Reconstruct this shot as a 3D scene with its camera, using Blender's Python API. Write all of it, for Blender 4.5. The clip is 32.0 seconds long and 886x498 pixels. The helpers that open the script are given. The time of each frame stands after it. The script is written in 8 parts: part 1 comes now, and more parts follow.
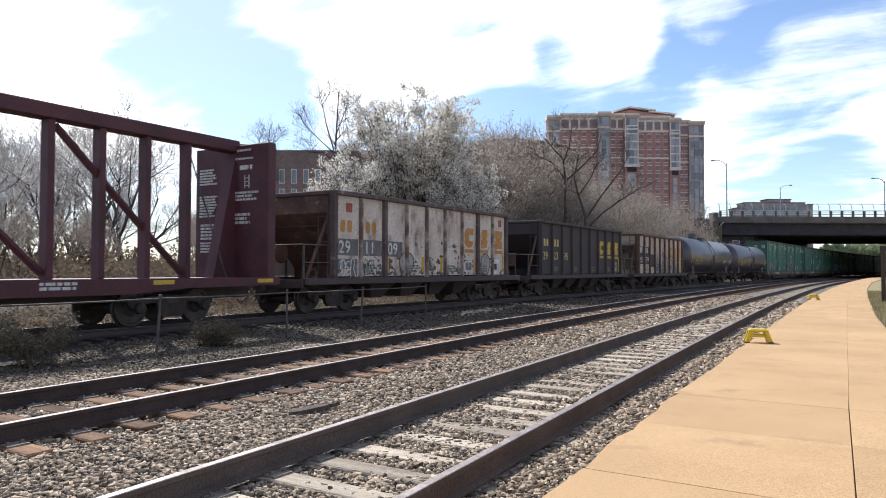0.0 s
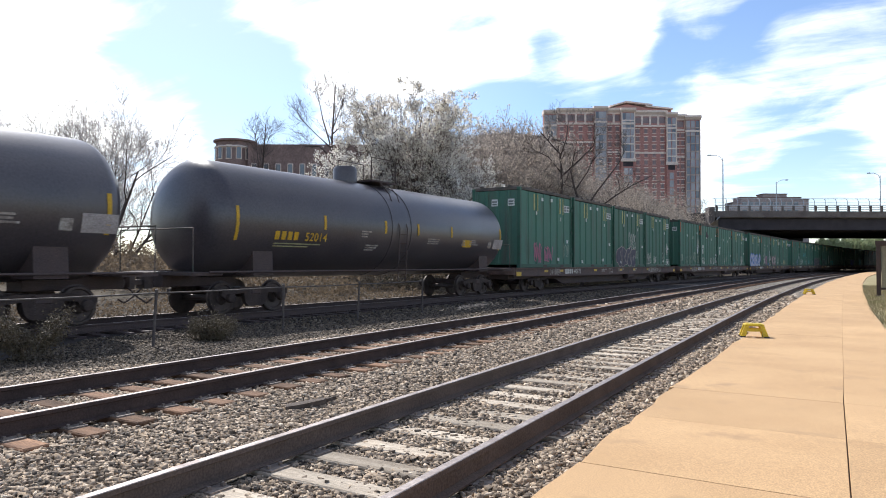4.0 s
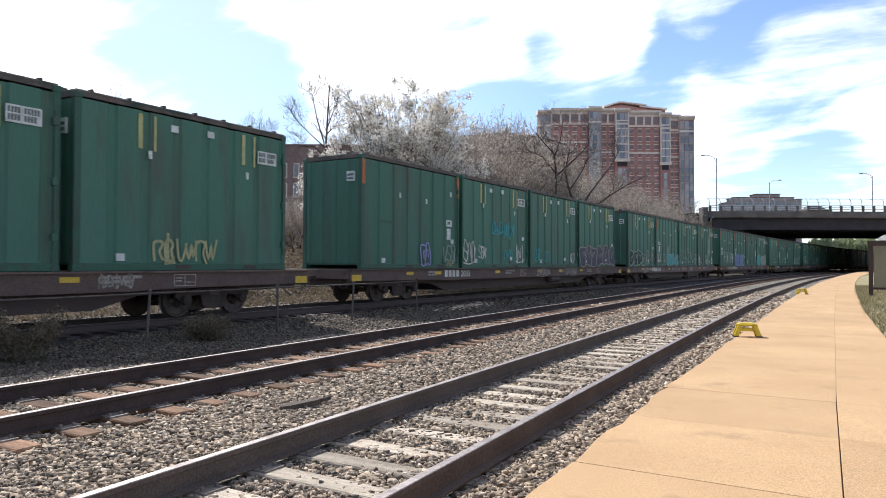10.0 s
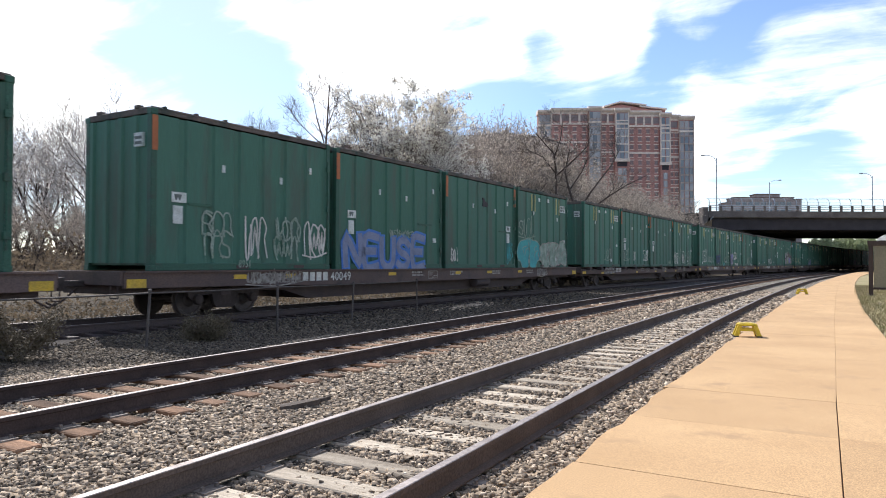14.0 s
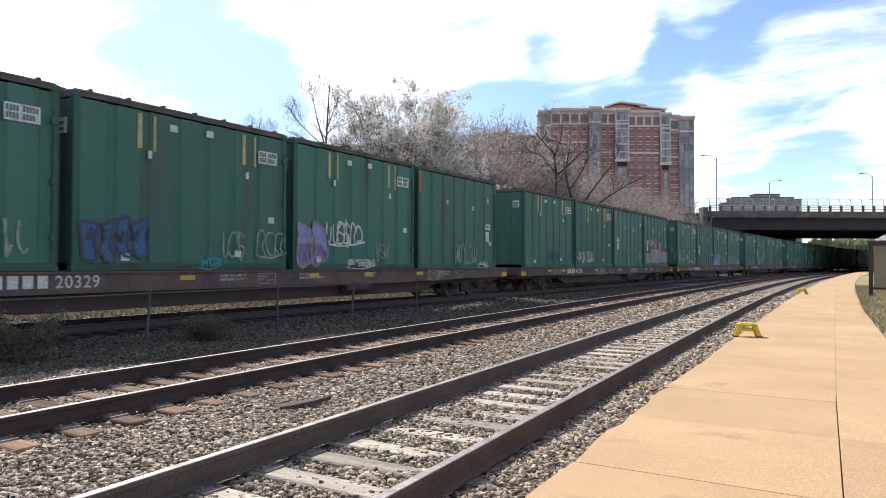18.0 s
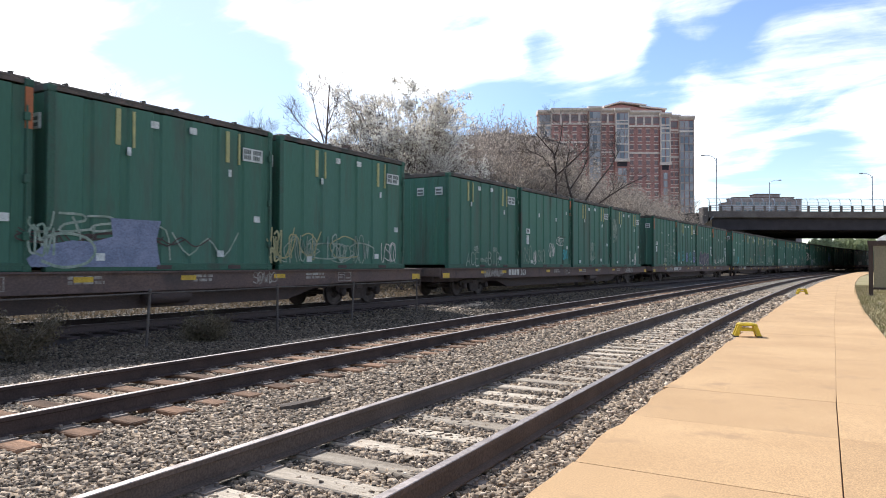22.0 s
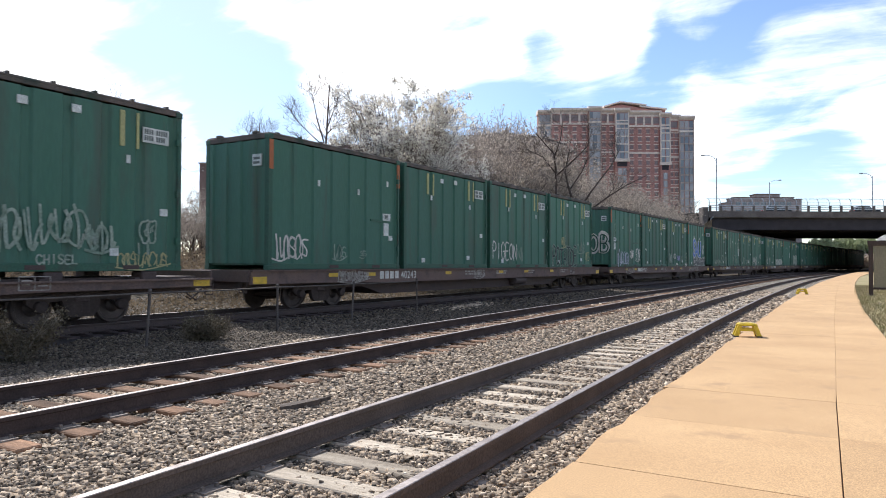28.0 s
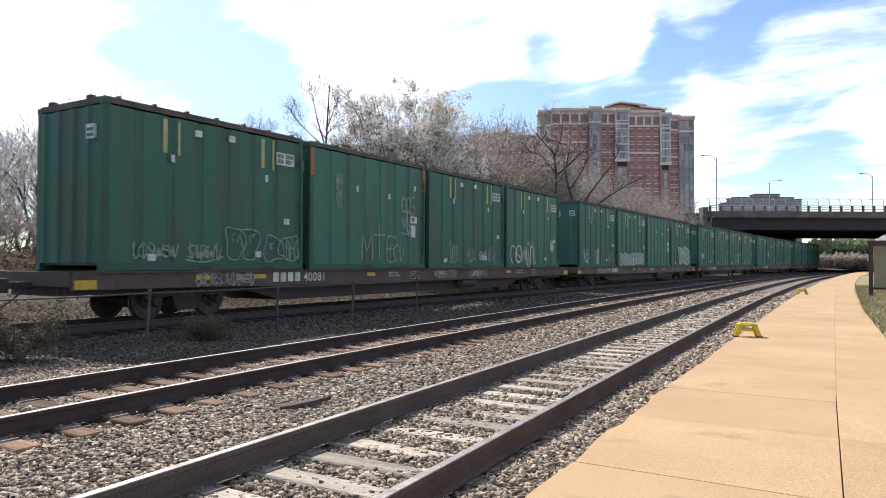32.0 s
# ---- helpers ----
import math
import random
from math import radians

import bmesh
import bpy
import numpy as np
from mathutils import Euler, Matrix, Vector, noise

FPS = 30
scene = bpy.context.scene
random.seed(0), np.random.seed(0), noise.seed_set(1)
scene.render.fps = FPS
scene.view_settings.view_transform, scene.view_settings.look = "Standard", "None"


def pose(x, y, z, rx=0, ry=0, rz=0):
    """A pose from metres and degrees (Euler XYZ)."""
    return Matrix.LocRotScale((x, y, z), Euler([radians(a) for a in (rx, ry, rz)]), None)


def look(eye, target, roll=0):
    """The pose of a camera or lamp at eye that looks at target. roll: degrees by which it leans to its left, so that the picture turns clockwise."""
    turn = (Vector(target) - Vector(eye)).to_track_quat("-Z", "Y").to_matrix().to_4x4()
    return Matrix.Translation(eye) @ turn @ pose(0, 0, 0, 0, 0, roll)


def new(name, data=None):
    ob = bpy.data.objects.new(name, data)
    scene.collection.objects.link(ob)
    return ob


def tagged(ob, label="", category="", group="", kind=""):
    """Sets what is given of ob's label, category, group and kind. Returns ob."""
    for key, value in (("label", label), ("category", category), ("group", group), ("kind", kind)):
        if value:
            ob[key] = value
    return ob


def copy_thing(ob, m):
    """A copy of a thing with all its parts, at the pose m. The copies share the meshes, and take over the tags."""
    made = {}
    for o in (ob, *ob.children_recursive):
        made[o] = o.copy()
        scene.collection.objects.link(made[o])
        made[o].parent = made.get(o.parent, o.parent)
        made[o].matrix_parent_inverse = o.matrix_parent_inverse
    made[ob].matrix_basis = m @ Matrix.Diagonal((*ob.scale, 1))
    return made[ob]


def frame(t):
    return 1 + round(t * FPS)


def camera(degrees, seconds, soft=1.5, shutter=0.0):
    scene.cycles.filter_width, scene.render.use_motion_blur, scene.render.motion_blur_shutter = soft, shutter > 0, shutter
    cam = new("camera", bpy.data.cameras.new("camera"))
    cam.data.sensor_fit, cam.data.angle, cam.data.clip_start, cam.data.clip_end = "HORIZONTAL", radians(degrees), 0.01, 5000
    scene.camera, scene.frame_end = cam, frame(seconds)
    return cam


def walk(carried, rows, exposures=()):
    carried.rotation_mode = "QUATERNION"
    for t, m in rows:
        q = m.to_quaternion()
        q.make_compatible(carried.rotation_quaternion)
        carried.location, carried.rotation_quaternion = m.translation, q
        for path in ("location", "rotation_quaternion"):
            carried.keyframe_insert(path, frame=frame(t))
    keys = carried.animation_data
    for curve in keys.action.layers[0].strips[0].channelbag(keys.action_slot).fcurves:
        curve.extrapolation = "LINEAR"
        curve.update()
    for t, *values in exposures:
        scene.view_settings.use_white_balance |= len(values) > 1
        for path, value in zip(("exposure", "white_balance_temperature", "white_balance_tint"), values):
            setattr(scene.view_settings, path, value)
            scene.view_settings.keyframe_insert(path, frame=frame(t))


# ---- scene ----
# The place: a curved main line with a low platform, a waste train passing, a road bridge, trees and a brick tower.
# World: x to the right of the line, y along it, z up from the top of the rails.

EYE = (0.0, 0.0, 1.328)
YAW, PITCH, ROLL = 0.480757, 0.020317, 0.165


def aim(dyaw, dpitch):
    a, b = YAW + dyaw, PITCH + dpitch
    tgt = Vector(EYE) + 50 * Vector((-math.sin(a) * math.cos(b), math.cos(a) * math.cos(b), math.sin(b)))
    return look(EYE, tgt, ROLL)


cam = camera(64.22, 32.0, soft=0.95, shutter=0.07)
walk(cam, [
    (0.0, aim(0.01279, 0.00784)), (0.5, aim(0.01700, 0.00700)), (1.0, aim(0.01790, 0.00540)), (1.5, aim(0.01795, 0.00385)),
    (2.0, aim(0.01740, 0.00230)), (2.5, aim(0.01560, 0.00130)), (3.0, aim(0.01310, 0.00040)), (3.5, aim(0.01040, 0.00015)),
    (5.5, aim(0.00310, 0.0)), (6.0, aim(0.00225, 0.0)), (7.0, aim(0.00110, 0.0)), (8.0, aim(0.00035, 0.0)),
    (9.0, aim(0.0, 0.0)), (32.0, aim(0.0, 0.0))],
    exposures=[(0.0, 0.57), (3.0, 0.59), (6.0, 0.66), (32.0, 0.67)])

# ---- light ----
SUN_DIR = Vector((-0.62, 0.385, 0.715)).normalized()      # towards the sun
world = bpy.data.worlds.new("sky")
scene.world = world
world.use_nodes = True


def build_sky():
    nt = world.node_tree
    nt.nodes.clear()
    N, Lk = nt.nodes.new, nt.links.new
    out, bg = N("ShaderNodeOutputWorld"), N("ShaderNodeBackground")
    sky = N("ShaderNodeTexSky")
    sky.sky_type = "NISHITA"
    sky.sun_disc = False
    sky.sun_elevation = math.asin(SUN_DIR.z)
    sky.sun_rotation = math.atan2(SUN_DIR.x, SUN_DIR.y)
    sky.air_density, sky.dust_density, sky.ozone_density = 1.0, 0.07, 2.0
    co = N("ShaderNodeTexCoord")
    # clouds lie on a flat layer: direction divided by its height
    sep = N("ShaderNodeSeparateXYZ")
    Lk(co.outputs["Generated"], sep.inputs[0])
    zz = N("ShaderNodeMath"); zz.operation = "MAXIMUM"; zz.inputs[1].default_value = 0.0
    Lk(sep.outputs[2], zz.inputs[0])
    za = N("ShaderNodeMath"); za.operation = "ADD"; za.inputs[1].default_value = 0.22
    Lk(zz.outputs[0], za.inputs[0])
    div = N("ShaderNodeVectorMath"); div.operation = "DIVIDE"
    comb = N("ShaderNodeCombineXYZ")
    for i in range(3):
        Lk(za.outputs[0], comb.inputs[i])
    Lk(co.outputs["Generated"], div.inputs[0]); Lk(comb.outputs[0], div.inputs[1])
    mp = N("ShaderNodeMapping"); mp.inputs["Location"].default_value = CLOUD_SHIFT
    Lk(div.outputs[0], mp.inputs[0])
    n1 = N("ShaderNodeTexNoise"); n1.inputs["Scale"].default_value = 2.6; n1.inputs["Detail"].default_value = 10; n1.inputs["Roughness"].default_value = 0.56; n1.inputs["Distortion"].default_value = 0.7
    Lk(mp.outputs[0], n1.inputs[0])
    # long thin streaks
    ms = N("ShaderNodeMapping"); ms.inputs["Rotation"].default_value = (0, 0, 0.75); ms.inputs["Scale"].default_value = (1.6, 7.0, 1.0)
    Lk(div.outputs[0], ms.inputs[0])
    n2 = N("ShaderNodeTexNoise"); n2.inputs["Scale"].default_value = 1.5; n2.inputs["Detail"].default_value = 9; n2.inputs["Roughness"].default_value = 0.6; n2.inputs["Distortion"].default_value = 0.5
    Lk(ms.outputs[0], n2.inputs[0])
    streak = N("ShaderNodeMapRange"); streak.clamp = False
    streak.inputs[3].default_value, streak.inputs[4].default_value = -0.38, 0.38
    Lk(n2.outputs[0], streak.inputs[0])
    # cloud groups and clear patches: azimuth right of the line, elevation, radius (degrees), weight
    gain = N("ShaderNodeMapRange"); gain.clamp = False
    gain.inputs[3].default_value, gain.inputs[4].default_value = -0.3, 1.3
    Lk(n1.outputs[0], gain.inputs[0])
    both = N("ShaderNodeMath"); Lk(gain.outputs[0], both.inputs[0]); Lk(streak.outputs[0], both.inputs[1])
    total = both.outputs[0]
    for az, el, rad, wt in CLOUDS:
        d = Vector((math.sin(radians(az)) * math.cos(radians(el)), math.cos(radians(az)) * math.cos(radians(el)), math.sin(radians(el))))
        dp = N("ShaderNodeVectorMath"); dp.operation = "DOT_PRODUCT"; dp.inputs[1].default_value = d
        Lk(co.outputs["Generated"], dp.inputs[0])
        mr = N("ShaderNodeMapRange"); mr.interpolation_type = "SMOOTHSTEP"
        mr.inputs[1].default_value, mr.inputs[2].default_value, mr.inputs[4].default_value = math.cos(radians(rad)), 1.0, wt
        Lk(dp.outputs["Value"], mr.inputs[0])
        ad = N("ShaderNodeMath"); Lk(total, ad.inputs[0]); Lk(mr.outputs[0], ad.inputs[1])
        total = ad.outputs[0]
    r1 = N("ShaderNodeMapRange"); r1.interpolation_type = "SMOOTHSTEP"
    r1.inputs[1].default_value, r1.inputs[2].default_value = 0.32, 1.20
    Lk(total, r1.inputs[0])
    # thin veil that thickens towards the sun
    dot = N("ShaderNodeVectorMath"); dot.operation = "DOT_PRODUCT"; dot.inputs[1].default_value = SUN_DIR
    Lk(co.outputs["Generated"], dot.inputs[0])
    r2 = N("ShaderNodeMapRange"); r2.inputs[1].default_value = 0.70; r2.inputs[2].default_value = 0.97; r2.inputs[3].default_value = 0.0; r2.inputs[4].default_value = 0.24
    Lk(dot.outputs["Value"], r2.inputs[0])
    mx0 = N("ShaderNodeMath"); mx0.operation = "ADD"; mx0.use_clamp = True
    Lk(r1.outputs[0], mx0.inputs[0]); Lk(r2.outputs[0], mx0.inputs[1])
    k = N("ShaderNodeMath"); k.operation = "MULTIPLY"; k.inputs[1].default_value = 0.92
    Lk(mx0.outputs[0], k.inputs[0])
    mix = N("ShaderNodeMixRGB")
    mix.inputs[2].default_value = (10.0, 10.0, 10.0, 1)
    deep = N("ShaderNodeVectorMath"); deep.operation = "MULTIPLY"; deep.inputs[1].default_value = (0.76, 0.76, 0.83)      # clear spring air
    Lk(sky.outputs[0], deep.inputs[0])
    Lk(k.outputs[0], mix.inputs[0]); Lk(deep.outputs[0], mix.inputs[1])
    Lk(mix.outputs[0], bg.inputs[0])
    bg.inputs[1].default_value = 0.135
    Lk(bg.outputs[0], out.inputs[0])


CLOUDS = [
    (-54.6, 13.6, 11.5, 0.36), (-59.8, 13.3, 9.5, 0.3), (-38.7, 17.8, 7.0, 0.33), (-35.1, 15.0, 6.1, 0.3), (-28.7, 19.0, 8.7, 0.36),
    (-17.7, 18.3, 8.6, 0.52), (-15.2, 16.6, 5.0, 0.25), (-30.5, 15.3, 5.0, 0.25), (-7.4, 18.7, 3.1, 0.35), (-3.1, 11.4, 10.3, 0.30),
    (2.4, 12.1, 8.8, 0.22), (-7.0, 10.1, 6.4, 0.2), (-23.6, 16.0, 3.3, 0.2), (-51.2, 17.5, 6.5, -0.5), (-42.6, 13.8, 5.4, -0.55),
    (-43.4, 10.8, 5.6, -0.45), (-38.7, 20.0, 3.2, -0.25), (-32.3, 17.0, 2.2, -0.1), (-23.6, 18.0, 2.5, -0.12), (-19.5, 12.8, 7.0, -0.5),
    (-24.1, 12.1, 4.5, -0.35), (-12.0, 12.9, 4.3, -0.3), (0.3, 16.1, 7.3, -0.35), (-7.0, 16.2, 4.7, -0.35), (-9.9, 15.3, 2.6, -0.2), (0.2, 8.3, 3.5, -0.15), (-1.5, 6.8, 7.5, -0.38)]
CLOUD_SHIFT = (0.3, 0.7, 0.0)
build_sky()
sun = new("sun", bpy.data.lights.new("sun", "SUN"))
sun.data.energy, sun.data.angle, sun.data.color = 3.4, radians(0.6), (0.99, 0.96, 0.93)
sun.matrix_world = look((-40, 40, 60), Vector((-40, 40, 60)) - SUN_DIR)


# ---- materials ----
def surface(name, c1, c2, scale=4.0, rough=0.7, bump=0.2, metal=0.0, fine=40.0, spec=0.4, dirt=None, dirt_amt=0.0, dirt_scale=1.2, stretch=(1, 1, 1), per_object=0.0, lo=0.35, hi=0.65, grain=0.25):
    """Two colours mixed by coarse noise, fine grain, a bump, and optional dirt in patches."""
    m = bpy.data.materials.new(name)
    m.use_nodes = True
    nt = m.node_tree
    N, Lk = nt.nodes.new, nt.links.new
    b = nt.nodes["Principled BSDF"]
    co = N("ShaderNodeTexCoord")
    mp = N("ShaderNodeMapping"); mp.inputs["Scale"].default_value = stretch
    Lk(co.outputs["Object"], mp.inputs[0])
    vec = mp.outputs[0]
    oi = N("ShaderNodeObjectInfo")
    sh = N("ShaderNodeVectorMath"); sh.operation = "ADD"
    ml = N("ShaderNodeMath"); ml.operation = "MULTIPLY"; ml.inputs[1].default_value = 37.0
    Lk(oi.outputs["Random"], ml.inputs[0])
    Lk(vec, sh.inputs[0]); Lk(ml.outputs[0], sh.inputs[1])
    vec = sh.outputs[0]
    n1 = N("ShaderNodeTexNoise"); n1.inputs["Scale"].default_value = scale; n1.inputs["Detail"].default_value = 6
    n2 = N("ShaderNodeTexNoise"); n2.inputs["Scale"].default_value = fine; n2.inputs["Detail"].default_value = 4
    Lk(vec, n1.inputs[0]); Lk(vec, n2.inputs[0])
    rg = N("ShaderNodeMapRange"); rg.inputs[1].default_value = lo; rg.inputs[2].default_value = hi
    Lk(n1.outputs[0], rg.inputs[0])
    mx = N("ShaderNodeMixRGB"); mx.inputs[1].default_value = (*c1, 1); mx.inputs[2].default_value = (*c2, 1)
    Lk(rg.outputs[0], mx.inputs[0])
    col = mx.outputs[0]
    fm = N("ShaderNodeMapRange"); fm.inputs[1].default_value = 0.3; fm.inputs[2].default_value = 0.7; fm.inputs[3].default_value = 1 - grain; fm.inputs[4].default_value = 1 + grain
    Lk(n2.outputs[0], fm.inputs[0])
    val = fm.outputs[0]
    if per_object:
        pm = N("ShaderNodeMapRange"); pm.inputs[3].default_value = 1 - per_object; pm.inputs[4].default_value = 1 + per_object
        Lk(oi.outputs["Random"], pm.inputs[0])
        mm = N("ShaderNodeMath"); mm.operation = "MULTIPLY"
        Lk(val, mm.inputs[0]); Lk(pm.outputs[0], mm.inputs[1]); val = mm.outputs[0]
    sc = N("ShaderNodeVectorMath"); sc.operation = "SCALE"
    Lk(col, sc.inputs[0]); Lk(val, sc.inputs["Scale"])
    col = sc.outputs[0]
    if dirt:
        n3 = N("ShaderNodeTexNoise"); n3.inputs["Scale"].default_value = dirt_scale; n3.inputs["Detail"].default_value = 8; n3.inputs["Roughness"].default_value = 0.65
        Lk(vec, n3.inputs[0])
        dr = N("ShaderNodeMapRange"); dr.inputs[1].default_value = 0.62 - 0.3 * dirt_amt; dr.inputs[2].default_value = 0.72
        Lk(n3.outputs[0], dr.inputs[0])
        dx = N("ShaderNodeMixRGB"); dx.inputs[2].default_value = (*dirt, 1)
        Lk(dr.outputs[0], dx.inputs[0]); Lk(col, dx.inputs[1]); col = dx.outputs[0]
    Lk(col, b.inputs["Base Color"])
    b.inputs["Metallic"].default_value = metal
    b.inputs["Specular IOR Level"].default_value = spec
    rr = N("ShaderNodeMapRange"); rr.inputs[3].default_value = max(0.05, rough - 0.12); rr.inputs[4].default_value = min(1, rough + 0.12)
    Lk(n1.outputs[0], rr.inputs[0]); Lk(rr.outputs[0], b.inputs["Roughness"])
    if bump:
        bp = N("ShaderNodeBump"); bp.inputs["Strength"].default_value = bump; bp.inputs["Distance"].default_value = 0.02
        Lk(n2.outputs[0], bp.inputs["Height"]); Lk(bp.outputs[0], b.inputs["Normal"])
    return m


def plain(name, c, rough=0.6, metal=0.0, spec=0.4):
    return surface(name, c, tuple(v * 0.82 for v in c), 6.0, rough, 0.05, metal, 60.0, spec)


M = {}
M["ballast"] = surface("ballast", (0.20, 0.185, 0.165), (0.11, 0.10, 0.09), 1.5, 0.95, 1.0, fine=30.0, spec=0.2)


def cell_ballast(m, lo=(0.08, 0.068, 0.055, 1), hi=(0.36, 0.31, 0.24, 1), scale=17.0):
    """Crushed stone as small cells, each with its own shade and height."""
    nt = m.node_tree
    b = nt.nodes["Principled BSDF"]
    co = nt.nodes.new("ShaderNodeTexCoord")
    v = nt.nodes.new("ShaderNodeTexVoronoi"); v.inputs["Scale"].default_value = scale
    nt.links.new(co.outputs["Object"], v.inputs["Vector"])
    hs = nt.nodes.new("ShaderNodeSeparateColor"); nt.links.new(v.outputs["Color"], hs.inputs[0])
    rp = nt.nodes.new("ShaderNodeValToRGB")
    rp.color_ramp.elements[0].color, rp.color_ramp.elements[1].color = lo, hi
    nt.links.new(hs.outputs[0], rp.inputs[0])
    src = b.inputs["Base Color"].links[0].from_socket
    mx = nt.nodes.new("ShaderNodeMixRGB"); mx.inputs[0].default_value = 0.75
    nt.links.new(src, mx.inputs[1]); nt.links.new(rp.outputs[0], mx.inputs[2]); nt.links.new(mx.outputs[0], b.inputs["Base Color"])
    bp = nt.nodes.new("ShaderNodeBump"); bp.inputs["Strength"].default_value = 1.0; bp.inputs["Distance"].default_value = 0.05; bp.invert = True
    nt.links.new(v.outputs["Distance"], bp.inputs["Height"]); nt.links.new(bp.outputs[0], b.inputs["Normal"])
    return m


M["ballast"] = cell_ballast(M["ballast"])
# ballast with the train's shadow put into its colour
M["ballast_shaded"] = surface("old_dark_ballast", (0.062, 0.052, 0.048), (0.040, 0.034, 0.032), 1.5, 0.95, 1.0, fine=30.0, spec=0.2)
# brown gravel, darkened further in its colour for the shade of the trees
M["gravel_far"] = surface("brown_gravel", (0.075, 0.06, 0.045), (0.035, 0.029, 0.023), 2.2, 0.95, 1.0, fine=14.0, spec=0.1, lo=0.42, hi=0.58)
M["gravel_far"] = cell_ballast(M["gravel_far"], (0.018, 0.014, 0.011, 1), (0.15, 0.12, 0.09, 1), 11.0)
M["stone"] = surface("stone", (0.36, 0.335, 0.30), (0.17, 0.155, 0.14), 9.0, 0.75, 0.3, fine=50.0, spec=0.4)
M["earth"] = surface("earth", (0.115, 0.092, 0.064), (0.07, 0.058, 0.04), 0.35, 0.95, 0.8, fine=6.0, spec=0.1)
M["grass"] = surface("grass", (0.27, 0.24, 0.115), (0.38, 0.31, 0.19), 1.2, 0.95, 0.6, fine=25.0, spec=0.1)
M["concrete_tan"] = surface("tan_concrete", (0.56, 0.360, 0.185), (0.49, 0.310, 0.158), 0.9, 0.85, 0.04, fine=120.0, spec=0.25, dirt=(0.42, 0.27, 0.145), dirt_amt=0.16, dirt_scale=2.2, per_object=0.035, grain=0.30)
M["joint"] = surface("joint", (0.14, 0.09, 0.055), (0.10, 0.07, 0.045), 6, 0.95, 0.1)
M["rail_side"] = surface("rail_side", (0.082, 0.056, 0.048), (0.058, 0.042, 0.037), 3.0, 0.85, 0.10, spec=0.15, fine=60)
M["rail_grey"] = surface("grey_rail_side", (0.145, 0.110, 0.090), (0.110, 0.085, 0.070), 2.0, 0.9, 0.12, spec=0.08, fine=60)
M["rail_top"] = surface("rail_top", (0.32, 0.285, 0.27), (0.24, 0.21, 0.20), 5.0, 0.66, 0.02, metal=1.0)
M["tie_grey"] = surface("grey_tie_wood", (0.56, 0.475, 0.37), (0.38, 0.315, 0.24), 3.0, 0.9, 0.5, fine=30, stretch=(0.5, 3.5, 1), per_object=0.25, spec=0.2)
M["tie_brown"] = surface("brown_tie_wood", (0.27, 0.150, 0.085), (0.14, 0.082, 0.052), 3.0, 0.85, 0.5, fine=30, stretch=(0.5, 3.5, 1), per_object=0.45, spec=0.25)
M["plate"] = surface("tie_plate", (0.25, 0.205, 0.17), (0.16, 0.13, 0.108), 8, 0.7, 0.2, metal=0.1)
M["green"] = surface("green_paint", (0.057, 0.154, 0.108), (0.072, 0.168, 0.126), 0.8, 0.58, 0.05, fine=25, spec=0.22, dirt=(0.085, 0.100, 0.080), dirt_amt=0.42, dirt_scale=1.3, stretch=(1, 1, 0.16), per_object=0.12, grain=0.07)
M["green_dark"] = surface("dark_green_paint", (0.025, 0.095, 0.061), (0.033, 0.098, 0.066), 1.5, 0.55, 0.05, fine=30, dirt=(0.05, 0.05, 0.04), dirt_amt=0.3, per_object=0.12)
M["top_rail"] = surface("grimy_top_rail", (0.135, 0.105, 0.09), (0.075, 0.07, 0.06), 2.5, 0.8, 0.3, fine=30, dirt=(0.02, 0.05, 0.038), dirt_amt=0.3)
M["girder"] = surface("dark_girder", (0.045, 0.036, 0.042), (0.030, 0.025, 0.029), 0.8, 0.7, 0.1, fine=8)
M["tarp"] = surface("dark_tarp", (0.03, 0.032, 0.03), (0.05, 0.05, 0.048), 2.0, 0.8, 0.4, fine=12)
M["black"] = surface("grimy_black", (0.066, 0.047, 0.044), (0.084, 0.059, 0.053), 2.5, 0.75, 0.2, fine=40)
M["red_mist"] = surface("thin_red_spray", (0.13, 0.072, 0.080), (0.065, 0.105, 0.085), 2.2, 0.7, 0.03, fine=20, lo=0.40, hi=0.60)
M["sill"] = surface("rusty_brown_sill", (0.110, 0.076, 0.069), (0.150, 0.098, 0.080), 1.2, 0.75, 0.15, fine=30, dirt=(0.060, 0.048, 0.045), dirt_amt=0.35, dirt_scale=1.6, per_object=0.2)
M["wheel"] = surface("wheel_steel", (0.100, 0.078, 0.070), (0.066, 0.052, 0.047), 5, 0.6, 0.15, metal=0.5)
M["white_vinyl"] = surface("white_vinyl", (0.66, 0.68, 0.66), (0.50, 0.53, 0.50), 5, 0.6, 0.02, fine=50, dirt=(0.3, 0.34, 0.3), dirt_amt=0.25, dirt_scale=4)
M["yellow_vinyl"] = surface("yellow_vinyl", (0.46, 0.43, 0.19), (0.36, 0.35, 0.17), 5, 0.6, 0.02, fine=50)
M["orange_vinyl"] = surface("orange_vinyl", (0.42, 0.13, 0.045), (0.34, 0.12, 0.05), 5, 0.6, 0.02, fine=50)
M["yellow_reflector"] = surface("yellow_reflector", (0.66, 0.42, 0.035), (0.52, 0.34, 0.05), 5, 0.5, 0.02)
M["grey_ink"] = plain("grey_ink", (0.13, 0.15, 0.14))
M["white_paint"] = surface("white_spray", (0.70, 0.68, 0.62), (0.50, 0.49, 0.45), 3, 0.7, 0.02, fine=30)
M["pale_paint"] = surface("faded_white_spray", (0.32, 0.38, 0.32), (0.17, 0.25, 0.19), 4, 0.7, 0.02, fine=25)
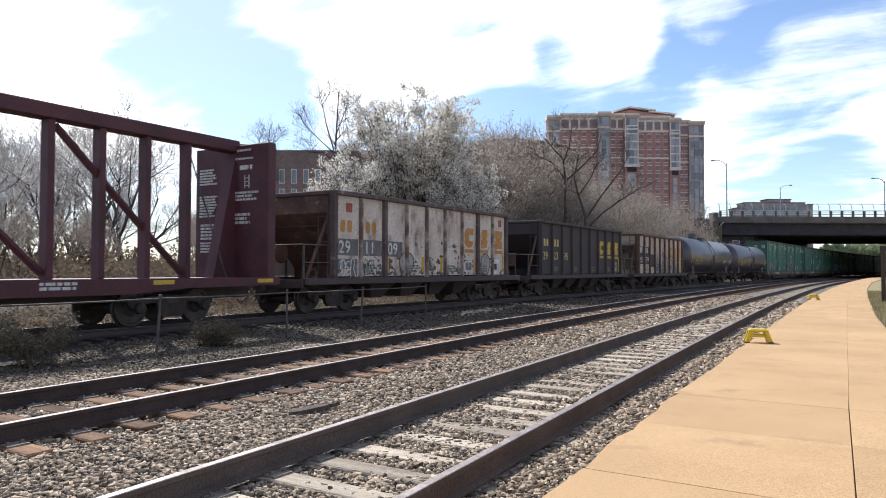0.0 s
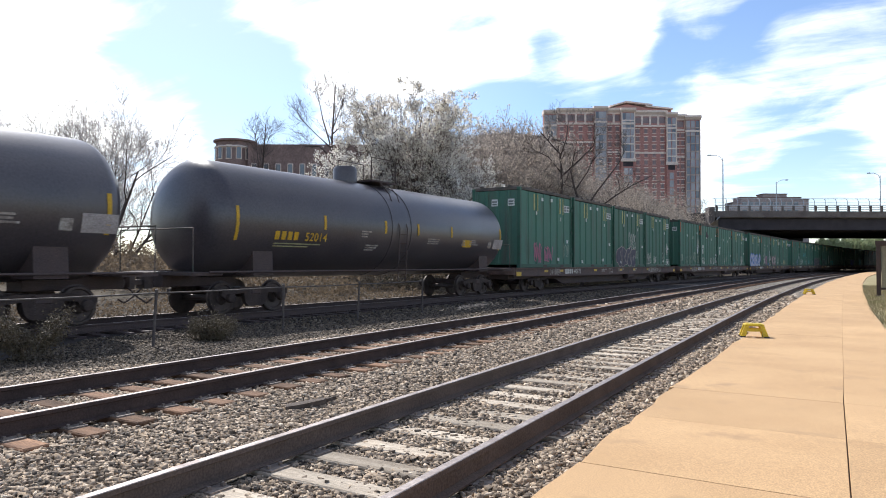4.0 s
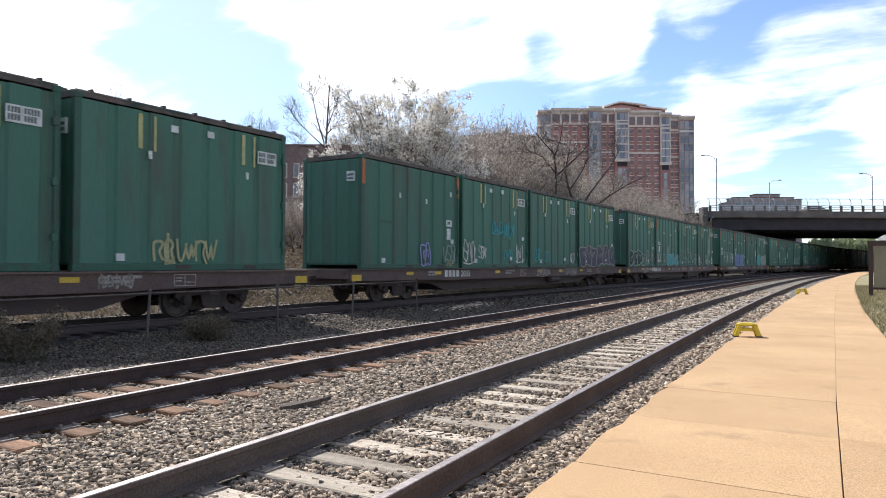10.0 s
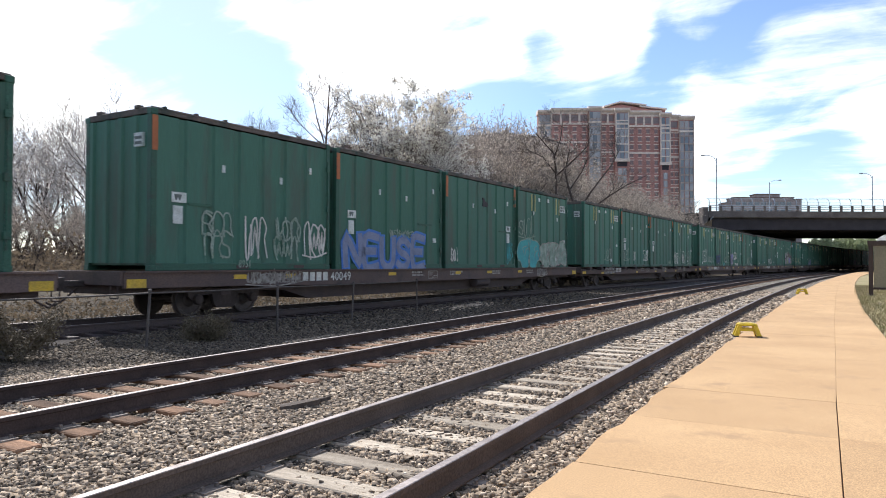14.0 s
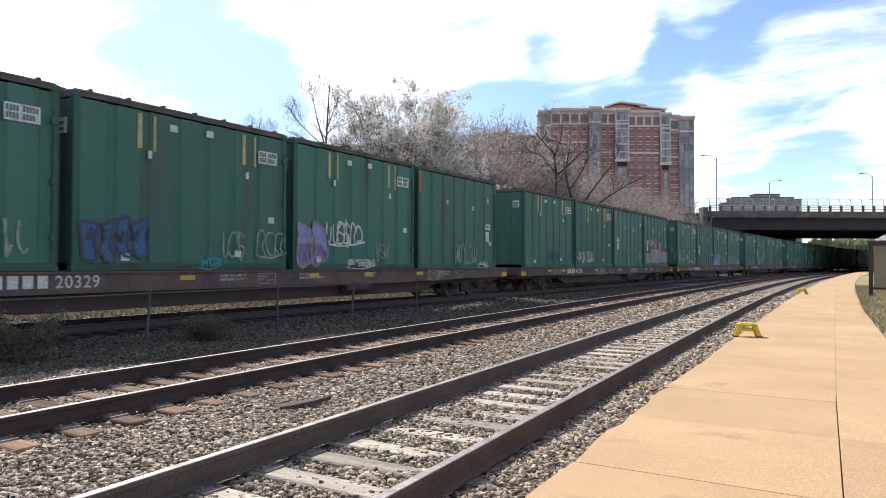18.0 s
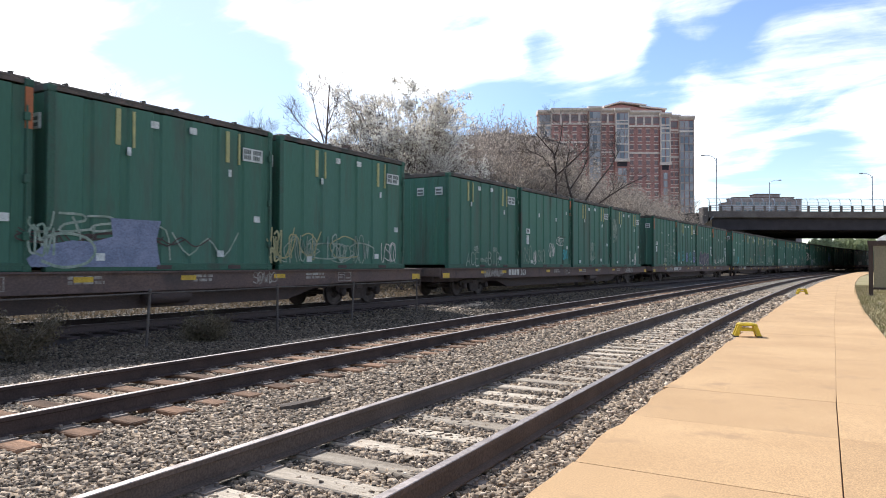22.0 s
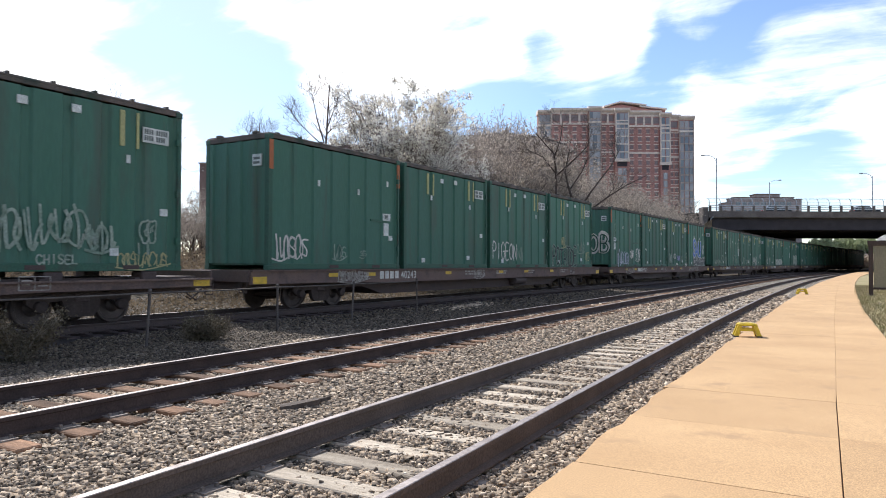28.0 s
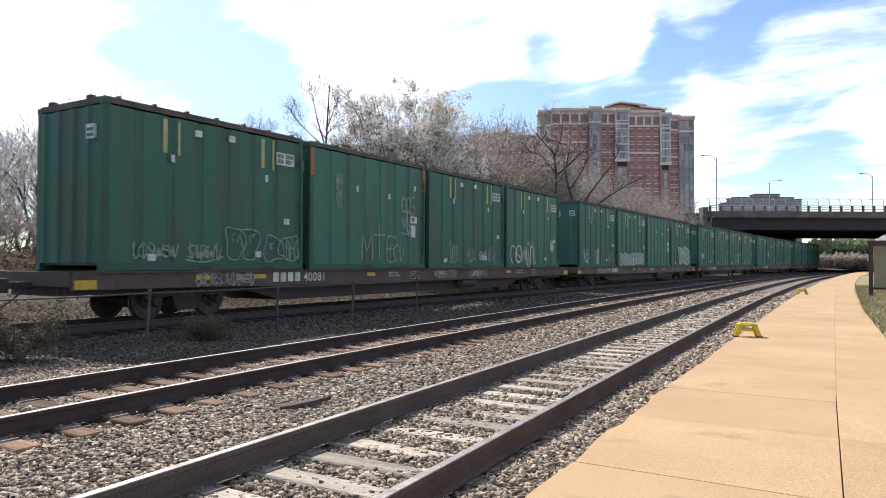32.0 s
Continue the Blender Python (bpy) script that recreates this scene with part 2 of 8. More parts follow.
M["blue_paint"] = surface("blue_spray", (0.05, 0.15, 0.50), (0.07, 0.20, 0.48), 3, 0.6, 0.02)
M["lilac_paint"] = surface("lilac_spray", (0.30, 0.30, 0.52), (0.22, 0.22, 0.45), 3, 0.6, 0.02)
M["purple_paint"] = surface("purple_spray", (0.22, 0.16, 0.30), (0.14, 0.12, 0.22), 3, 0.6, 0.02)
M["teal_paint"] = surface("teal_spray", (0.04, 0.36, 0.36), (0.05, 0.28, 0.30), 3, 0.6, 0.02)
M["pink_paint"] = surface("pink_spray", (0.42, 0.14, 0.20), (0.34, 0.16, 0.24), 3, 0.6, 0.02)
M["gold_paint"] = surface("gold_spray", (0.40, 0.38, 0.20), (0.30, 0.30, 0.16), 3, 0.6, 0.02)


# ---- mesh helpers ----
class Builder:
    """Gathers vertices and faces of one mesh."""

    def __init__(self):
        self.v, self.f, self.n = [], [], 0

    def add(self, verts, faces):
        k = self.n
        self.v.extend(tuple(p) for p in verts)
        self.f.extend(tuple(i + k for i in q) for q in faces)
        self.n += len(verts)
        return self

    def box(self, x0, x1, y0, y1, z0, z1, c=0.0):
        """A box, with its long edges cut by c."""
        if c <= 0:
            vs = [(x, y, z) for x in (x0, x1) for y in (y0, y1) for z in (z0, z1)]
            return self.add(vs, [(0, 1, 3, 2), (4, 6, 7, 5), (0, 4, 5, 1), (2, 3, 7, 6), (0, 2, 6, 4), (1, 5, 7, 3)])
        ring = lambda x, q: [(x, y0 + q, z0 + q + c), (x, y0 + q + c, z0 + q), (x, y1 - q - c, z0 + q), (x, y1 - q, z0 + q + c),
                             (x, y1 - q, z1 - q - c), (x, y1 - q - c, z1 - q), (x, y0 + q + c, z1 - q), (x, y0 + q, z1 - q - c)]
        vs = ring(x0, c) + ring(x0 + c, 0) + ring(x1 - c, 0) + ring(x1, c)
        fs = [tuple(range(7, -1, -1)), tuple(range(24, 32))]
        for r in range(3):
            fs += [(r * 8 + i, r * 8 + (i + 1) % 8, r * 8 + 8 + (i + 1) % 8, r * 8 + 8 + i) for i in range(8)]
        return self.add(vs, fs)

    def prism(self, prof, axis, a0, a1):
        """Extrudes a closed outline along an axis: prof holds the two other coordinates in order."""
        n = len(prof)
        put = {"x": lambda p, a: (a, p[0], p[1]), "y": lambda p, a: (p[0], a, p[1]), "z": lambda p, a: (p[0], p[1], a)}[axis]
        vs = [put(p, a0) for p in prof] + [put(p, a1) for p in prof]
        fs = [tuple(range(n - 1, -1, -1)), tuple(range(n, 2 * n))]
        fs += [(i, (i + 1) % n, n + (i + 1) % n, n + i) for i in range(n)]
        return self.add(vs, fs)

    def tube(self, pts, radii, n=6, cap=True):
        """A round bar along points."""
        pts = [Vector(p) for p in pts]
        if not hasattr(radii, "__len__"):
            radii = [radii] * len(pts)
        k, ref = self.n, None
        for i, p in enumerate(pts):
            d = (pts[min(i + 1, len(pts) - 1)] - pts[max(i - 1, 0)]).normalized()
            if ref is None:
                ref = d.orthogonal().normalized()
            ref = (ref - d * ref.dot(d))
            ref = ref.normalized() if ref.length > 1e-6 else d.orthogonal().normalized()
            o = d.cross(ref)
            for j in range(n):
                a = 2 * math.pi * j / n
                self.v.append(tuple(p + (ref * math.cos(a) + o * math.sin(a)) * radii[i]))
            if i:
                b0, b1 = k + (i - 1) * n, k + i * n
                self.f.extend((b0 + j, b0 + (j + 1) % n, b1 + (j + 1) % n, b1 + j) for j in range(n))
        self.n += len(pts) * n
        if cap:
            self.f.append(tuple(k + j for j in range(n - 1, -1, -1)))
            self.f.append(tuple(self.n - n + j for j in range(n)))
        return self

    def lathe(self, prof, axis="x", at=(0, 0, 0), n=24):
        """Turns (along, radius) pairs about an axis."""
        k = self.n
        for a, r in prof:
            for j in range(n):
                t = 2 * math.pi * j / n
                c, s = r * math.cos(t), r * math.sin(t)
                q = {"x": (a, c, s), "y": (c, a, s), "z": (c, s, a)}[axis]
                self.v.append((q[0] + at[0], q[1] + at[1], q[2] + at[2]))
        m = len(prof)
        self.f.extend((k + i * n + j, k + i * n + (j + 1) % n, k + (i + 1) * n + (j + 1) % n, k + (i + 1) * n + j) for i in range(m - 1) for j in range(n))
        self.f.append(tuple(k + j for j in range(n)))
        self.f.append(tuple(k + (m - 1) * n + j for j in range(n)))
        self.n += m * n
        return self

    def mesh(self, name, material, smooth=False):
        me = bpy.data.meshes.new(name)
        me.from_pydata(self.v, [], self.f)
        bm = bmesh.new()
        bm.from_mesh(me)
        bmesh.ops.recalc_face_normals(bm, faces=bm.faces)
        bm.to_mesh(me)
        bm.free()
        me.materials.append(material)
        if smooth:
            me.shade_smooth()
            me.set_sharp_from_angle(angle=radians(35))
        return me


def big_mesh(name, verts, faces, material):
    """A large mesh from arrays of triangles or quads."""
    me = bpy.data.meshes.new(name)
    verts, faces = np.asarray(verts, np.float32), np.asarray(faces, np.int32)
    k = faces.shape[1]
    me.vertices.add(len(verts)); me.vertices.foreach_set("co", verts.ravel())
    me.loops.add(faces.size); me.loops.foreach_set("vertex_index", faces.ravel())
    me.polygons.add(len(faces)); me.polygons.foreach_set("loop_start", np.arange(0, faces.size, k, dtype=np.int32))
    me.update(calc_edges=True)
    me.materials.append(material)
    return me


def part(name, bm, material, parent, label="", m=None, smooth=False):
    """Links a mesh (or the mesh of a builder) as one object under a thing or a part."""
    me = bm.mesh(name, material, smooth) if isinstance(bm, Builder) else bm
    ob = new(name, me)
    ob.parent = parent
    if m is not None:
        ob.matrix_basis = m
    if label:
        ob["label"] = label
    if name in ("lettering", "numerals", "graffiti"):
        ob["kind"] = "stuff"
    return ob


def thing(name, label, category, group="", kind="", m=None):
    ob = new(name)
    ob.empty_display_size = 0.2
    tagged(ob, label, category, group, kind)
    if m is not None:
        ob.matrix_basis = m
    return ob


def solo(name, bm, material, label, category="", group="", kind="", m=None, smooth=False):
    me = bm.mesh(name, material, smooth) if isinstance(bm, Builder) else bm
    ob = new(name, me)
    if m is not None:
        ob.matrix_basis = m
    return tagged(ob, label, category, group, kind)


# ---- the line ----
LINE_S = np.arange(-260.0, 900.0, 1.0)


def line_table():
    s = np.minimum(LINE_S, 150.0)
    th = 0.048163 + 0.000766 * s - 0.0000005 * s * s + 0.0006 * np.maximum(LINE_S - 150.0, 0) * (LINE_S < 420) + 0.0006 * 270 * (LINE_S >= 420)
    mid = (th[1:] + th[:-1]) / 2
    x = np.concatenate([[0], np.cumsum(np.sin(mid))])
    y = np.concatenate([[0], np.cumsum(np.cos(mid))])
    i = int(np.argmin(abs(LINE_S)))
    return x - x[i] - 15.036, y - y[i], th


LX, LY, LT = line_table()


def on_line(s, off=0.0):
    """Place and heading at s metres along the train's track, off metres to its right."""
    th = np.interp(s, LINE_S, LT)
    return np.interp(s, LINE_S, LX) + off * np.cos(th), np.interp(s, LINE_S, LY) - off * np.sin(th), th


OFF_S = (-60, -30, 0, 30, 60, 85, 110, 140, 900)
OFF_N = (15.2, 13.7, 12.10, 10.76, 9.57, 8.75, 8.25, 8.05, 8.0)


def off_near(s):
    """Distance of the nearest track's middle from the train's track."""
    return np.interp(s, OFF_S, OFF_N)


TRACK_GAP = 3.987


def track_off(which, s):
    return {"train": np.zeros_like(np.asarray(s, float)), "middle": off_near(s) - TRACK_GAP, "near": off_near(s)}[which]


def sweep(prof, s_list, off_fn, z=0.0):
    """Extrudes an outline (off, z) along the line."""
    vs, n = [], len(prof)
    for s in s_list:
        o = off_fn(s)
        for p in prof:
            x, y, _ = on_line(s, o + p[0])
            vs.append((float(x), float(y), z + p[1]))
    m = len(s_list)
    fs = [(i * n + j, i * n + (j + 1) % n, (i + 1) * n + (j + 1) % n, (i + 1) * n + j) for i in range(m - 1) for j in range(n)]
    fs += [tuple(range(n)), tuple((m - 1) * n + j for j in range(n))]
    b = Builder()
    b.add(vs, fs)
    return b


STEPS = [float(v) for v in list(np.arange(-50, 60, 2.0)) + list(np.arange(60, 320, 5.0))]
RAIL_BODY = [(-0.070, -0.175), (0.070, -0.175), (0.070, -0.163), (0.012, -0.148), (0.009, -0.048), (0.036, -0.036), (0.036, -0.004),
             (-0.036, -0.004), (-0.036, -0.036), (-0.009, -0.048), (-0.012, -0.148), (-0.070, -0.163)]
RAIL_HEAD = [(-0.034, -0.004), (0.034, -0.004), (0.030, 0.0), (-0.030, 0.0)]
GROUND_Z = -0.235


def ground_height(x, y):
    """Ground level: flat ballast, a low bank with thicket beyond the train, grass beside the platform."""
    s = np.clip(y, -250, 800)
    tx = np.interp(s, LY, LX)
    o = x - tx
    bank = np.interp(-o, (3.2, 5.5, 9, 16, 40, 120, 400), (0.0, 0.1, 0.55, 0.9, 1.3, 1.5, 0.4))
    right = np.interp(x - np.interp(s, EDGE_Y, RIGHT_X), (-1.2, -1.15, 0.0, 3, 20), (0.0, 0.0, 0.38, 0.38, 0.30))
    return GROUND_Z - 0.04 + np.where(o < 0, bank, right)


JOINT_Y, JOINT_X = (3.9, 6.7, 9.4, 12.3, 16.9, 30, 60), (0.131, 0.176, 0.245, 0.312, 0.425, 0.80, 1.9)      # lengthwise joint of the platform
EDGE_Y = (-14, 3.2, 6.8, 11.6, 20.3, 34, 50, 75, 110, 150, 260)
EDGE_X = (-1.24, -1.24, -1.20, -1.06, -0.80, -0.34, 0.44, 2.05, 4.9, 9.2, 26)
RIGHT_Y = (-14, 5, 12.5, 19, 31.7, 51.8, 75, 110, 150, 260)
RIGHT_AT = (1.30, 1.08, 0.98, 1.10, 1.53, 2.45, 3.9, 6.9, 11.3, 28)
RIGHT_X = tuple(np.interp(EDGE_Y, RIGHT_Y, RIGHT_AT))


def shoulder(d):
    """Height of the stone heaped over the tie ends on the platform's side, by the distance from the near track."""
    return np.interp(d, (0.86, 1.1, 1.5, 2.6), (0.0, 0.045, 0.06, 0.06))


def build_ground():
    xs = np.concatenate([[-3000, -1200, -500, -250, -150, -100], np.arange(-80, 24, 1.0), [30, 40, 60, 100, 180, 400, 1200, 3000]])
    ys = np.concatenate([[-3000, -900, -300, -120, -60], np.arange(-40, 170, 2.0), [180, 200, 230, 270, 330, 420, 600, 1200, 3000]])
    X, Y = np.meshgrid(xs, ys)
    Z = ground_height(X, Y)
    rng = np.random.default_rng(4)
    Z = Z + rng.normal(0, 0.03, Z.shape) * ((X < -21) & (X > -100))
    v = np.stack([X, Y, Z], -1).reshape(-1, 3)
    w, h = len(xs), len(ys)
    i = (np.arange(h - 1)[:, None] * w + np.arange(w - 1)[None]).ravel()
    me = big_mesh("ground", v, np.stack([i, i + 1, i + w + 1, i + w], -1), M["earth"])
    solo("ground", me, None, "brown earth with dry leaf litter around the railway line", "ground", kind="structure")
    # ballast bed from beyond the train to the platform
    b = Builder()
    vs, fs = [], []
    offs = [-9.5, -6.5, -4.2, -2.6, -1.7, -0.6, 0.6, 1.7, 2.6, 4.0, 5.5]
    for s in STEPS:
        n = float(off_near(s))
        row = offs + [n - 6.0, n - 5, n - 4, n - 3, n - 2.2, n - 1.2, n, n + 0.86, n + 1.1, n + 1.5, n + 2.6]
        for o in row:
            x, y, _ = on_line(s, o)
            edge = float(np.interp(-o, (3.2, 5.5, 9), (0.0, 0.1, 0.55))) - 0.03 * (o < -9)
            edge += shoulder(o - n)
            vs.append((float(x), float(y), GROUND_Z + edge + 0.012 * math.sin(o * 5.1 + s * 0.7)))
    k = len(offs) + 11
    for i in range(len(STEPS) - 1):
        fs += [(i * k + j, i * k + j + 1, (i + 1) * k + j + 1, (i + 1) * k + j) for j in range(k - 1)]
    cols = len(offs) + 11
    # the middle strip's dark colour stands for the train's shadow on the ballast
    for name, lo, hi, mat, label in (("gravel_strip", 0, 3, "gravel_far", "brown gravelly earth beyond the train"), ("old_ballast_bed", 3, 10, "ballast_shaded", "ballast under the train's track, darkened as the train's shadow"), ("ballast_bed", 10, cols - 1, "ballast", "grey crushed-stone ballast bed under the tracks")):
        f2 = [(i * k + j, i * k + j + 1, (i + 1) * k + j + 1, (i + 1) * k + j) for i in range(len(STEPS) - 1) for j in range(lo, hi)]
        used = sorted({q for f in f2 for q in f})
        at = {q: n for n, q in enumerate(used)}
        me = big_mesh(name, [vs[q] for q in used], [tuple(at[q] for q in f) for f in f2], M[mat])
        solo(name, me, None, label, "ballast", kind="structure")


def build_tracks():
    rng = random.Random(5)
    # black ties, plates and rails: the train's shadow is put into their colour
    for which, wood, label in (("near", "tie_grey", "railway track with weathered grey ties"), ("middle", "tie_brown", "railway track with brown wooden ties"), ("train", "black", "railway track that the freight train runs on")):
        t = thing("railway_track", label, "railway track", kind="structure")
        tb = Builder()
        hw = 1.28
        tb.box(-hw, hw, -0.115, 0.115, -0.17, 0.0, 0.012)
        tie_me = tb.mesh("tie", M[wood])
        pl = Builder().box(-0.19, 0.19, -0.095, 0.095, 0, 0.014)
        for sx in (-0.13, 0.13):
            for sy in (-0.06, 0.06):
                pl.box(sx - 0.012, sx + 0.012, sy - 0.012, sy + 0.012, 0.014, 0.04)
        pl_me = pl.mesh("tie_plate", M["black" if which == "train" else "plate"])
        pitch, s, count = 0.53, -6.0, 0
        far = Builder()
        while s < 175:
            jig = rng.uniform(-0.03, 0.03)
            x, y, th = on_line(s + jig, float(track_off(which, s)))
            z = -0.192 + rng.uniform(-0.008, 0.006) + (0.016 if which == "middle" else 0.0)
            m = pose(float(x), float(y), z, 0, 0, -math.degrees(float(th)) + rng.uniform(-1.0, 1.0))
            if s < (44 if which != "train" else 30):
                ob = part("tie", tie_me, None, t, m=m)
                for q in (-0.752, 0.752):
                    part("tie_plate", pl_me, None, ob, m=pose(q, 0, 0.0))
            else:
                k = far.n
                far.box(-hw, hw, -0.115, 0.115, -0.17, 0.0)
                far.v[k:] = [tuple(m @ Vector(p)) for p in far.v[k:]]
            s += pitch
            count += 1
        tagged(part("far_ties", far, M[wood], t), kind="stuff")
        for q in (-0.752, 0.752):
            fn = lambda s, q=q: float(track_off(which, s)) + q
            r = part("rail", sweep(RAIL_BODY, STEPS, fn), M[{"near": "rail_grey", "middle": "rail_side", "train": "black"}[which]], t, smooth=False)
            part("rail_head", sweep(RAIL_HEAD, STEPS, fn), M["rail_top"], r, "polished steel running surface")


def build_platform():
    plat = thing("platform", "low tan concrete station platform with sawn joints", "platform", kind="structure")
    # a bed under the slabs shows dark in the joints
    ys = list(np.arange(-10, 30, 1.5)) + list(np.arange(30, 150, 5.0))
    vs = []
    for y in ys:
        a, c = float(np.interp(y, EDGE_Y, EDGE_X)), float(np.interp(y, EDGE_Y, RIGHT_X))
        vs += [(a + 0.02, y, -0.3), (c - 0.01, y, -0.3), (c - 0.01, y, 0.186), (a + 0.02, y, 0.186)]
    fs = [(0, 1, 2, 3), tuple(len(vs) - 4 + j for j in range(4))]
    for i in range(len(ys) - 1):
        fs += [(i * 4 + j, i * 4 + (j + 1) % 4, i * 4 + 4 + (j + 1) % 4, i * 4 + 4 + j) for j in range(4)]
    part("bed", Builder().add(vs, fs), M["joint"], plat)
    rng = random.Random(8)
    cuts = [-9.0, -5.2, -2.2, 0.9, 3.86, 5.27, 6.63, 9.65, 12.6, 15.6, 18.6, 21.6, 24.6, 27.6, 30.6, 34, 38, 42, 46, 50, 55, 60, 66, 72, 80, 90, 100, 112, 126, 140]
    for i in range(len(cuts) - 1):
        gap = lambda c: 0.0012 if c == 5.27 else 0.005 if c < 7 else 0.0006
        y0, y1 = cuts[i] + gap(cuts[i]), cuts[i + 1] - gap(cuts[i + 1])
        nearside = y0 < 31
        lanes = [(0, 1), (1, 2)] if y0 < 60 else [(0, 2)]
        for l0, l1 in lanes:
            n = 5 if nearside else 2
            rows = []
            for j in range(n + 1):
                y = y0 + (y1 - y0) * j / n
                e, r = float(np.interp(y, EDGE_Y, EDGE_X)), float(np.interp(y, EDGE_Y, RIGHT_X))
                joint = float(np.interp(y, JOINT_Y, JOINT_X))
                xs = (e, joint, r)
                g0 = (0.0035 if y < 6.7 else 0.0008) if l0 == 1 else 0.0
                g1 = (0.0035 if y < 6.7 else 0.0008) if l1 == 1 else 0.0
                wob = rng.uniform(-0.025, 0.025) if (l0 == 0 and nearside) else 0.0
                rows.append((xs[l0] + g0 + wob, xs[l1] - g1, y - 0.06 * (xs[l0] - joint), y - 0.06 * (xs[l1] - joint)))
            vs, fs = [], []
            top = 0.2 + rng.uniform(-0.0008, 0.0008)
            lip, rim = (0.012 if l0 == 0 else 0.002), (0.002 if l1 == 1 else 0.006)
            for (xa, xb, ya, yb) in rows:
                vs += [(xa, ya, -0.1), (xa, ya, top - lip), (xa + lip, ya, top), (xb - rim, yb, top), (xb, yb, top - rim), (xb, yb, -0.1)]
            for j in range(n):
                fs += [(j * 6 + q, j * 6 + q + 1, j * 6 + 7 + q, j * 6 + 6 + q) for q in range(5)]
            fs += [tuple(range(6)), tuple(n * 6 + q for q in range(6))]
            part("slab", Builder().add(vs, fs), M["concrete_tan"], plat)
    # grass beside it
    ys = list(np.arange(-10, 40, 2.0)) + list(np.arange(40, 150, 6.0))
    vs = []
    cols = (0.0, 0.5, 1.5, 4, 12, 40)
    for y in ys:
        c = float(np.interp(y, EDGE_Y, RIGHT_X))
        vs += [(c + q + (0.005 if i == 0 else 0), y, 0.17 + 0.02 * math.sin(3 * q + y) + (0 if i else -0.02)) for i, q in enumerate(cols)]
    k = len(cols)
    fs = [(i * k + j, i * k + j + 1, (i + 1) * k + j + 1, (i + 1) * k + j) for i in range(len(ys) - 1) for j in range(k - 1)]
    solo("lawn", big_mesh("lawn", vs, fs, M["grass"]), None, "thin spring grass beside the platform", "grass", kind="stuff")
    r = np.random.default_rng(31)
    n = 16000
    y = r.uniform(9, 45, n)
    x = np.interp(y, EDGE_Y, RIGHT_X) + np.abs(r.normal(0, 1.6, n)) - 0.03
    h = r.uniform(0.03, 0.09, n)
    a = r.uniform(0, 6.28, n)
    dx, dy = 0.012 * np.cos(a), 0.012 * np.sin(a)
    lx, ly = r.normal(0, 0.03, n), r.normal(0, 0.03, n)
    V = np.stack([np.stack([x - dx, y - dy, np.full(n, 0.16)], -1), np.stack([x + dx, y + dy, np.full(n, 0.16)], -1), np.stack([x + lx, y + ly, 0.17 + h], -1)], 1).reshape(-1, 3)
    solo("grass_blades", big_mesh("grass_blades", V, np.arange(3 * n).reshape(-1, 3), M["grass"]), None, "short dry spring grass blades", "grass", kind="stuff")


def build_stones():
    """Crushed stone lying between and over the ties."""
    rng = np.random.default_rng(11)
    zones = [  # y from, y to, per square metre, half size
        (1.5, 7.0, 1850, 0.0140), (7.0, 13.0, 1150, 0.0155), (13.0, 24.0, 360, 0.022), (24.0, 45.0, 90, 0.034)]
    for i, (ya, yb, dens, hs) in enumerate(zones):
        lo, hi = -13.6, 0.9
        n = int((yb - ya) * (hi - lo) * dens)
        x, y = rng.uniform(lo, hi, n), rng.uniform(ya, yb, n)
        # keep what lies before the platform and inside the view
        keep = x < np.interp(y, EDGE_Y, EDGE_X) - 0.01
        keep &= (x > -0.62 * y - 6.0 - 1.2)
        keep &= (x < -0.14 * y + 4.0)
        tx = np.interp(y, LY, LX)
        o = (x - tx) * np.cos(0.06)
        s = np.interp(y + o * np.sin(np.interp(y, LY, LT)), LY, LINE_S)
        over = np.zeros(n, bool)
        for which, clear in (("near", 0.46), ("middle", 0.93)):
            d = o - track_off(which, s)
            ends = 0.9 if which == "near" else 1.27
            over |= (abs(d) < 1.27) & (d < ends) & ((np.mod(s + 6.0, 0.53) < 0.13) | (np.mod(s + 6.0, 0.53) > 0.40)) & (rng.random(n) < clear)
            over |= (abs(abs(d) - 0.752) < 0.085)
        over |= (x < -11.2) & (rng.random(n) < 0.55)
        over |= o < 1.42
        keep &= ~over
        x, y, rise = x[keep], y[keep], shoulder(o - track_off("near", s))[keep]
        # stones within the reach of the train's shadow take a dimmed colour
        for dark in (False, True):
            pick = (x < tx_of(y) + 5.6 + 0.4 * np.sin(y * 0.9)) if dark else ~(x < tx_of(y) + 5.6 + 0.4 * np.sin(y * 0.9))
            heap_stones(rng, x[pick], y[pick], hs * (0.85 if dark else 1.0), "stone_shaded" if dark else "stone_loose", "ballast stones beside the train's track, darkened as its shade" if dark else "loose grey and tan crushed ballast stones between the ties", rise[pick])


    # the far side of the train's track, and a small pale heap
    n = 16000
    y = rng.uniform(2.0, 42.0, n)
    # these take the dimmed colour as well, for tree shade
    heap_stones(rng, tx_of(y) + rng.uniform(-8.5, -1.0, n), y, 0.030, "stone_shaded", "scattered brown stones beyond the train's track, darkened as tree shade")
    y = rng.normal(0, 0.9, 420)
    heap_stones(rng, -10.9 + 0.25 * rng.normal(0, 1, 420), 22.9 + y, 0.035, "stone_pale", "small spill of pale stone beside the track")


def tx_of(y):
    return np.interp(y, LY, LX)


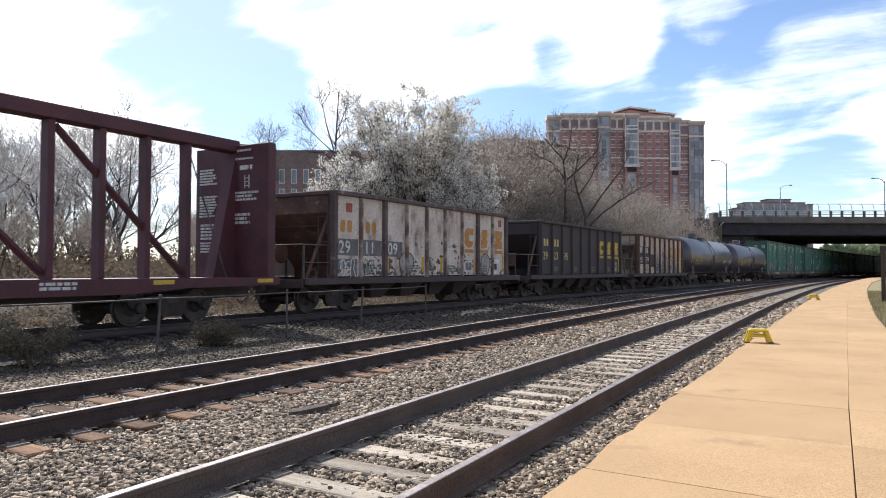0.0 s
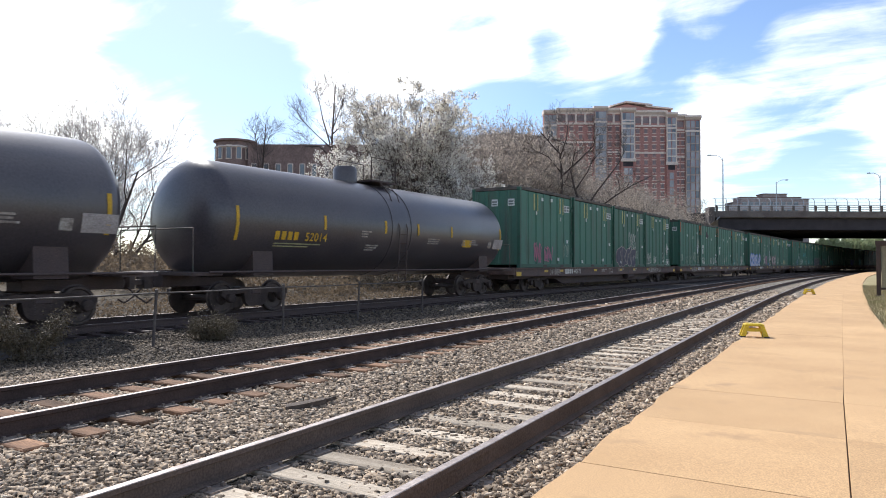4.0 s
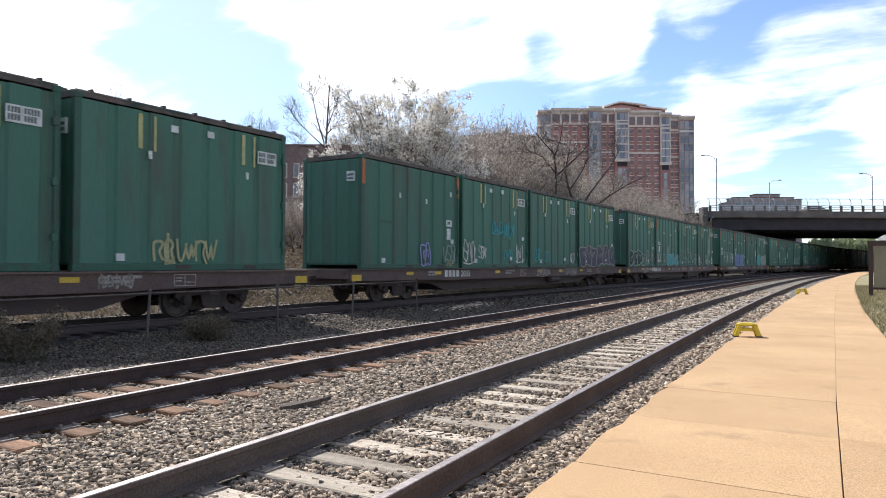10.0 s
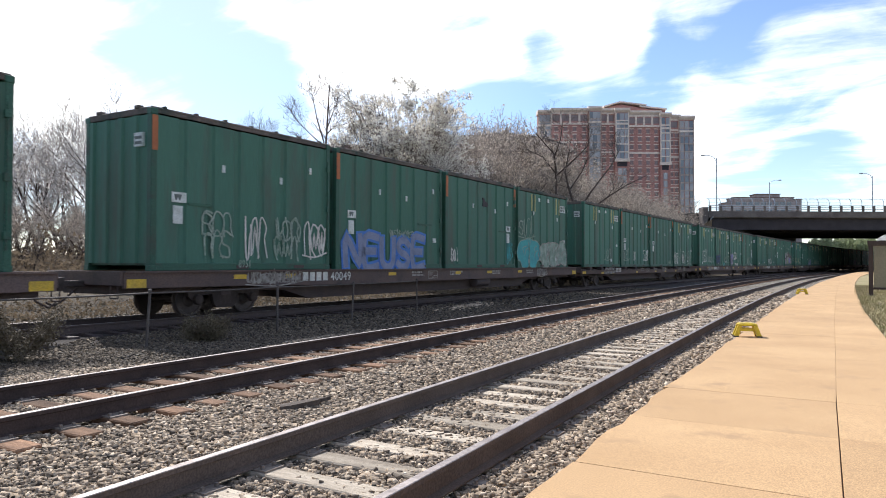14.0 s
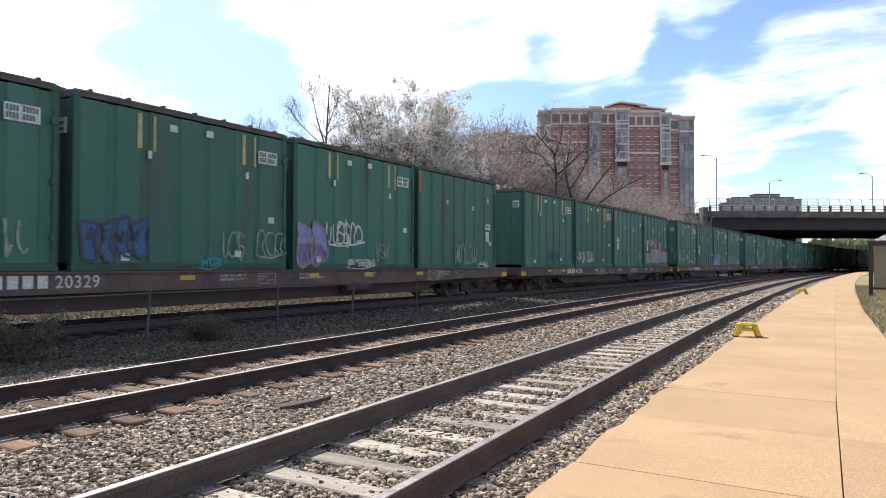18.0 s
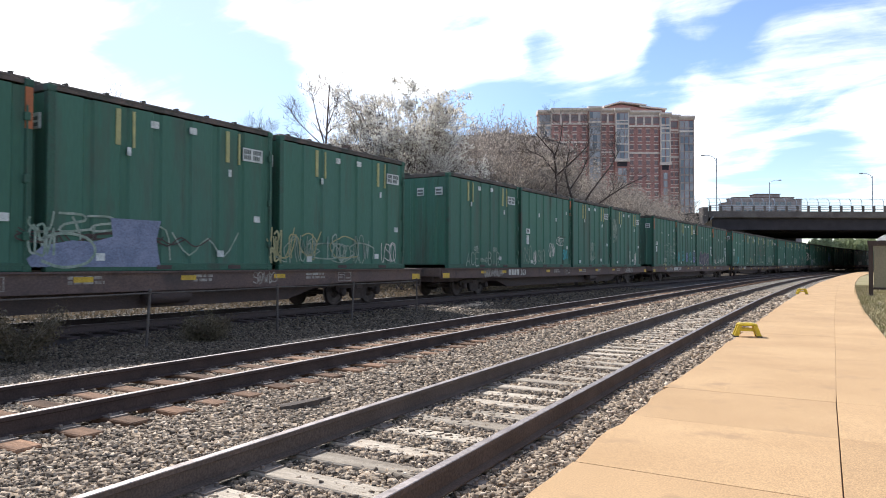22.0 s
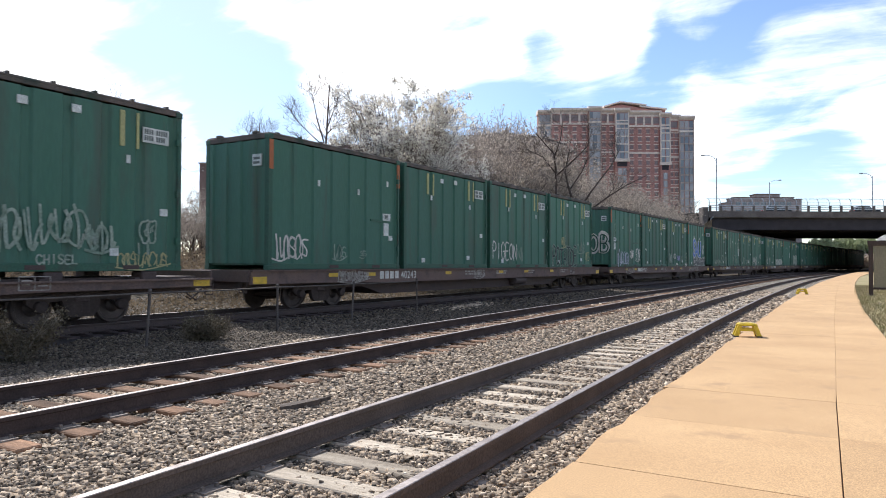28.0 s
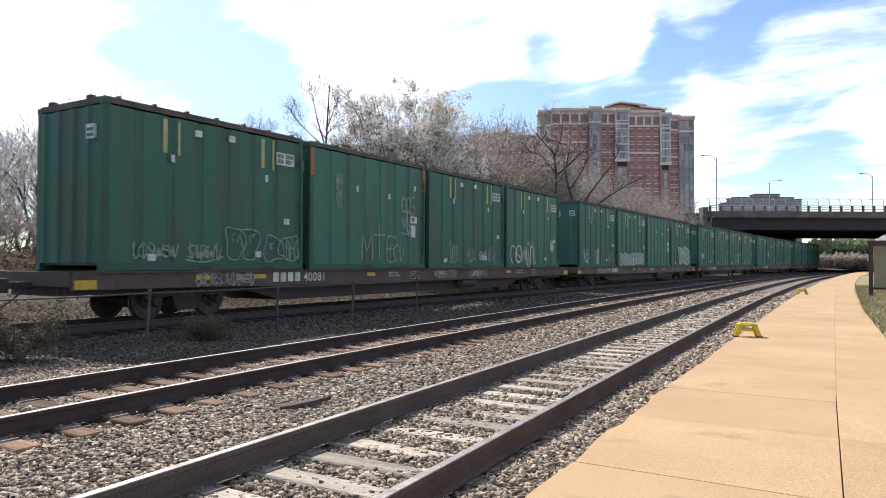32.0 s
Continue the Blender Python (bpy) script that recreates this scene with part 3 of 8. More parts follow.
def heap_stones(rng, x, y, hs, mat, label, rise=0.0):
    base = np.array([(p, q, r) for p in (-1, 1) for q in (-1, 1) for r in (-1, 1)], float)
    quads = np.array([(0, 1, 3, 2), (4, 6, 7, 5), (0, 4, 5, 1), (2, 3, 7, 6), (1, 5, 7, 3)])      # they lie on their undersides
    n = len(x)
    if n < 20:
        return
    sz = hs * rng.uniform(0.45, 1.6, (n, 1, 1)) * rng.uniform(0.6, 1.25, (n, 1, 3)) * np.array([1.12, 0.90, 0.66])
    v = base[None] * sz * (1 + rng.normal(0, 0.37, (n, 8, 3)))
    a = rng.uniform(0, 6.283, n); t = rng.normal(0, 0.5, n)
    ca, sa, ct, st = np.cos(a), np.sin(a), np.cos(t), np.sin(t)
    vy = v[..., 1] * ct[:, None] - v[..., 2] * st[:, None]
    vz = v[..., 1] * st[:, None] + v[..., 2] * ct[:, None]
    vx = v[..., 0] * ca[:, None] - vy * sa[:, None]
    vy = v[..., 0] * sa[:, None] + vy * ca[:, None]
    heap = rise + 0.015 * np.sin(x * 2.3) * np.sin(y * 1.7) + rng.uniform(-0.006, 0.028, n)
    V = np.stack([vx + x[:, None], vy + y[:, None], vz + (GROUND_Z + 0.008 + heap)[:, None]], -1).reshape(-1, 3)
    F = (quads[None] + (np.arange(n) * 8)[:, None, None]).reshape(-1, 4)
    solo("ballast_stones", big_mesh("ballast_stones", V, F, M[mat]), None, label, "gravel", kind="stuff")


def loose_stone(dim=1.0):
    """Each stone has its own shade, from dark basalt to pale tan."""
    m = surface("loose_stone", tuple(v * dim for v in (0.76, 0.680, 0.575)), tuple(v * dim for v in (0.64, 0.560, 0.460)), 12, 0.8, 0.25, fine=60, spec=0.35)
    nt = m.node_tree
    g = nt.nodes.new("ShaderNodeNewGeometry")
    r = nt.nodes.new("ShaderNodeValToRGB")
    r.color_ramp.elements[0].color, r.color_ramp.elements[1].color = (0.10, 0.087, 0.078, 1), (1.0, 0.93, 0.84, 1)
    e = r.color_ramp.elements.new(0.5); e.color = (0.48, 0.415, 0.35, 1)
    e = r.color_ramp.elements.new(0.85); e.color = (0.70, 0.60, 0.50, 1)
    nt.links.new(g.outputs["Random Per Island"], r.inputs[0])
    b = nt.nodes["Principled BSDF"]
    src = b.inputs["Base Color"].links[0].from_socket
    mx = nt.nodes.new("ShaderNodeMixRGB"); mx.blend_type = "MULTIPLY"; mx.inputs[0].default_value = 1
    nt.links.new(src, mx.inputs[1]); nt.links.new(r.outputs[0], mx.inputs[2]); nt.links.new(mx.outputs[0], b.inputs["Base Color"])
    return m


M["stone_loose"] = loose_stone(0.90)
M["stone_pale"] = loose_stone(1.25)
# the same stone dimmed: shade painted into the colour
M["stone_shaded"] = loose_stone(0.33)
build_ground()
build_platform()


# ---- the train ----
def travelled(t):
    """How far the train has come since the start, in metres."""
    d = lambda u: 16.068300 * u - 0.019032 * u * u / 2 - 0.001822 * u ** 3 / 6
    return d(t - 16.0) - d(-16.0)


def car_pose(q, t, half):
    """Pose at t of a car whose middle stands at q at the start; its two trucks ride on the line."""
    s = q - travelled(t)
    xa, ya, _ = on_line(s - half)
    xb, yb, _ = on_line(s + half)
    return pose(float(xa + xb) / 2, float(ya + yb) / 2, 0, 0, 0, -math.degrees(math.atan2(float(xb - xa), float(yb - ya))))


MOVING = []        # thing, start place, half wheelbase, pose on its car


def ride(ob, q, half, local=None):
    MOVING.append((ob, q, half, local or Matrix.Identity(4)))
    ob.matrix_basis = car_pose(q, 0.0, half) @ (local or Matrix.Identity(4))


# letters as strokes in a unit square
GLYPH = {
    "Z": [[(0, 1), (1, 1), (0, 0), (1, 0)]],
    "2": [[(0, 0.8), (0.3, 1), (0.8, 0.95), (0.9, 0.65), (0.4, 0.3), (0, 0), (1, 0.02)]],
    "0": [[(0.5, 1), (0.1, 0.7), (0.15, 0.2), (0.5, 0), (0.9, 0.3), (0.85, 0.8), (0.5, 1)]],
    "1": [[(0.5, 0), (0.5, 1)]],
    "4": [[(0.2, 1), (0.1, 0.4), (0.95, 0.4)], [(0.75, 1), (0.75, 0)]],
    "W": [[(0, 1), (.25, 0), (.5, .7), (.75, 0), (1, 1)]],
    "S": [[(.9, .85), (.6, 1), (.25, .95), (.1, .75), (.3, .55), (.7, .45), (.9, .25), (.7, .03), (.35, 0), (.08, .14)]],
    "T": [[(0, 1), (1, 1)], [(.5, 1), (.5, 0)]],
    "R": [[(.1, 0), (.1, 1), (.65, 1), (.9, .8), (.65, .55), (.1, .5)], [(.45, .52), (.95, 0)]],
    "A": [[(.02, 0), (.5, 1), (.98, 0)], [(.22, .36), (.78, .36)]],
    "E": [[(.95, 1), (.1, 1), (.1, 0), (.95, 0)], [(.1, .52), (.75, .52)]],
    "I": [[(.5, 0), (.5, 1)]],
    "M": [[(0, 0), (.1, 1), (.5, .35), (.9, 1), (1, 0)]],
    "N": [[(.05, 0), (.05, 1), (.95, 0), (.95, 1)]],
    "G": [[(.9, .82), (.6, 1), (.25, .92), (.05, .55), (.2, .12), (.55, 0), (.92, .15), (.92, .45), (.55, .45)]],
    "U": [[(.05, 1), (.08, .25), (.35, 0), (.68, 0), (.92, .25), (.95, 1)]],
    "P": [[(.1, 0), (.1, 1), (.65, 1), (.92, .78), (.65, .5), (.1, .48)]],
    "O": [[(.5, 1), (.15, .85), (.02, .5), (.15, .15), (.5, 0), (.85, .15), (.98, .5), (.85, .85), (.5, 1)]],
    "D": [[(.08, 0), (.08, 1), (.6, .95), (.95, .6), (.9, .3), (.55, .02), (.08, 0)]],
    "C": [[(.92, .82), (.6, 1), (.2, .88), (.04, .5), (.2, .12), (.6, 0), (.92, .18)]],
    "K": [[(.1, 0), (.1, 1)], [(.9, 1), (.15, .45), (.92, 0)]],
    "B": [[(.1, 0), (.1, 1), (.6, 1), (.82, .78), (.6, .54), (.1, .52)], [(.6, .54), (.92, .3), (.65, 0), (.1, 0)]],
    "V": [[(.02, 1), (.5, 0), (.98, 1)]],
    "H": [[(.1, 0), (.1, 1)], [(.9, 0), (.9, 1)], [(.1, .5), (.9, .5)]],
    "L": [[(.1, 1), (.1, 0), (.9, 0)]],
    "Y": [[(.02, 1), (.5, .5), (.98, 1)], [(.5, .5), (.5, 0)]],
}


def smooth_line(pts, steps=3):
    pts = [Vector((p[0], p[1])) for p in pts]
    if len(pts) < 3:
        return pts
    out = []
    for i in range(len(pts) - 1):
        p0, p1, p2, p3 = pts[max(i - 1, 0)], pts[i], pts[i + 1], pts[min(i + 2, len(pts) - 1)]
        for k in range(steps):
            t = k / steps
            out.append(0.5 * ((2 * p1) + (p2 - p0) * t + (2 * p0 - 5 * p1 + 4 * p2 - p3) * t * t + (3 * p1 - p0 - 3 * p2 + p3) * t ** 3))
    out.append(pts[-1])
    return out


def ribbon(b, pts, width, x):
    """A flat painted line on the side of a car, in the (y, z) plane at x."""
    n = len(pts)
    if n < 2:
        return
    vs = []
    for i, p in enumerate(pts):
        d = pts[min(i + 1, n - 1)] - pts[max(i - 1, 0)]
        if d.length < 1e-6:
            d = Vector((1, 0))
        d.normalize()
        o = Vector((-d.y, d.x)) * width / 2
        e = d * (width * 0.4 if i == n - 1 else -width * 0.4 if i == 0 else 0)
        vs += [(x, p.x + e.x + o.x, p.y + e.y + o.y), (x, p.x + e.x - o.x, p.y + e.y - o.y)]
    b.add(vs, [(2 * i, 2 * i + 1, 2 * i + 3, 2 * i + 2) for i in range(n - 1)])


def letters(b, text, y0, z0, w, h, line, x, rng, wob=0.0, lean=0.0, curvy=True):
    """Sprayed letters in strokes."""
    step = w / max(1, len(text))
    for i, ch in enumerate(text):
        dz, sc = rng.uniform(-wob, wob) * h, 1 + rng.uniform(-wob, wob)
        for st in GLYPH.get(ch, []):
            pts = [(y0 + (i + 0.08 + 0.84 * p[0]) * step + lean * p[1] * h, z0 + dz + p[1] * h * sc) for p in st]
            ribbon(b, smooth_line(pts) if curvy and len(pts) > 3 else [Vector(p) for p in pts], line, x)


def scrawl(b, y0, z0, w, h, line, x, rng, knots=10):
    """Fast hand-sprayed writing that spells nothing: one or two rows of tight loops and slashes."""
    rows = 2 if h > 0.95 else 1
    rh = h / rows
    line = min(line, rh * 0.15)
    for r in range(rows):
        shrink = 1.0 if r == rows - 1 else rng.uniform(0.6, 0.95)
        ww = w * shrink
        ya = y0 + (w - ww) * rng.uniform(0.2, 0.8)
        n = max(3, int(round(ww / (rh * 0.62))))
        st = ww / n
        for i in range(n):
            cy, cz = ya + (i + 0.5) * st, z0 + rh * (r + 0.5)
            ry, rz = st * rng.uniform(0.5, 0.66), rh * rng.uniform(0.44, 0.66)
            for kind in rng.sample(range(6), 2 if rng.random() < 0.45 else 1):
                if kind == 0:      # open loop
                    a0, span = rng.uniform(0, 6.28), rng.uniform(4.2, 6.6)
                    pts = [(cy + ry * math.cos(a0 + span * q / 7), cz + rz * math.sin(a0 + span * q / 7)) for q in range(8)]
                elif kind == 1:    # hook
                    pts = [(cy - ry * 0.5, cz + rz), (cy - ry * 0.3, cz - rz * 0.8), (cy + ry * 0.2, cz - rz), (cy + ry * 0.7, cz - rz * 0.2), (cy + ry * 0.9, cz + rz * 0.5)]
                elif kind == 2:    # arch
                    pts = [(cy - ry * 0.8, cz - rz), (cy - ry * 0.7, cz + rz * 0.6), (cy, cz + rz), (cy + ry * 0.6, cz + rz * 0.5), (cy + ry * 0.3, cz - rz * 0.2), (cy + ry * 0.9, cz - rz)]
                elif kind == 3:    # double bend
                    pts = [(cy + ry * 0.8, cz + rz * 0.8), (cy - ry * 0.4, cz + rz), (cy - ry * 0.7, cz + rz * 0.3), (cy + ry * 0.6, cz - rz * 0.2), (cy + ry * 0.5, cz - rz * 0.9), (cy - ry * 0.9, cz - rz * 0.7)]
                elif kind == 4:    # slash with a tail
                    pts = [(cy - ry * 0.2, cz + rz * 1.3), (cy + ry * rng.uniform(-0.3, 0.3), cz), (cy + ry * 0.1, cz - rz * 1.2), (cy + ry * 0.7, cz - rz * 0.6)]
                else:              # zigzag
                    pts = [(cy - ry, cz + rz * 0.7), (cy - ry * 0.4, cz - rz * 0.8), (cy, cz + rz * 0.6), (cy + ry * 0.4, cz - rz * 0.8), (cy + ry, cz + rz * 0.9)]
                pts = [(p[0] + rng.uniform(-0.1, 0.1) * st, p[1] + rng.uniform(-0.1, 0.1) * rh) for p in pts]
                ribbon(b, smooth_line(pts, 3), line * rng.uniform(0.8, 1.25), x)
    if rng.random() < 0.4:
        ribbon(b, smooth_line([(y0 - 0.05, z0 - 0.04), (y0 + w * 0.5, z0 - 0.1), (y0 + w * 1.08, z0 + 0.04)], 3), line, x)


def bars(b, y0, z0, w, rows, x, rng, size=0.08, gap=1.5):
    """Small lettering that cannot be read, as bars."""
    for r in range(rows):
        ln = w * rng.uniform(0.6, 1.0)
        z = z0 - r * size * gap
        y = y0
        while y < y0 + ln:
            d = min(rng.uniform(1.2, 4) * size, y0 + ln - y)
            b.box(x, x + 0.003, y, y + d, z, z + size)
            y += d + size * 0.6


def numerals(text, size, y, z, x, material, parent, label="", squeeze=1.0):
    """Painted numbers on the camera's side of a car."""
    cu = bpy.data.curves.new("numerals", "FONT")
    cu.body, cu.size = text, size
    cu.space_character = 1.1
    cu.offset = size * 0.012
    tmp = bpy.data.objects.new("numerals_tmp", cu)
    me = bpy.data.meshes.new_from_object(tmp)
    bpy.data.objects.remove(tmp)
    me.transform(Matrix(((0, 0, 1, x), (squeeze, 0, 0, y), (0, 1, 0, z), (0, 0, 0, 1))))
    me.materials.clear()
    me.materials.append(material)
    return part("numerals", me, None, parent, label)


# -- shared running gear
M["worn_white"] = surface("worn_white_paint", (0.40, 0.37, 0.33), (0.20, 0.17, 0.15), 6, 0.7, 0.02, fine=30)
M["truck"] = surface("dusty_cast_steel", (0.062, 0.044, 0.037), (0.040, 0.029, 0.025), 3, 0.85, 0.2, fine=30)


def gear_meshes():
    w = Builder().lathe([(-0.07, 0.14), (-0.07, 0.36), (-0.07, 0.42), (-0.05, 0.45), (-0.045, 0.455), (-0.03, 0.42), (0.045, 0.415), (0.06, 0.40), (0.06, 0.35), (0.03, 0.33), (0.025, 0.18), (0.07, 0.15), (0.09, 0.10), (0.09, 0.02)], "x", n=28)
    f = Builder()
    f.prism([(-1.15, 0.50), (-1.15, 0.62), (-0.55, 0.70), (0.55, 0.70), (1.15, 0.62), (1.15, 0.50), (0.98, 0.38), (0.80, 0.40), (0.72, 0.52), (0.42, 0.55), (0.36, 0.30), (0.25, 0.20), (-0.25, 0.20), (-0.36, 0.30), (-0.42, 0.55), (-0.72, 0.52), (-0.80, 0.40), (-0.98, 0.38)], "x", -0.06, 0.06)
    for c in (-0.89, 0.89):
        f.lathe([(0.05, 0.13), (0.16, 0.12), (0.18, 0.09), (0.18, 0.02)], "x", (0, c, 0.43), 12)
    sp = Builder()
    for c in (-0.16, 0.0, 0.16):
        for k in range(5):
            sp.lathe([(0.0, 0.045), (0.02, 0.065), (0.035, 0.065), (0.045, 0.045)], "z", (0, c, 0.28 + 0.045 * k), 8)
    bo = Builder().box(-1.1, 1.1, -0.17, 0.17, 0.50, 0.68, 0.02)
    ax = Builder().tube([(-0.7, 0, 0.42), (0.7, 0, 0.42)], 0.075, 8)
    cp = Builder()
    cp.box(-0.08, 0.08, 0.0, 0.55, 0.78, 0.92, 0.02)
    cp.prism([(-0.16, 0.55), (0.16, 0.55), (0.18, 0.75), (0.06, 0.86), (0.02, 0.74), (-0.08, 0.76), (-0.16, 0.7)], "z", 0.70, 1.0)
    return dict(wheel=w.mesh("wheel", M["wheel"], True), frame=f.mesh("side_frame", M["truck"], True), spring=sp.mesh("spring", M["black"], True),
                bolster=bo.mesh("bolster", M["black"]), axle=ax.mesh("axle", M["wheel"], True), coupler=cp.mesh("coupler", M["wheel"], True))


GEAR = gear_meshes()


def running_gear(car, truck_y, end_y, wheelbase=0.89):
    for c in truck_y:
        t = part("truck", GEAR["bolster"], None, car, m=pose(0, c, 0))
        for q in (-1.02, 1.02):
            part("side_frame", GEAR["frame"], None, t, m=pose(q, 0, 0))
            part("spring", GEAR["spring"], None, t, m=pose(q, 0, 0))
        for a in (-wheelbase, wheelbase):
            part("axle", GEAR["axle"], None, t, m=pose(0, a, 0))
            for q, r in ((0.76, 0), (-0.76, 180)):
                part("wheel", GEAR["wheel"], None, t, m=pose(q, a, 0.42, 0, 0, r))
    for sgn in (1, -1):
        part("coupler", GEAR["coupler"], None, car, m=pose(0, sgn * end_y, 0, 0, 0, 0 if sgn > 0 else 180))
        h = Builder().tube([(0.3, 0, 0.75), (0.34, 0.25, 0.5), (0.25, 0.55, 0.36), (0.1, 0.8, 0.45)], 0.022, 6)
        part("air_hose", h, M["black"], car, m=pose(0, sgn * end_y, 0, 0, 0, 0 if sgn > 0 else 180), smooth=True)


# -- green waste containers
CL, CW, CZ0, CZ1 = 6.162, 2.53, 0.0, 3.69
BOX_PITCH = 6.44


def container_meshes():
    """One corrugated steel box, 6.1 m long, 3.7 m high."""
    hw, hl = CW / 2, CL / 2
    out = {}
    # side panel: wide flats with shallow pressed grooves
    prof, y = [], -hl + 0.16
    n = 7
    w = (CL - 0.32) / n
    for i in range(n):
        a = y + i * w
        prof += [(hw - 0.02, a), (hw - 0.02, a + w * 0.70), (hw - 0.068, a + w * 0.76), (hw - 0.068, a + w * 0.94)]
    prof.append((hw - 0.02, hl - 0.16))
    vs = [(p[0], p[1], z) for z in (0.17, CZ1 - 0.12) for p in prof] + [(hw - 0.13, p[1], z) for z in (0.17, CZ1 - 0.12) for p in prof]
    m = len(prof)
    fs = []
    for i in range(m - 1):
        fs += [(i, i + 1, m + i + 1, m + i), (2 * m + i, 3 * m + i, 3 * m + i + 1, 2 * m + i + 1), (i, 2 * m + i, 2 * m + i + 1, i + 1), (m + i, m + i + 1, 3 * m + i + 1, 3 * m + i)]
    out["side_panel"] = Builder().add(vs, fs).mesh("side_panel", M["green"])
    b = Builder()
    ne, we = 4, (CW - 0.3) / 4
    prof = []
    for i in range(ne):
        a = -hw + 0.15 + i * we
        prof += [(a, -0.02), (a + we * 0.62, -0.02), (a + we * 0.70, 0.03), (a + we * 0.92, 0.03)]
    prof.append((hw - 0.15, -0.02))
    prof = [(p[0], hl - 0.02 + p[1]) for p in prof]
    poly = prof + [(hw - 0.15, hl - 0.12), (-hw + 0.15, hl - 0.12)]
    out["end_panel"] = b.prism(poly, "z", 0.17, CZ1 - 0.12).mesh("end_panel", M["green"])
    b = Builder()
    b.box(-0.08, 0.08, -0.08, 0.08, 0.0, CZ1 - 0.02, 0.015)
    b.box(-0.09, 0.09, -0.09, 0.09, -0.005, 0.12, 0.01)
    b.box(-0.09, 0.09, -0.09, 0.09, CZ1 - 0.12, CZ1 + 0.02, 0.01)
    out["corner_post"] = b.mesh("corner_post", M["green_dark"])
    b = Builder().box(-0.05, 0.05, -hl + 0.1, hl - 0.1, 0.0, 0.17, 0.012)
    out["bottom_rail"] = b.mesh("bottom_rail", M["green_dark"])
    b = Builder().tube([(0, -hl + 0.05, 0), (0, hl - 0.05, 0)], 0.050, 8)
    b.box(-0.05, 0.055, -hl + 0.05, hl - 0.05, -0.10, -0.02)
    for i in range(7):
        yy = -hl + 0.4 + i * (CL - 0.8) / 6
        b.box(-0.085, 0.05, yy - 0.03, yy + 0.03, -0.1, 0.085)
    out["top_rail"] = b.mesh("top_rail", M["top_rail"], True)
    b = Builder().box(-hw + 0.1, hw - 0.1, -0.06, 0.06, -0.1, 0.05, 0.01)
    for q in (-0.7, 0.75):
        b.box(q - 0.09, q + 0.09, -0.08, 0.08, 0.04, 0.13, 0.02)
    out["end_rail"] = b.mesh("end_rail", M["top_rail"])
    # tarpaulin over the load, sagging between bows
    vs, fs, nx, ny = [], [], 6, 12
    for j in range(ny + 1):
        for i in range(nx + 1):
            x, y = -hw + 0.1 + (CW - 0.2) * i / nx, -hl + 0.1 + (CL - 0.2) * j / ny
            vs.append((x, y, CZ1 - 0.05 - 0.05 * abs(math.sin(j * math.pi / 2)) * (1 - abs(x / hw) ** 2)))
    fs = [(j * (nx + 1) + i, j * (nx + 1) + i + 1, (j + 1) * (nx + 1) + i + 1, (j + 1) * (nx + 1) + i) for j in range(ny) for i in range(nx)]
    out["tarpaulin"] = Builder().add(vs, fs).mesh("tarpaulin", M["tarp"], True)
    out["floor"] = Builder().box(-hw + 0.1, hw - 0.1, -hl + 0.1, hl - 0.1, 0.12, 0.17).mesh("floor", M["green_dark"])
    b = Builder().box(hw - 0.01, hw + 0.006, -0.2, 0.2, 0.035, 0.125)
    out["fork_pocket"] = b.mesh("fork_pocket", M["black"])
    b = Builder().box(hw - 0.02, hw + 0.008, -0.055, 0.055, 2.72, 3.5)
    out["stripe"] = b.mesh("stripe", M["yellow_vinyl"])
    out["stripe_pale"] = Builder().box(hw - 0.02, hw + 0.008, -0.03, 0.03, 2.70, 3.5).mesh("stripe_pale", M["yellow_vinyl"])
    out["stripe_orange"] = Builder().box(hw - 0.02, hw + 0.012, -0.07, 0.07, 2.75, 3.55).mesh("stripe_orange", M["orange_vinyl"])
    b = Builder().box(hw - 0.02, hw + 0.008, -0.34, 0.34, 0, 0.34)
    out["placard"] = b.mesh("placard", M["white_vinyl"])
    b = Builder()
    for row, n in ((0.19, 10), (0.045, 9)):
        for i in range(n):
            if i != 4:
                b.box(hw + 0.008, hw + 0.011, -0.31 + i * 0.062, -0.31 + i * 0.062 + 0.046, row, row + 0.115)
    out["placard_text"] = b.mesh("placard_text", M["grey_ink"])
    out["mark"] = Builder().box(hw - 0.02, hw + 0.006, -0.045, 0.045, 0, 0.18).mesh("mark", M["white_vinyl"])
    out["square_mark"] = Builder().box(hw - 0.02, hw + 0.006, -0.10, 0.10, 0, 0.16).mesh("square_mark", M["white_vinyl"])
    b = Builder().tube([(hw + 0.02, 0, 0.4), (hw + 0.02, 0, 3.2)], 0.022, 6)
    for z in (0.6, 1.7, 2.9):
        b.box(hw - 0.03, hw + 0.05, -0.06, 0.06, z, z + 0.16, 0.01)
    out["locking_bar"] = b.mesh("locking_bar", M["green_dark"], True)
    b = Builder().box(-0.30, 0.02, -hl - 0.012, -hl + 0.06, 2.85, 3.17)
    out["end_placard"] = b.mesh("end_placard", M["white_vinyl"])
    b = Builder()
    for q in (2.90, 3.02):
        b.box(-0.27, -0.02, -hl - 0.016, -hl - 0.01, q, q + 0.07)
    out["end_placard_text"] = b.mesh("end_placard_text", M["grey_ink"])
    out["square_sticker"] = Builder().box(hw - 0.02, hw + 0.007, -0.20, 0.20, 0, 0.24).mesh("sticker", M["white_vinyl"])
    out["sticker_logo"] = Builder().prism([(-0.15, 0.19), (-0.11, 0.05), (-0.07, 0.05), (-0.04, 0.13), (-0.01, 0.05), (0.03, 0.05), (0.07, 0.19)], "x", hw + 0.007, hw + 0.010).mesh("logo", M["grey_ink"])
    out["sticker"] = Builder().box(hw - 0.02, hw + 0.007, -0.13, 0.13, 0, 0.42).mesh("sticker", M["white_vinyl"])
    return out


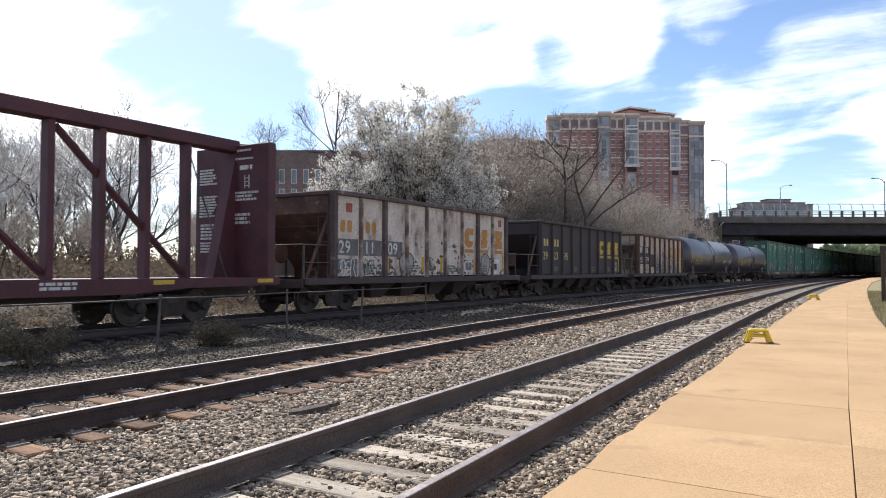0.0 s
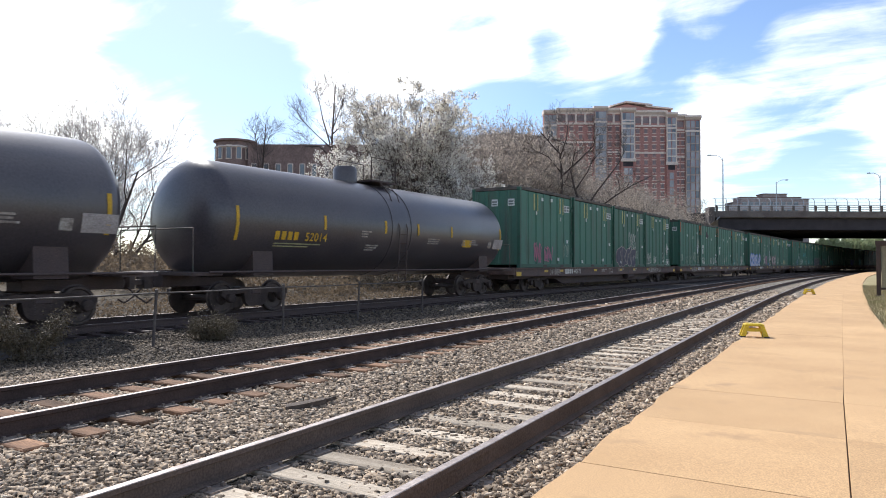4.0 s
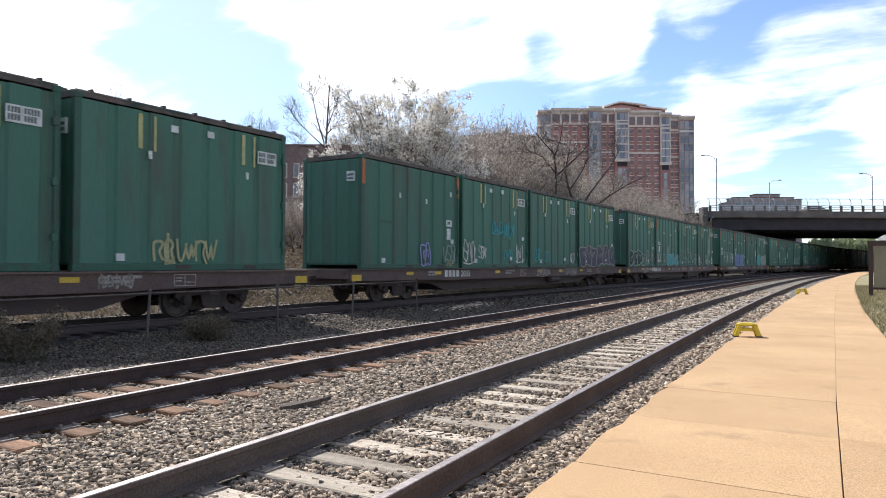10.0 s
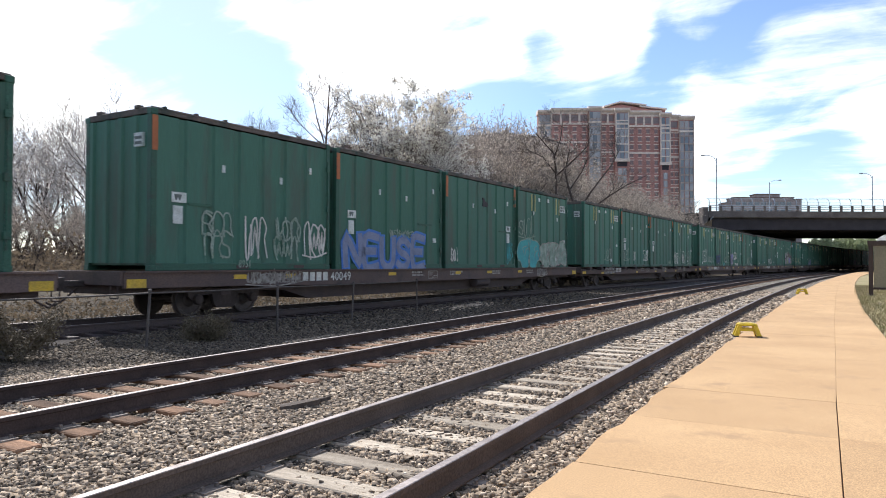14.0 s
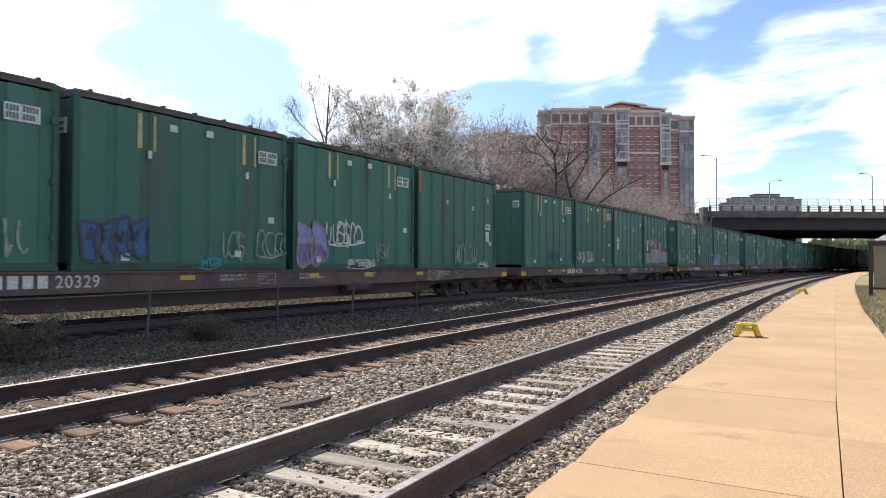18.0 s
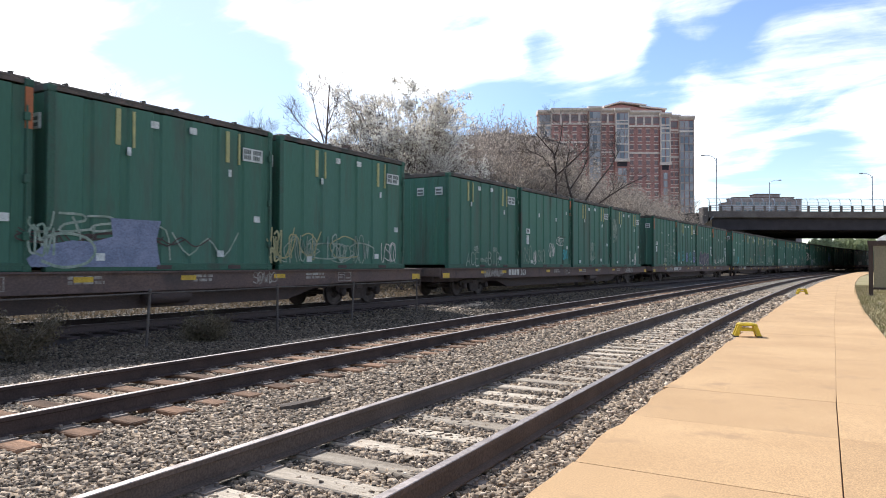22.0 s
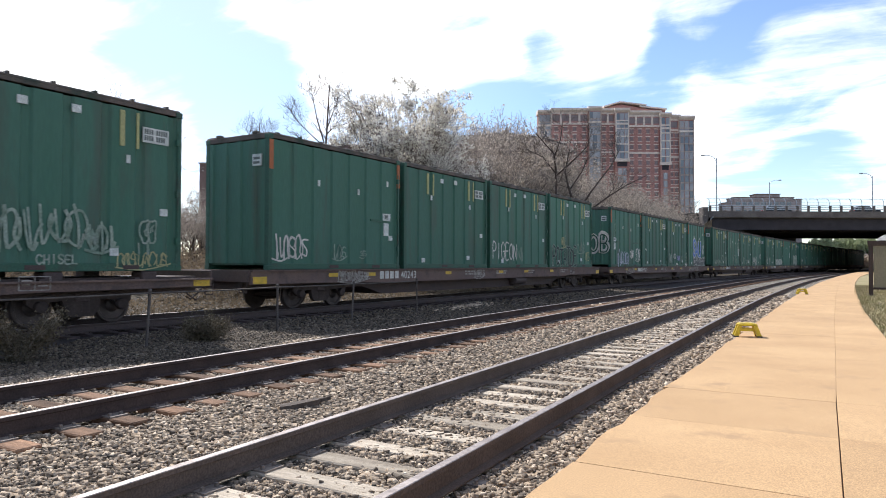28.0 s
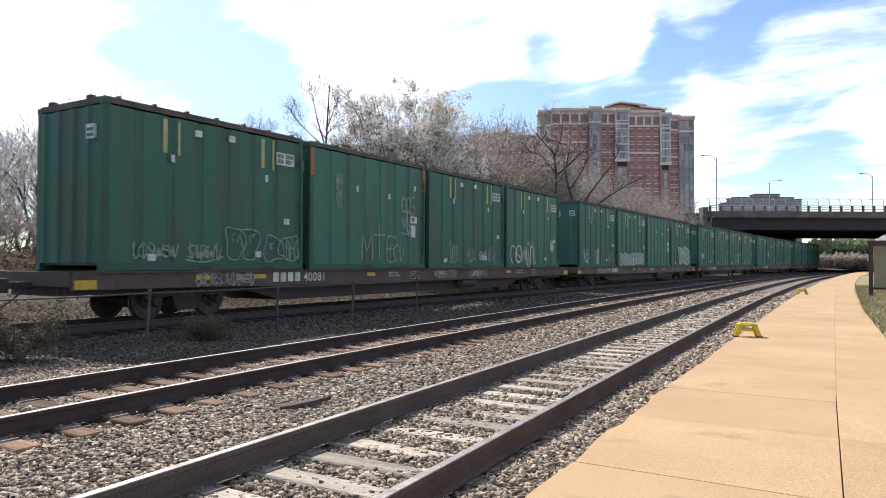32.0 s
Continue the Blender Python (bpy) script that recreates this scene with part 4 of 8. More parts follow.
CREATURE = [[(0.0, 0.82), (0.3, 0.88), (0.55, 0.84), (0.72, 0.98), (0.85, 1.0), (0.97, 0.85), (1.0, 0.6), (0.93, 0.35), (0.88, 0.1), (0.84, 0.0), (0.78, 0.12), (0.8, 0.3)],
            [(0.0, 0.82), (0.1, 0.6), (0.2, 0.35), (0.42, 0.25), (0.6, 0.3), (0.5, 0.2), (0.38, 0.16)],
            [(0.36, 0.52), (0.55, 0.45), (0.62, 0.6), (0.72, 0.66), (0.88, 0.55), (0.8, 0.38), (0.66, 0.5)], [(0.3, 0.48), (0.36, 0.42), (0.48, 0.4)]]
BOXES = container_meshes()


def container(rng, art, plain_type=False):
    """A green steel waste container; art: what is sprayed on its side."""
    hw, hl = CW / 2, CL / 2
    c = thing("waste_container", "tall green corrugated steel waste container with white placards" if not art else "tall green steel waste container sprayed with graffiti", "container", "waste containers on the train")
    B = BOXES
    part("side_panel", B["side_panel"], None, c)
    part("side_panel", B["side_panel"], None, c, m=pose(0, 0, 0, 0, 0, 180))
    part("end_panel", B["end_panel"], None, c)
    part("end_panel", B["end_panel"], None, c, m=pose(0, 0, 0, 0, 0, 180))
    for sx in (-1, 1):
        for sy in (-1, 1):
            part("corner_post", B["corner_post"], None, c, m=pose(sx * (hw - 0.085), sy * (hl - 0.085), 0))
        part("bottom_rail", B["bottom_rail"], None, c, m=pose(sx * (hw - 0.055), 0, 0))
        part("top_rail", B["top_rail"], None, c, m=pose(sx * (hw - 0.075), 0, CZ1 + 0.02))
    for sy in (-1, 1):
        part("end_rail", B["end_rail"], None, c, m=pose(0, sy * (hl - 0.07), CZ1, 0, 0, 0 if sy > 0 else 180))
    part("tarpaulin", B["tarpaulin"], None, c)
    part("floor", B["floor"], None, c)
    for q in (-0.55, 1.55):
        part("fork_pocket", B["fork_pocket"], None, c, m=pose(0, q + 0.2, 0))
    if not plain_type:
        for q in (-1.55, 1.5):
            part("stripe", B["stripe"], None, c, m=pose(0, q, 0))
            part("stripe", B["stripe_pale"], None, c, m=pose(0, q + 0.38, 0))
        p = part("placard", B["placard"], None, c, "white number placard", m=pose(0, 2.35, 2.85 + rng.uniform(-0.03, 0.03)))
        part("lettering", B["placard_text"], None, p)
        for q, z in ((-1.30, 2.52), (1.62, 2.36), (-0.62, 3.22), (0.42, 3.25)):
            part("mark", B["mark"] if z < 3 else B["square_mark"], None, c, m=pose(0, q + rng.uniform(-0.05, 0.05), z))
        for q, z in ((2.5, 1.25), (1.35, 0.33), (-1.95, 0.22)):
            if rng.random() < 0.8:
                part("mark", B["square_mark"], None, c, m=pose(0, q + rng.uniform(-0.1, 0.1), z))
    else:
        for q in (-hl + 0.09, hl - 0.09):
            if rng.random() < 0.75:
                part("stripe", B["stripe_orange"], None, c, "orange marker strip", m=pose(0.004, q, 0))
        for q, z in ((-0.9, 2.45), (0.9, 2.35), (2.3, 2.75)):
            part("mark", B["mark"], None, c, m=pose(0, q + rng.uniform(-0.2, 0.2), z))
        q = rng.choice((-2.35, 2.3))
        part("sticker", B["sticker"], None, c, "white paper notice", m=pose(0, q, 1.10))
        s2 = part("sticker", B["square_sticker"], None, c, "white company sticker", m=pose(0, q + 0.03, 1.60))
        part("logo", B["sticker_logo"], None, s2, "dark plain logo shape")
        for q, z in ((2.55, 0.95), (-1.9, 0.2)):
            if rng.random() < 0.6:
                part("mark", B["square_mark"], None, c, m=pose(0, q, z))
        for q, w in ((1.9, 0.9), (-1.7, 0.7)):
            if rng.random() < 0.5:
                part("patch", Builder().box(hw - 0.03, hw + 0.003, q - w / 2, q + w / 2, 1.55, 1.62), M["green_dark"], c, "dark weld seam")
    part("locking_bar", B["locking_bar"], None, c, m=pose(0, hl - 0.13, 0))
    e = part("end_placard", B["end_placard"], None, c, "white end placard", m=pose(0.95, 0, 0))
    part("lettering", B["end_placard_text"], None, e)
    if rng.random() < 0.5:
        e = part("end_placard", B["end_placard"], None, c, "white end placard", m=pose(0.1, 0, 0))
        part("lettering", B["end_placard_text"], None, e)
    x = hw + 0.004
    for item in art:
        kind, text, y0, z0, w, h, line, colour, edge = item
        if kind == "scrawl":
            b = Builder()
            scrawl(b, y0, z0, w, h, line, x, rng, max(5, int(w / h * 5)))
            part("graffiti", b, M[colour], c)
        elif kind == "letters":
            if edge:
                b = Builder()
                letters(b, text, y0, z0, w, h, line * 1.7, x, random.Random(text), 0.06)
                part("graffiti", b, M[edge], c)
            b = Builder()
            letters(b, text, y0, z0, w, h, line, x + 0.004, random.Random(text), 0.06)
            part("graffiti", b, M[colour], c)
        elif kind == "bubble":    # fat throw-up shapes, filled and outlined
            n = max(2, int(w / (h * 0.75)))
            fill, rim, lines = Builder(), Builder(), Builder()
            for i in range(n):
                cy, cz, ry, rz = y0 + w * (i + 0.5) / n, z0 + h * (0.5 + rng.uniform(-0.06, 0.06)), w / n * 0.62, h * 0.5
                ph = rng.uniform(0, 6.28)
                pts = []
                for a in range(18):
                    t = 2 * math.pi * a / 18
                    e = 1 + 0.16 * math.sin(3 * t + ph) + 0.08 * math.sin(5 * t + 2 * ph)
                    pts.append(Vector((cy + ry * e * math.copysign(abs(math.cos(t)) ** 0.7, math.cos(t)), cz + rz * e * math.copysign(abs(math.sin(t)) ** 0.7, math.sin(t)))))
                if colour:
                    fill.add([(x + 0.001 * i, p.x, p.y) for p in pts], [tuple(range(18))])
                ribbon(rim, pts + [pts[0], pts[1]], line, x + 0.02)
                for _ in range(2):
                    q = Vector((cy + rng.uniform(-0.3, 0.3) * ry, cz + rng.uniform(-0.5, 0.1) * rz))
                    ribbon(lines, smooth_line([q, q + Vector((rng.uniform(-0.3, 0.3) * ry, 0.35 * rz)), q + Vector((rng.uniform(0.1, 0.6) * ry, 0.5 * rz))], 4), line * 0.8, x + 0.021)
            if colour:
                part("graffiti", fill, M[colour], c)
            part("graffiti", rim, M[edge], c)
            part("graffiti", lines, M[edge], c)
        elif kind == "patch":
            if colour == "black":      # a ragged hole
                rim = [(0, 0.95), (0.08, 0.55), (0, 0.1), (0.3, 0.0), (0.42, 0.14), (0.75, 0.02), (1.0, 0.2), (0.86, 0.5), (0.6, 0.55), (0.42, 0.72), (0.2, 1.0)]
                part("patch", Builder().prism([(y0 + p[0] * w, z0 + p[1] * h) for p in rim], "x", hw - 0.03, x + 0.002), M["girder"], c, text)
            else:
                part("patch", Builder().box(hw - 0.03, x + 0.002, y0, y0 + w, z0, z0 + h), M[colour], c, text)
        elif kind == "haze":      # thin overlapping clouds of spray
            b = Builder()
            for i in range(7):
                cy, cz, ry, rz = y0 + w * (i + 0.5) / 7, z0 + h * rng.uniform(0.3, 0.6), w / 9 * rng.uniform(0.8, 1.2), h * rng.uniform(0.25, 0.5)
                pts = [(x - 0.002 + 0.0003 * i, cy + ry * (1 + 0.2 * rng.uniform(-1, 1)) * math.cos(a * 0.3927), cz + rz * (1 + 0.2 * rng.uniform(-1, 1)) * math.sin(a * 0.3927)) for a in range(16)]
                b.add(pts, [tuple(range(16))])
            part("graffiti", b, M["red_mist"], c)
        elif kind == "digits":
            numerals(text, h * 1.35, y0, z0, x + 0.003, M[colour], c, squeeze=w / (h * 0.9 * len(text)))
        elif kind == "ring":      # a drawn wheel
            b = Builder()
            for q in (0.5, 0.22):
                ribbon(b, smooth_line([(y0 + w * (0.5 + q * math.cos(a / 12 * 6.4)), z0 + h * (0.5 + q * math.sin(a / 12 * 6.4))) for a in range(13)], 2), line, x)
            part("graffiti", b, M[colour], c)
        elif kind == "creature":  # outline of a long-eared head with a tongue
            b = Builder()
            for st in CREATURE:
                ribbon(b, smooth_line([(y0 + p[0] * w, z0 + p[1] * h) for p in st], 4), line, x)
            part("graffiti", b, M[colour], c)
        elif kind == "loco":      # a chimney on a rounded body
            b = Builder()
            b.add([(x + 0.001, y0 + p[0] * w, z0 + p[1] * h) for p in ((0, 0), (0.02, 0.25), (0.04, 0.6), (0, 1), (0.42, 1), (0.40, 0.62), (0.55, 0.5), (0.7, 0.52), (0.9, 0.4), (1, 0.15), (0.97, 0))], [tuple(range(11))])
            part("graffiti", b, M[colour], c)
        elif kind == "endtag":    # sprayed on the end that meets the wind
            b = Builder()
            letters(b, text or "OB", y0, z0, w, h, line * 2.2, 0.0, rng, 0.05)
            b.v = [(p[1], -hl - 0.03, p[2]) for p in b.v]
            part("graffiti", b, M[colour], c)
            if not text:
                b = Builder()
                letters(b, "OB", y0, z0, w, h, line * 0.7, 0.0, rng, 0.05)
                b.v = [(p[1], -hl - 0.036, p[2]) for p in b.v]
                part("graffiti", b, M["green_dark"], c)
        elif kind == "run":       # faded runs and scratches
            b = Builder()
            for i in range(int(w / 0.16)):
                yy = y0 + i * 0.16 + rng.uniform(-0.05, 0.05)
                ribbon(b, [Vector((yy, z0 + rng.uniform(0, 0.1))), Vector((yy + rng.uniform(-0.03, 0.03), z0 + h * rng.uniform(0.3, 1)))], line * rng.uniform(0.5, 1.4), x)
            part("graffiti", b, M[colour], c)
    return c


def random_art(rng):
    out = []
    for _ in range(rng.choice((0, 1, 1, 2, 2, 3))):
        w = rng.uniform(0.5, 1.6)
        out.append(("scrawl", "", rng.uniform(-2.6, 2.5 - w), rng.uniform(0.22, 0.7), w, rng.uniform(0.3, 0.65), rng.uniform(0.03, 0.06), rng.choice(("white_paint", "white_paint", "pale_paint", "pale_paint", "pale_paint", "lilac_paint", "gold_paint", "teal_paint")), ""))
    if rng.random() < 0.25:
        out.append(("run", "", rng.uniform(-2.5, 1.5), 0.3, rng.uniform(0.4, 1.0), rng.uniform(0.5, 1.2), 0.05, "pale_paint", ""))
    return out


W, Pl, Li, Te, Pk, Go, Pu, Bl = "white_paint", "pale_paint", "lilac_paint", "teal_paint", "pink_paint", "gold_paint", "purple_paint", "blue_paint"


def tag(y, z, w, h=0.5, colour=W, line=0.035):
    return ("scrawl", "", y, z, w, h, line, colour, "")


def word(text, y, z, w, h, colour=W, line=0.05, edge=""):
    return ("letters", text, y, z, w, h, line, colour, edge)


def fat(y, z, w, h, colour, edge, line=0.045):
    return ("bubble", "", y, z, w, h, line, colour, edge)


ART = {   # (car, slot): what is sprayed on the side
    (-15, 0): [tag(-1.6, 0.4, 0.8, 0.7, Pk, 0.06), tag(-0.4, 0.35, 0.9, 0.6, Pk, 0.06), tag(1.8, 0.6, 0.8, 0.5, Pl)],
    (-15, 1): [],
    (-15, 2): [fat(-2.63, 0.05, 3.57, 1.15, "purple_dull", "worn_white", 0.06), word("DIOS", -0.35, 1.18, 1.49, 0.94, W, 0.05), tag(0.8, 0.58, 0.72, 0.43, Pl, 0.045)],
    (-15, 3): [tag(-2.7, 0.3, 0.8, 0.65), tag(-1.2, 0.3, 0.6, 0.4), tag(0.9, 0.3, 1.0, 0.7, Pl), tag(2.1, 0.15, 0.6, 0.35), tag(2.0, 0.9, 0.4, 0.7)],
    (-14, 0): [tag(-2.81, 0.49, 0.51, 0.44, Pl, 0.05), word("RK", -1.55, 0.32, 0.69, 0.49, Pl, 0.05), word("RK", -0.37, 0.33, 0.67, 0.53, Pl, 0.05), tag(0.76, 0.49, 0.8, 0.6, Pl, 0.05), tag(2.02, 1.62, 0.79, 0.75, Pl, 0.05), fat(2.08, 0.35, 0.47, 0.56, "", Pl, 0.045), ("patch", "long horizontal weld scar", -2.98, 1.67, 1.11, 0.04, 0, "green_dark", "")],
    (-14, 1): [tag(-2.7, 0.35, 0.9, 0.45), tag(0.4, 0.3, 0.5, 0.4), tag(1.3, 0.25, 0.6, 0.5), tag(2.2, 0.45, 0.6, 0.4), ("patch", "torn dark hole in the panel", -1.15, 2.55, 0.85, 0.55, 0, "black", "")],
    (-14, 2): [tag(-0.6, 0.3, 0.5, 0.4, Pl), tag(0.3, 0.5, 0.6, 0.4, Pl)],
    (-14, 3): [tag(-2.6, 0.3, 0.9, 0.5, Te), tag(-1.2, 0.2, 0.6, 0.9, Pl), tag(0.9, 0.15, 0.9, 0.8, W)],
    (-13, 0): [word("C", -2.75, 0.18, 1.29, 1.05, "white_lilac", 0.40, Bl), word("E", -1.5, 0.18, 0.75, 0.94, "white_lilac", 0.30, Bl), word("Y", -0.82, 0.18, 0.59, 0.96, "white_lilac", 0.28, Bl), word("I", -0.21, 0.18, 0.49, 0.92, "white_lilac", 0.34, Bl), word("E", 0.31, 0.18, 0.73, 0.91, "white_lilac", 0.30, Bl), word("A", 1.07, 0.15, 0.98, 1.01, "white_lilac", 0.26, Bl), word("P", 2.05, 0.15, 0.81, 0.97, "white_lilac", 0.28, Bl), ("patch", "pale sprayed base line", -2.45, 0.05, 1.9, 0.15, 0, "white_lilac", ""), ("patch", "pale sprayed base line", -0.43, 0.05, 0.95, 0.15, 0, "white_lilac", ""), ("patch", "pale sprayed base line", 0.63, 0.04, 2.04, 0.16, 0, "white_lilac", ""), tag(2.14, 0.86, 0.53, 0.27, "black", 0.03)],
    (-13, 1): [tag(-1.7, 0.34, 1.02, 0.8, W, 0.045), tag(-1.51, 1.29, 0.93, 0.87, Pl, 0.05), word("NR", -0.57, 0.2, 1.24, 0.99, Pk, 0.10, Pu), tag(1.8, 0.81, 1.04, 0.31, W, 0.04), tag(1.75, 0.15, 1.09, 0.62, W, 0.05), tag(1.24, 0.15, 0.41, 0.17, Bl, 0.04), ("run", "", 2.18, 2.59, 0.8, 0.97, 0.03, Pl, "")],
    (-13, 2): [fat(-2.9, 0.19, 1.13, 1.0, "", Pk, 0.07), fat(-1.37, 0.19, 1.12, 1.06, "", Pk, 0.07), tag(0.88, 0.28, 0.97, 0.78, Pl, 0.08), tag(-2.81, 0.4, 2.49, 0.67, W, 0.05)],
    (-13, 3): [tag(-1.2, 0.25, 1.8, 0.45, Go, 0.07)],
    (-12, 0): [tag(1.84, 0.28, 0.93, 0.54, Pl, 0.06), fat(0.35, 0.13, 0.58, 0.76, "", Li, 0.06), tag(2.09, 0.1, 0.52, 0.11, Go, 0.04)],
    (-12, 1): [tag(-2.98, 0.26, 0.93, 0.83, W, 0.045), tag(-1.74, 0.43, 0.63, 0.47, W, 0.045), tag(-0.51, 1.54, 0.95, 0.44, Te, 0.045), tag(0.62, 1.37, 0.96, 0.53, Te, 0.045), tag(0.63, 0.4, 0.83, 0.36, Te, 0.05), tag(1.75, 0.34, 0.85, 0.53, W, 0.04)],
    (-12, 2): [tag(-2.6, 0.4, 0.6, 0.5, Te), tag(-1.4, 0.4, 0.7, 0.4, Te), tag(2.0, 0.25, 0.6, 0.5)],
    (-12, 3): [fat(-2.98, 0.07, 2.63, 1.1, "purple_dull", "worn_white", 0.06), fat(-0.26, 0.06, 3.19, 1.11, "purple_dull", "worn_white", 0.06)],
    (-11, 0): [fat(-2.85, 0.1, 2.5, 0.95, "dark_spray", Pl, 0.07), ("ring", "", -0.37, 0.06, 0.95, 0.84, 0.07, Pl, ""), tag(-0.15, 0.32, 0.5, 0.3, Pl, 0.035), tag(0.83, 0.28, 0.76, 0.78, Pl, 0.05), word("ANT", 1.7, 0.32, 0.94, 0.5, "worn_white", 0.05), tag(1.97, 0.84, 0.5, 0.25, "worn_white", 0.035)],
    (-11, 1): [word("STRAS", -0.32, 0.20, 3.45, 0.58, Te, 0.22, Pl), tag(-0.14, 0.92, 0.55, 0.55, Pl, 0.04), tag(-2.77, 0.43, 0.87, 0.5, W, 0.045), word("I", -2.5, 0.85, 0.3, 0.2, W, 0.04), word("C", -1.4, 0.4, 0.5, 0.6, Pl, 0.05), tag(-0.95, 0.38, 0.5, 0.5, Pl, 0.045)],
    (-11, 2): [word("V", -2.7, 0.74, 0.55, 0.6, Pl, 0.09), word("C", -2.73, 0.27, 0.37, 0.48, Pl, 0.09), word("I", -3.0, 0.36, 0.2, 0.6, "worn_white", 0.05), word("O", -1.65, 0.31, 1.1, 0.45, Pl, 0.07), word("I", -1.5, 0.75, 0.3, 0.6, "worn_white", 0.08), word("Z", -0.45, 0.40, 0.7, 0.75, Pl, 0.10), word("V", -0.6, 1.05, 0.6, 0.45, Pl, 0.08), word("I", 0.41, 0.8, 0.3, 0.65, Pl, 0.08), word("K", 0.75, 0.49, 0.58, 0.66, Pl, 0.09), word("C", 1.65, 0.55, 1.3, 0.5, "worn_white", 0.06), tag(1.95, 0.34, 0.71, 0.4, Pl, 0.05)],
    (-11, 3): [tag(-2.98, 0.26, 0.75, 0.65, W, 0.04), tag(-0.39, 0.31, 0.77, 0.58, W, 0.04), tag(1.88, 0.32, 0.74, 0.53, W, 0.04), ("run", "", 0.55, 0.11, 0.55, 3.03, 0.16, Pl, ""), ("run", "", 0.95, 0.93, 0.84, 2.68, 0.12, Pl, "")],
    (-10, 0): [tag(-1.65, 0.37, 0.98, 1.04, Pl, 0.05), tag(-0.35, 0.39, 0.84, 0.89, W, 0.045), tag(0.76, 0.34, 1.0, 1.0, Pl, 0.05), tag(1.94, 0.45, 0.91, 0.79, W, 0.045), ("digits", "8951", -0.48, 0.07, 0.53, 0.2, 0, Pl, "")],
    (-10, 1): [word("NEUSE", -2.72, 0.11, 4.62, 0.94, "lilac_soft", 0.24, Bl), tag(-0.29, 1.09, 1.55, 0.2, Pl, 0.03)],
    (-10, 2): [tag(-2.7, 0.3, 0.6, 0.4), tag(2.2, 0.3, 0.6, 0.9, Te), ("patch", "torn dark hole in the panel", -0.1, 2.55, 0.5, 0.4, 0, "black", "")],
    (-10, 3): [fat(-2.98, 0.1, 2.16, 1.34, Te, Pl, 0.05), fat(-0.55, 0.04, 3.28, 1.21, Pl, "worn_white", 0.05), tag(-2.98, 1.48, 1.69, 0.7, Pl, 0.04)],
    (-9, 0): [tag(0.2, 0.5, 1.2, 0.6, Pl)],
    (-9, 1): [tag(-2.6, 0.5, 1.1, 0.6, Pl, 0.05), fat(-0.6, 0.45, 0.35, 0.6, "", W, 0.035), tag(1.6, 0.5, 1.1, 0.6, W, 0.045)],
    (-9, 2): [tag(1.8, 0.2, 0.6, 0.2, Pl)],
    (-9, 3): [tag(-2.98, 0.33, 1.04, 0.7, W, 0.04), ("run", "", -2.98, 0.37, 0.62, 0.68, 0.035, W, ""), fat(-1.71, 0.17, 0.72, 1.15, "", Pl, 0.05), tag(-0.62, 0.33, 1.1, 0.82, W, 0.045), ("run", "", -0.56, 0.4, 0.79, 0.78, 0.04, W, ""), tag(1.08, 0.19, 1.46, 1.09, Pl, 0.05)],
    (-8, 0): [tag(-1.9, 0.5, 1.5, 0.9, W, 0.05), tag(0.0, 0.4, 2.5, 0.45, Pl, 0.055)],
    (-8, 1): [fat(-2.87, 0.26, 0.75, 0.83, "blue_dull", "purple_dull", 0.07), fat(-2.15, 0.31, 0.8, 0.8, "blue_dull", "purple_dull", 0.07), tag(0.78, 0.33, 0.76, 0.62, Pl, 0.05), tag(1.98, 0.42, 1.0, 0.61, Pl, 0.05), tag(0.14, 0.12, 0.61, 0.17, Te, 0.035)],
    (-8, 2): [fat(-2.91, 0.15, 1.19, 1.18, Li, "worn_white", 0.05), fat(-2.83, 0.15, 1.02, 0.62, Li, "worn_white", 0.05), tag(-1.74, 0.81, 1.78, 0.52, W, 0.06), tag(0.8, 0.36, 0.7, 0.41, Pl, 0.05), tag(-0.64, 0.1, 1.38, 0.18, W, 0.035)],
    (-8, 3): [tag(-0.4, 0.24, 0.73, 0.62, Pl, 0.05), tag(0.33, 0.3, 0.98, 0.6, Pl, 0.05), tag(1.49, 0.04, 0.86, 0.18, W, 0.04)],
    (-7, 0): [tag(-0.31, 0.29, 0.99, 0.53, "teal_dull", 0.06), tag(0.53, 0.48, 0.66, 0.27, "teal_dull", 0.05), tag(-2.77, 0.12, 0.57, 0.47, Pl, 0.03)],
    (-7, 1): [tag(-2.83, 0.42, 1.13, 0.37, W, 0.04), tag(-1.58, 0.39, 1.19, 0.42, W, 0.04)],
    (-7, 2): [("digits", "9405", -0.41, 0.09, 0.6, 0.18, 0, Pl, ""), fat(-1.67, 0.38, 0.78, 0.54, "", "teal_dull", 0.05), tag(1.89, 0.63, 0.82, 0.31, Pl, 0.03)],
    (-7, 3): [("haze", "", -2.58, 0.75, 5.1, 1.35, 0, Pk, ""), fat(-2.7, 0.28, 1.5, 0.7, Pl, Pk, 0.05), fat(-1.0, 0.28, 1.3, 0.6, Go, Pl, 0.05), fat(0.35, 0.3, 1.2, 0.85, Li, Pk, 0.05), fat(1.7, 0.3, 1.1, 0.8, Pl, Pk, 0.045), word("MAAS", -1.72, 1.45, 1.5, 0.6, W, 0.04), tag(-0.38, 1.42, 0.5, 0.42, Pk, 0.04), tag(0.73, 1.37, 0.48, 0.37, Go, 0.04), tag(2.18, 1.5, 0.55, 0.5, Pl, 0.035), tag(-2.3, 0.4, 1.2, 0.4, Li, 0.05), tag(0.3, 0.3, 0.4, 0.3, Bl, 0.06), tag(-1.3, 0.85, 2.0, 0.35, W, 0.045), tag(1.3, 0.4, 1.4, 0.45, W, 0.04)],
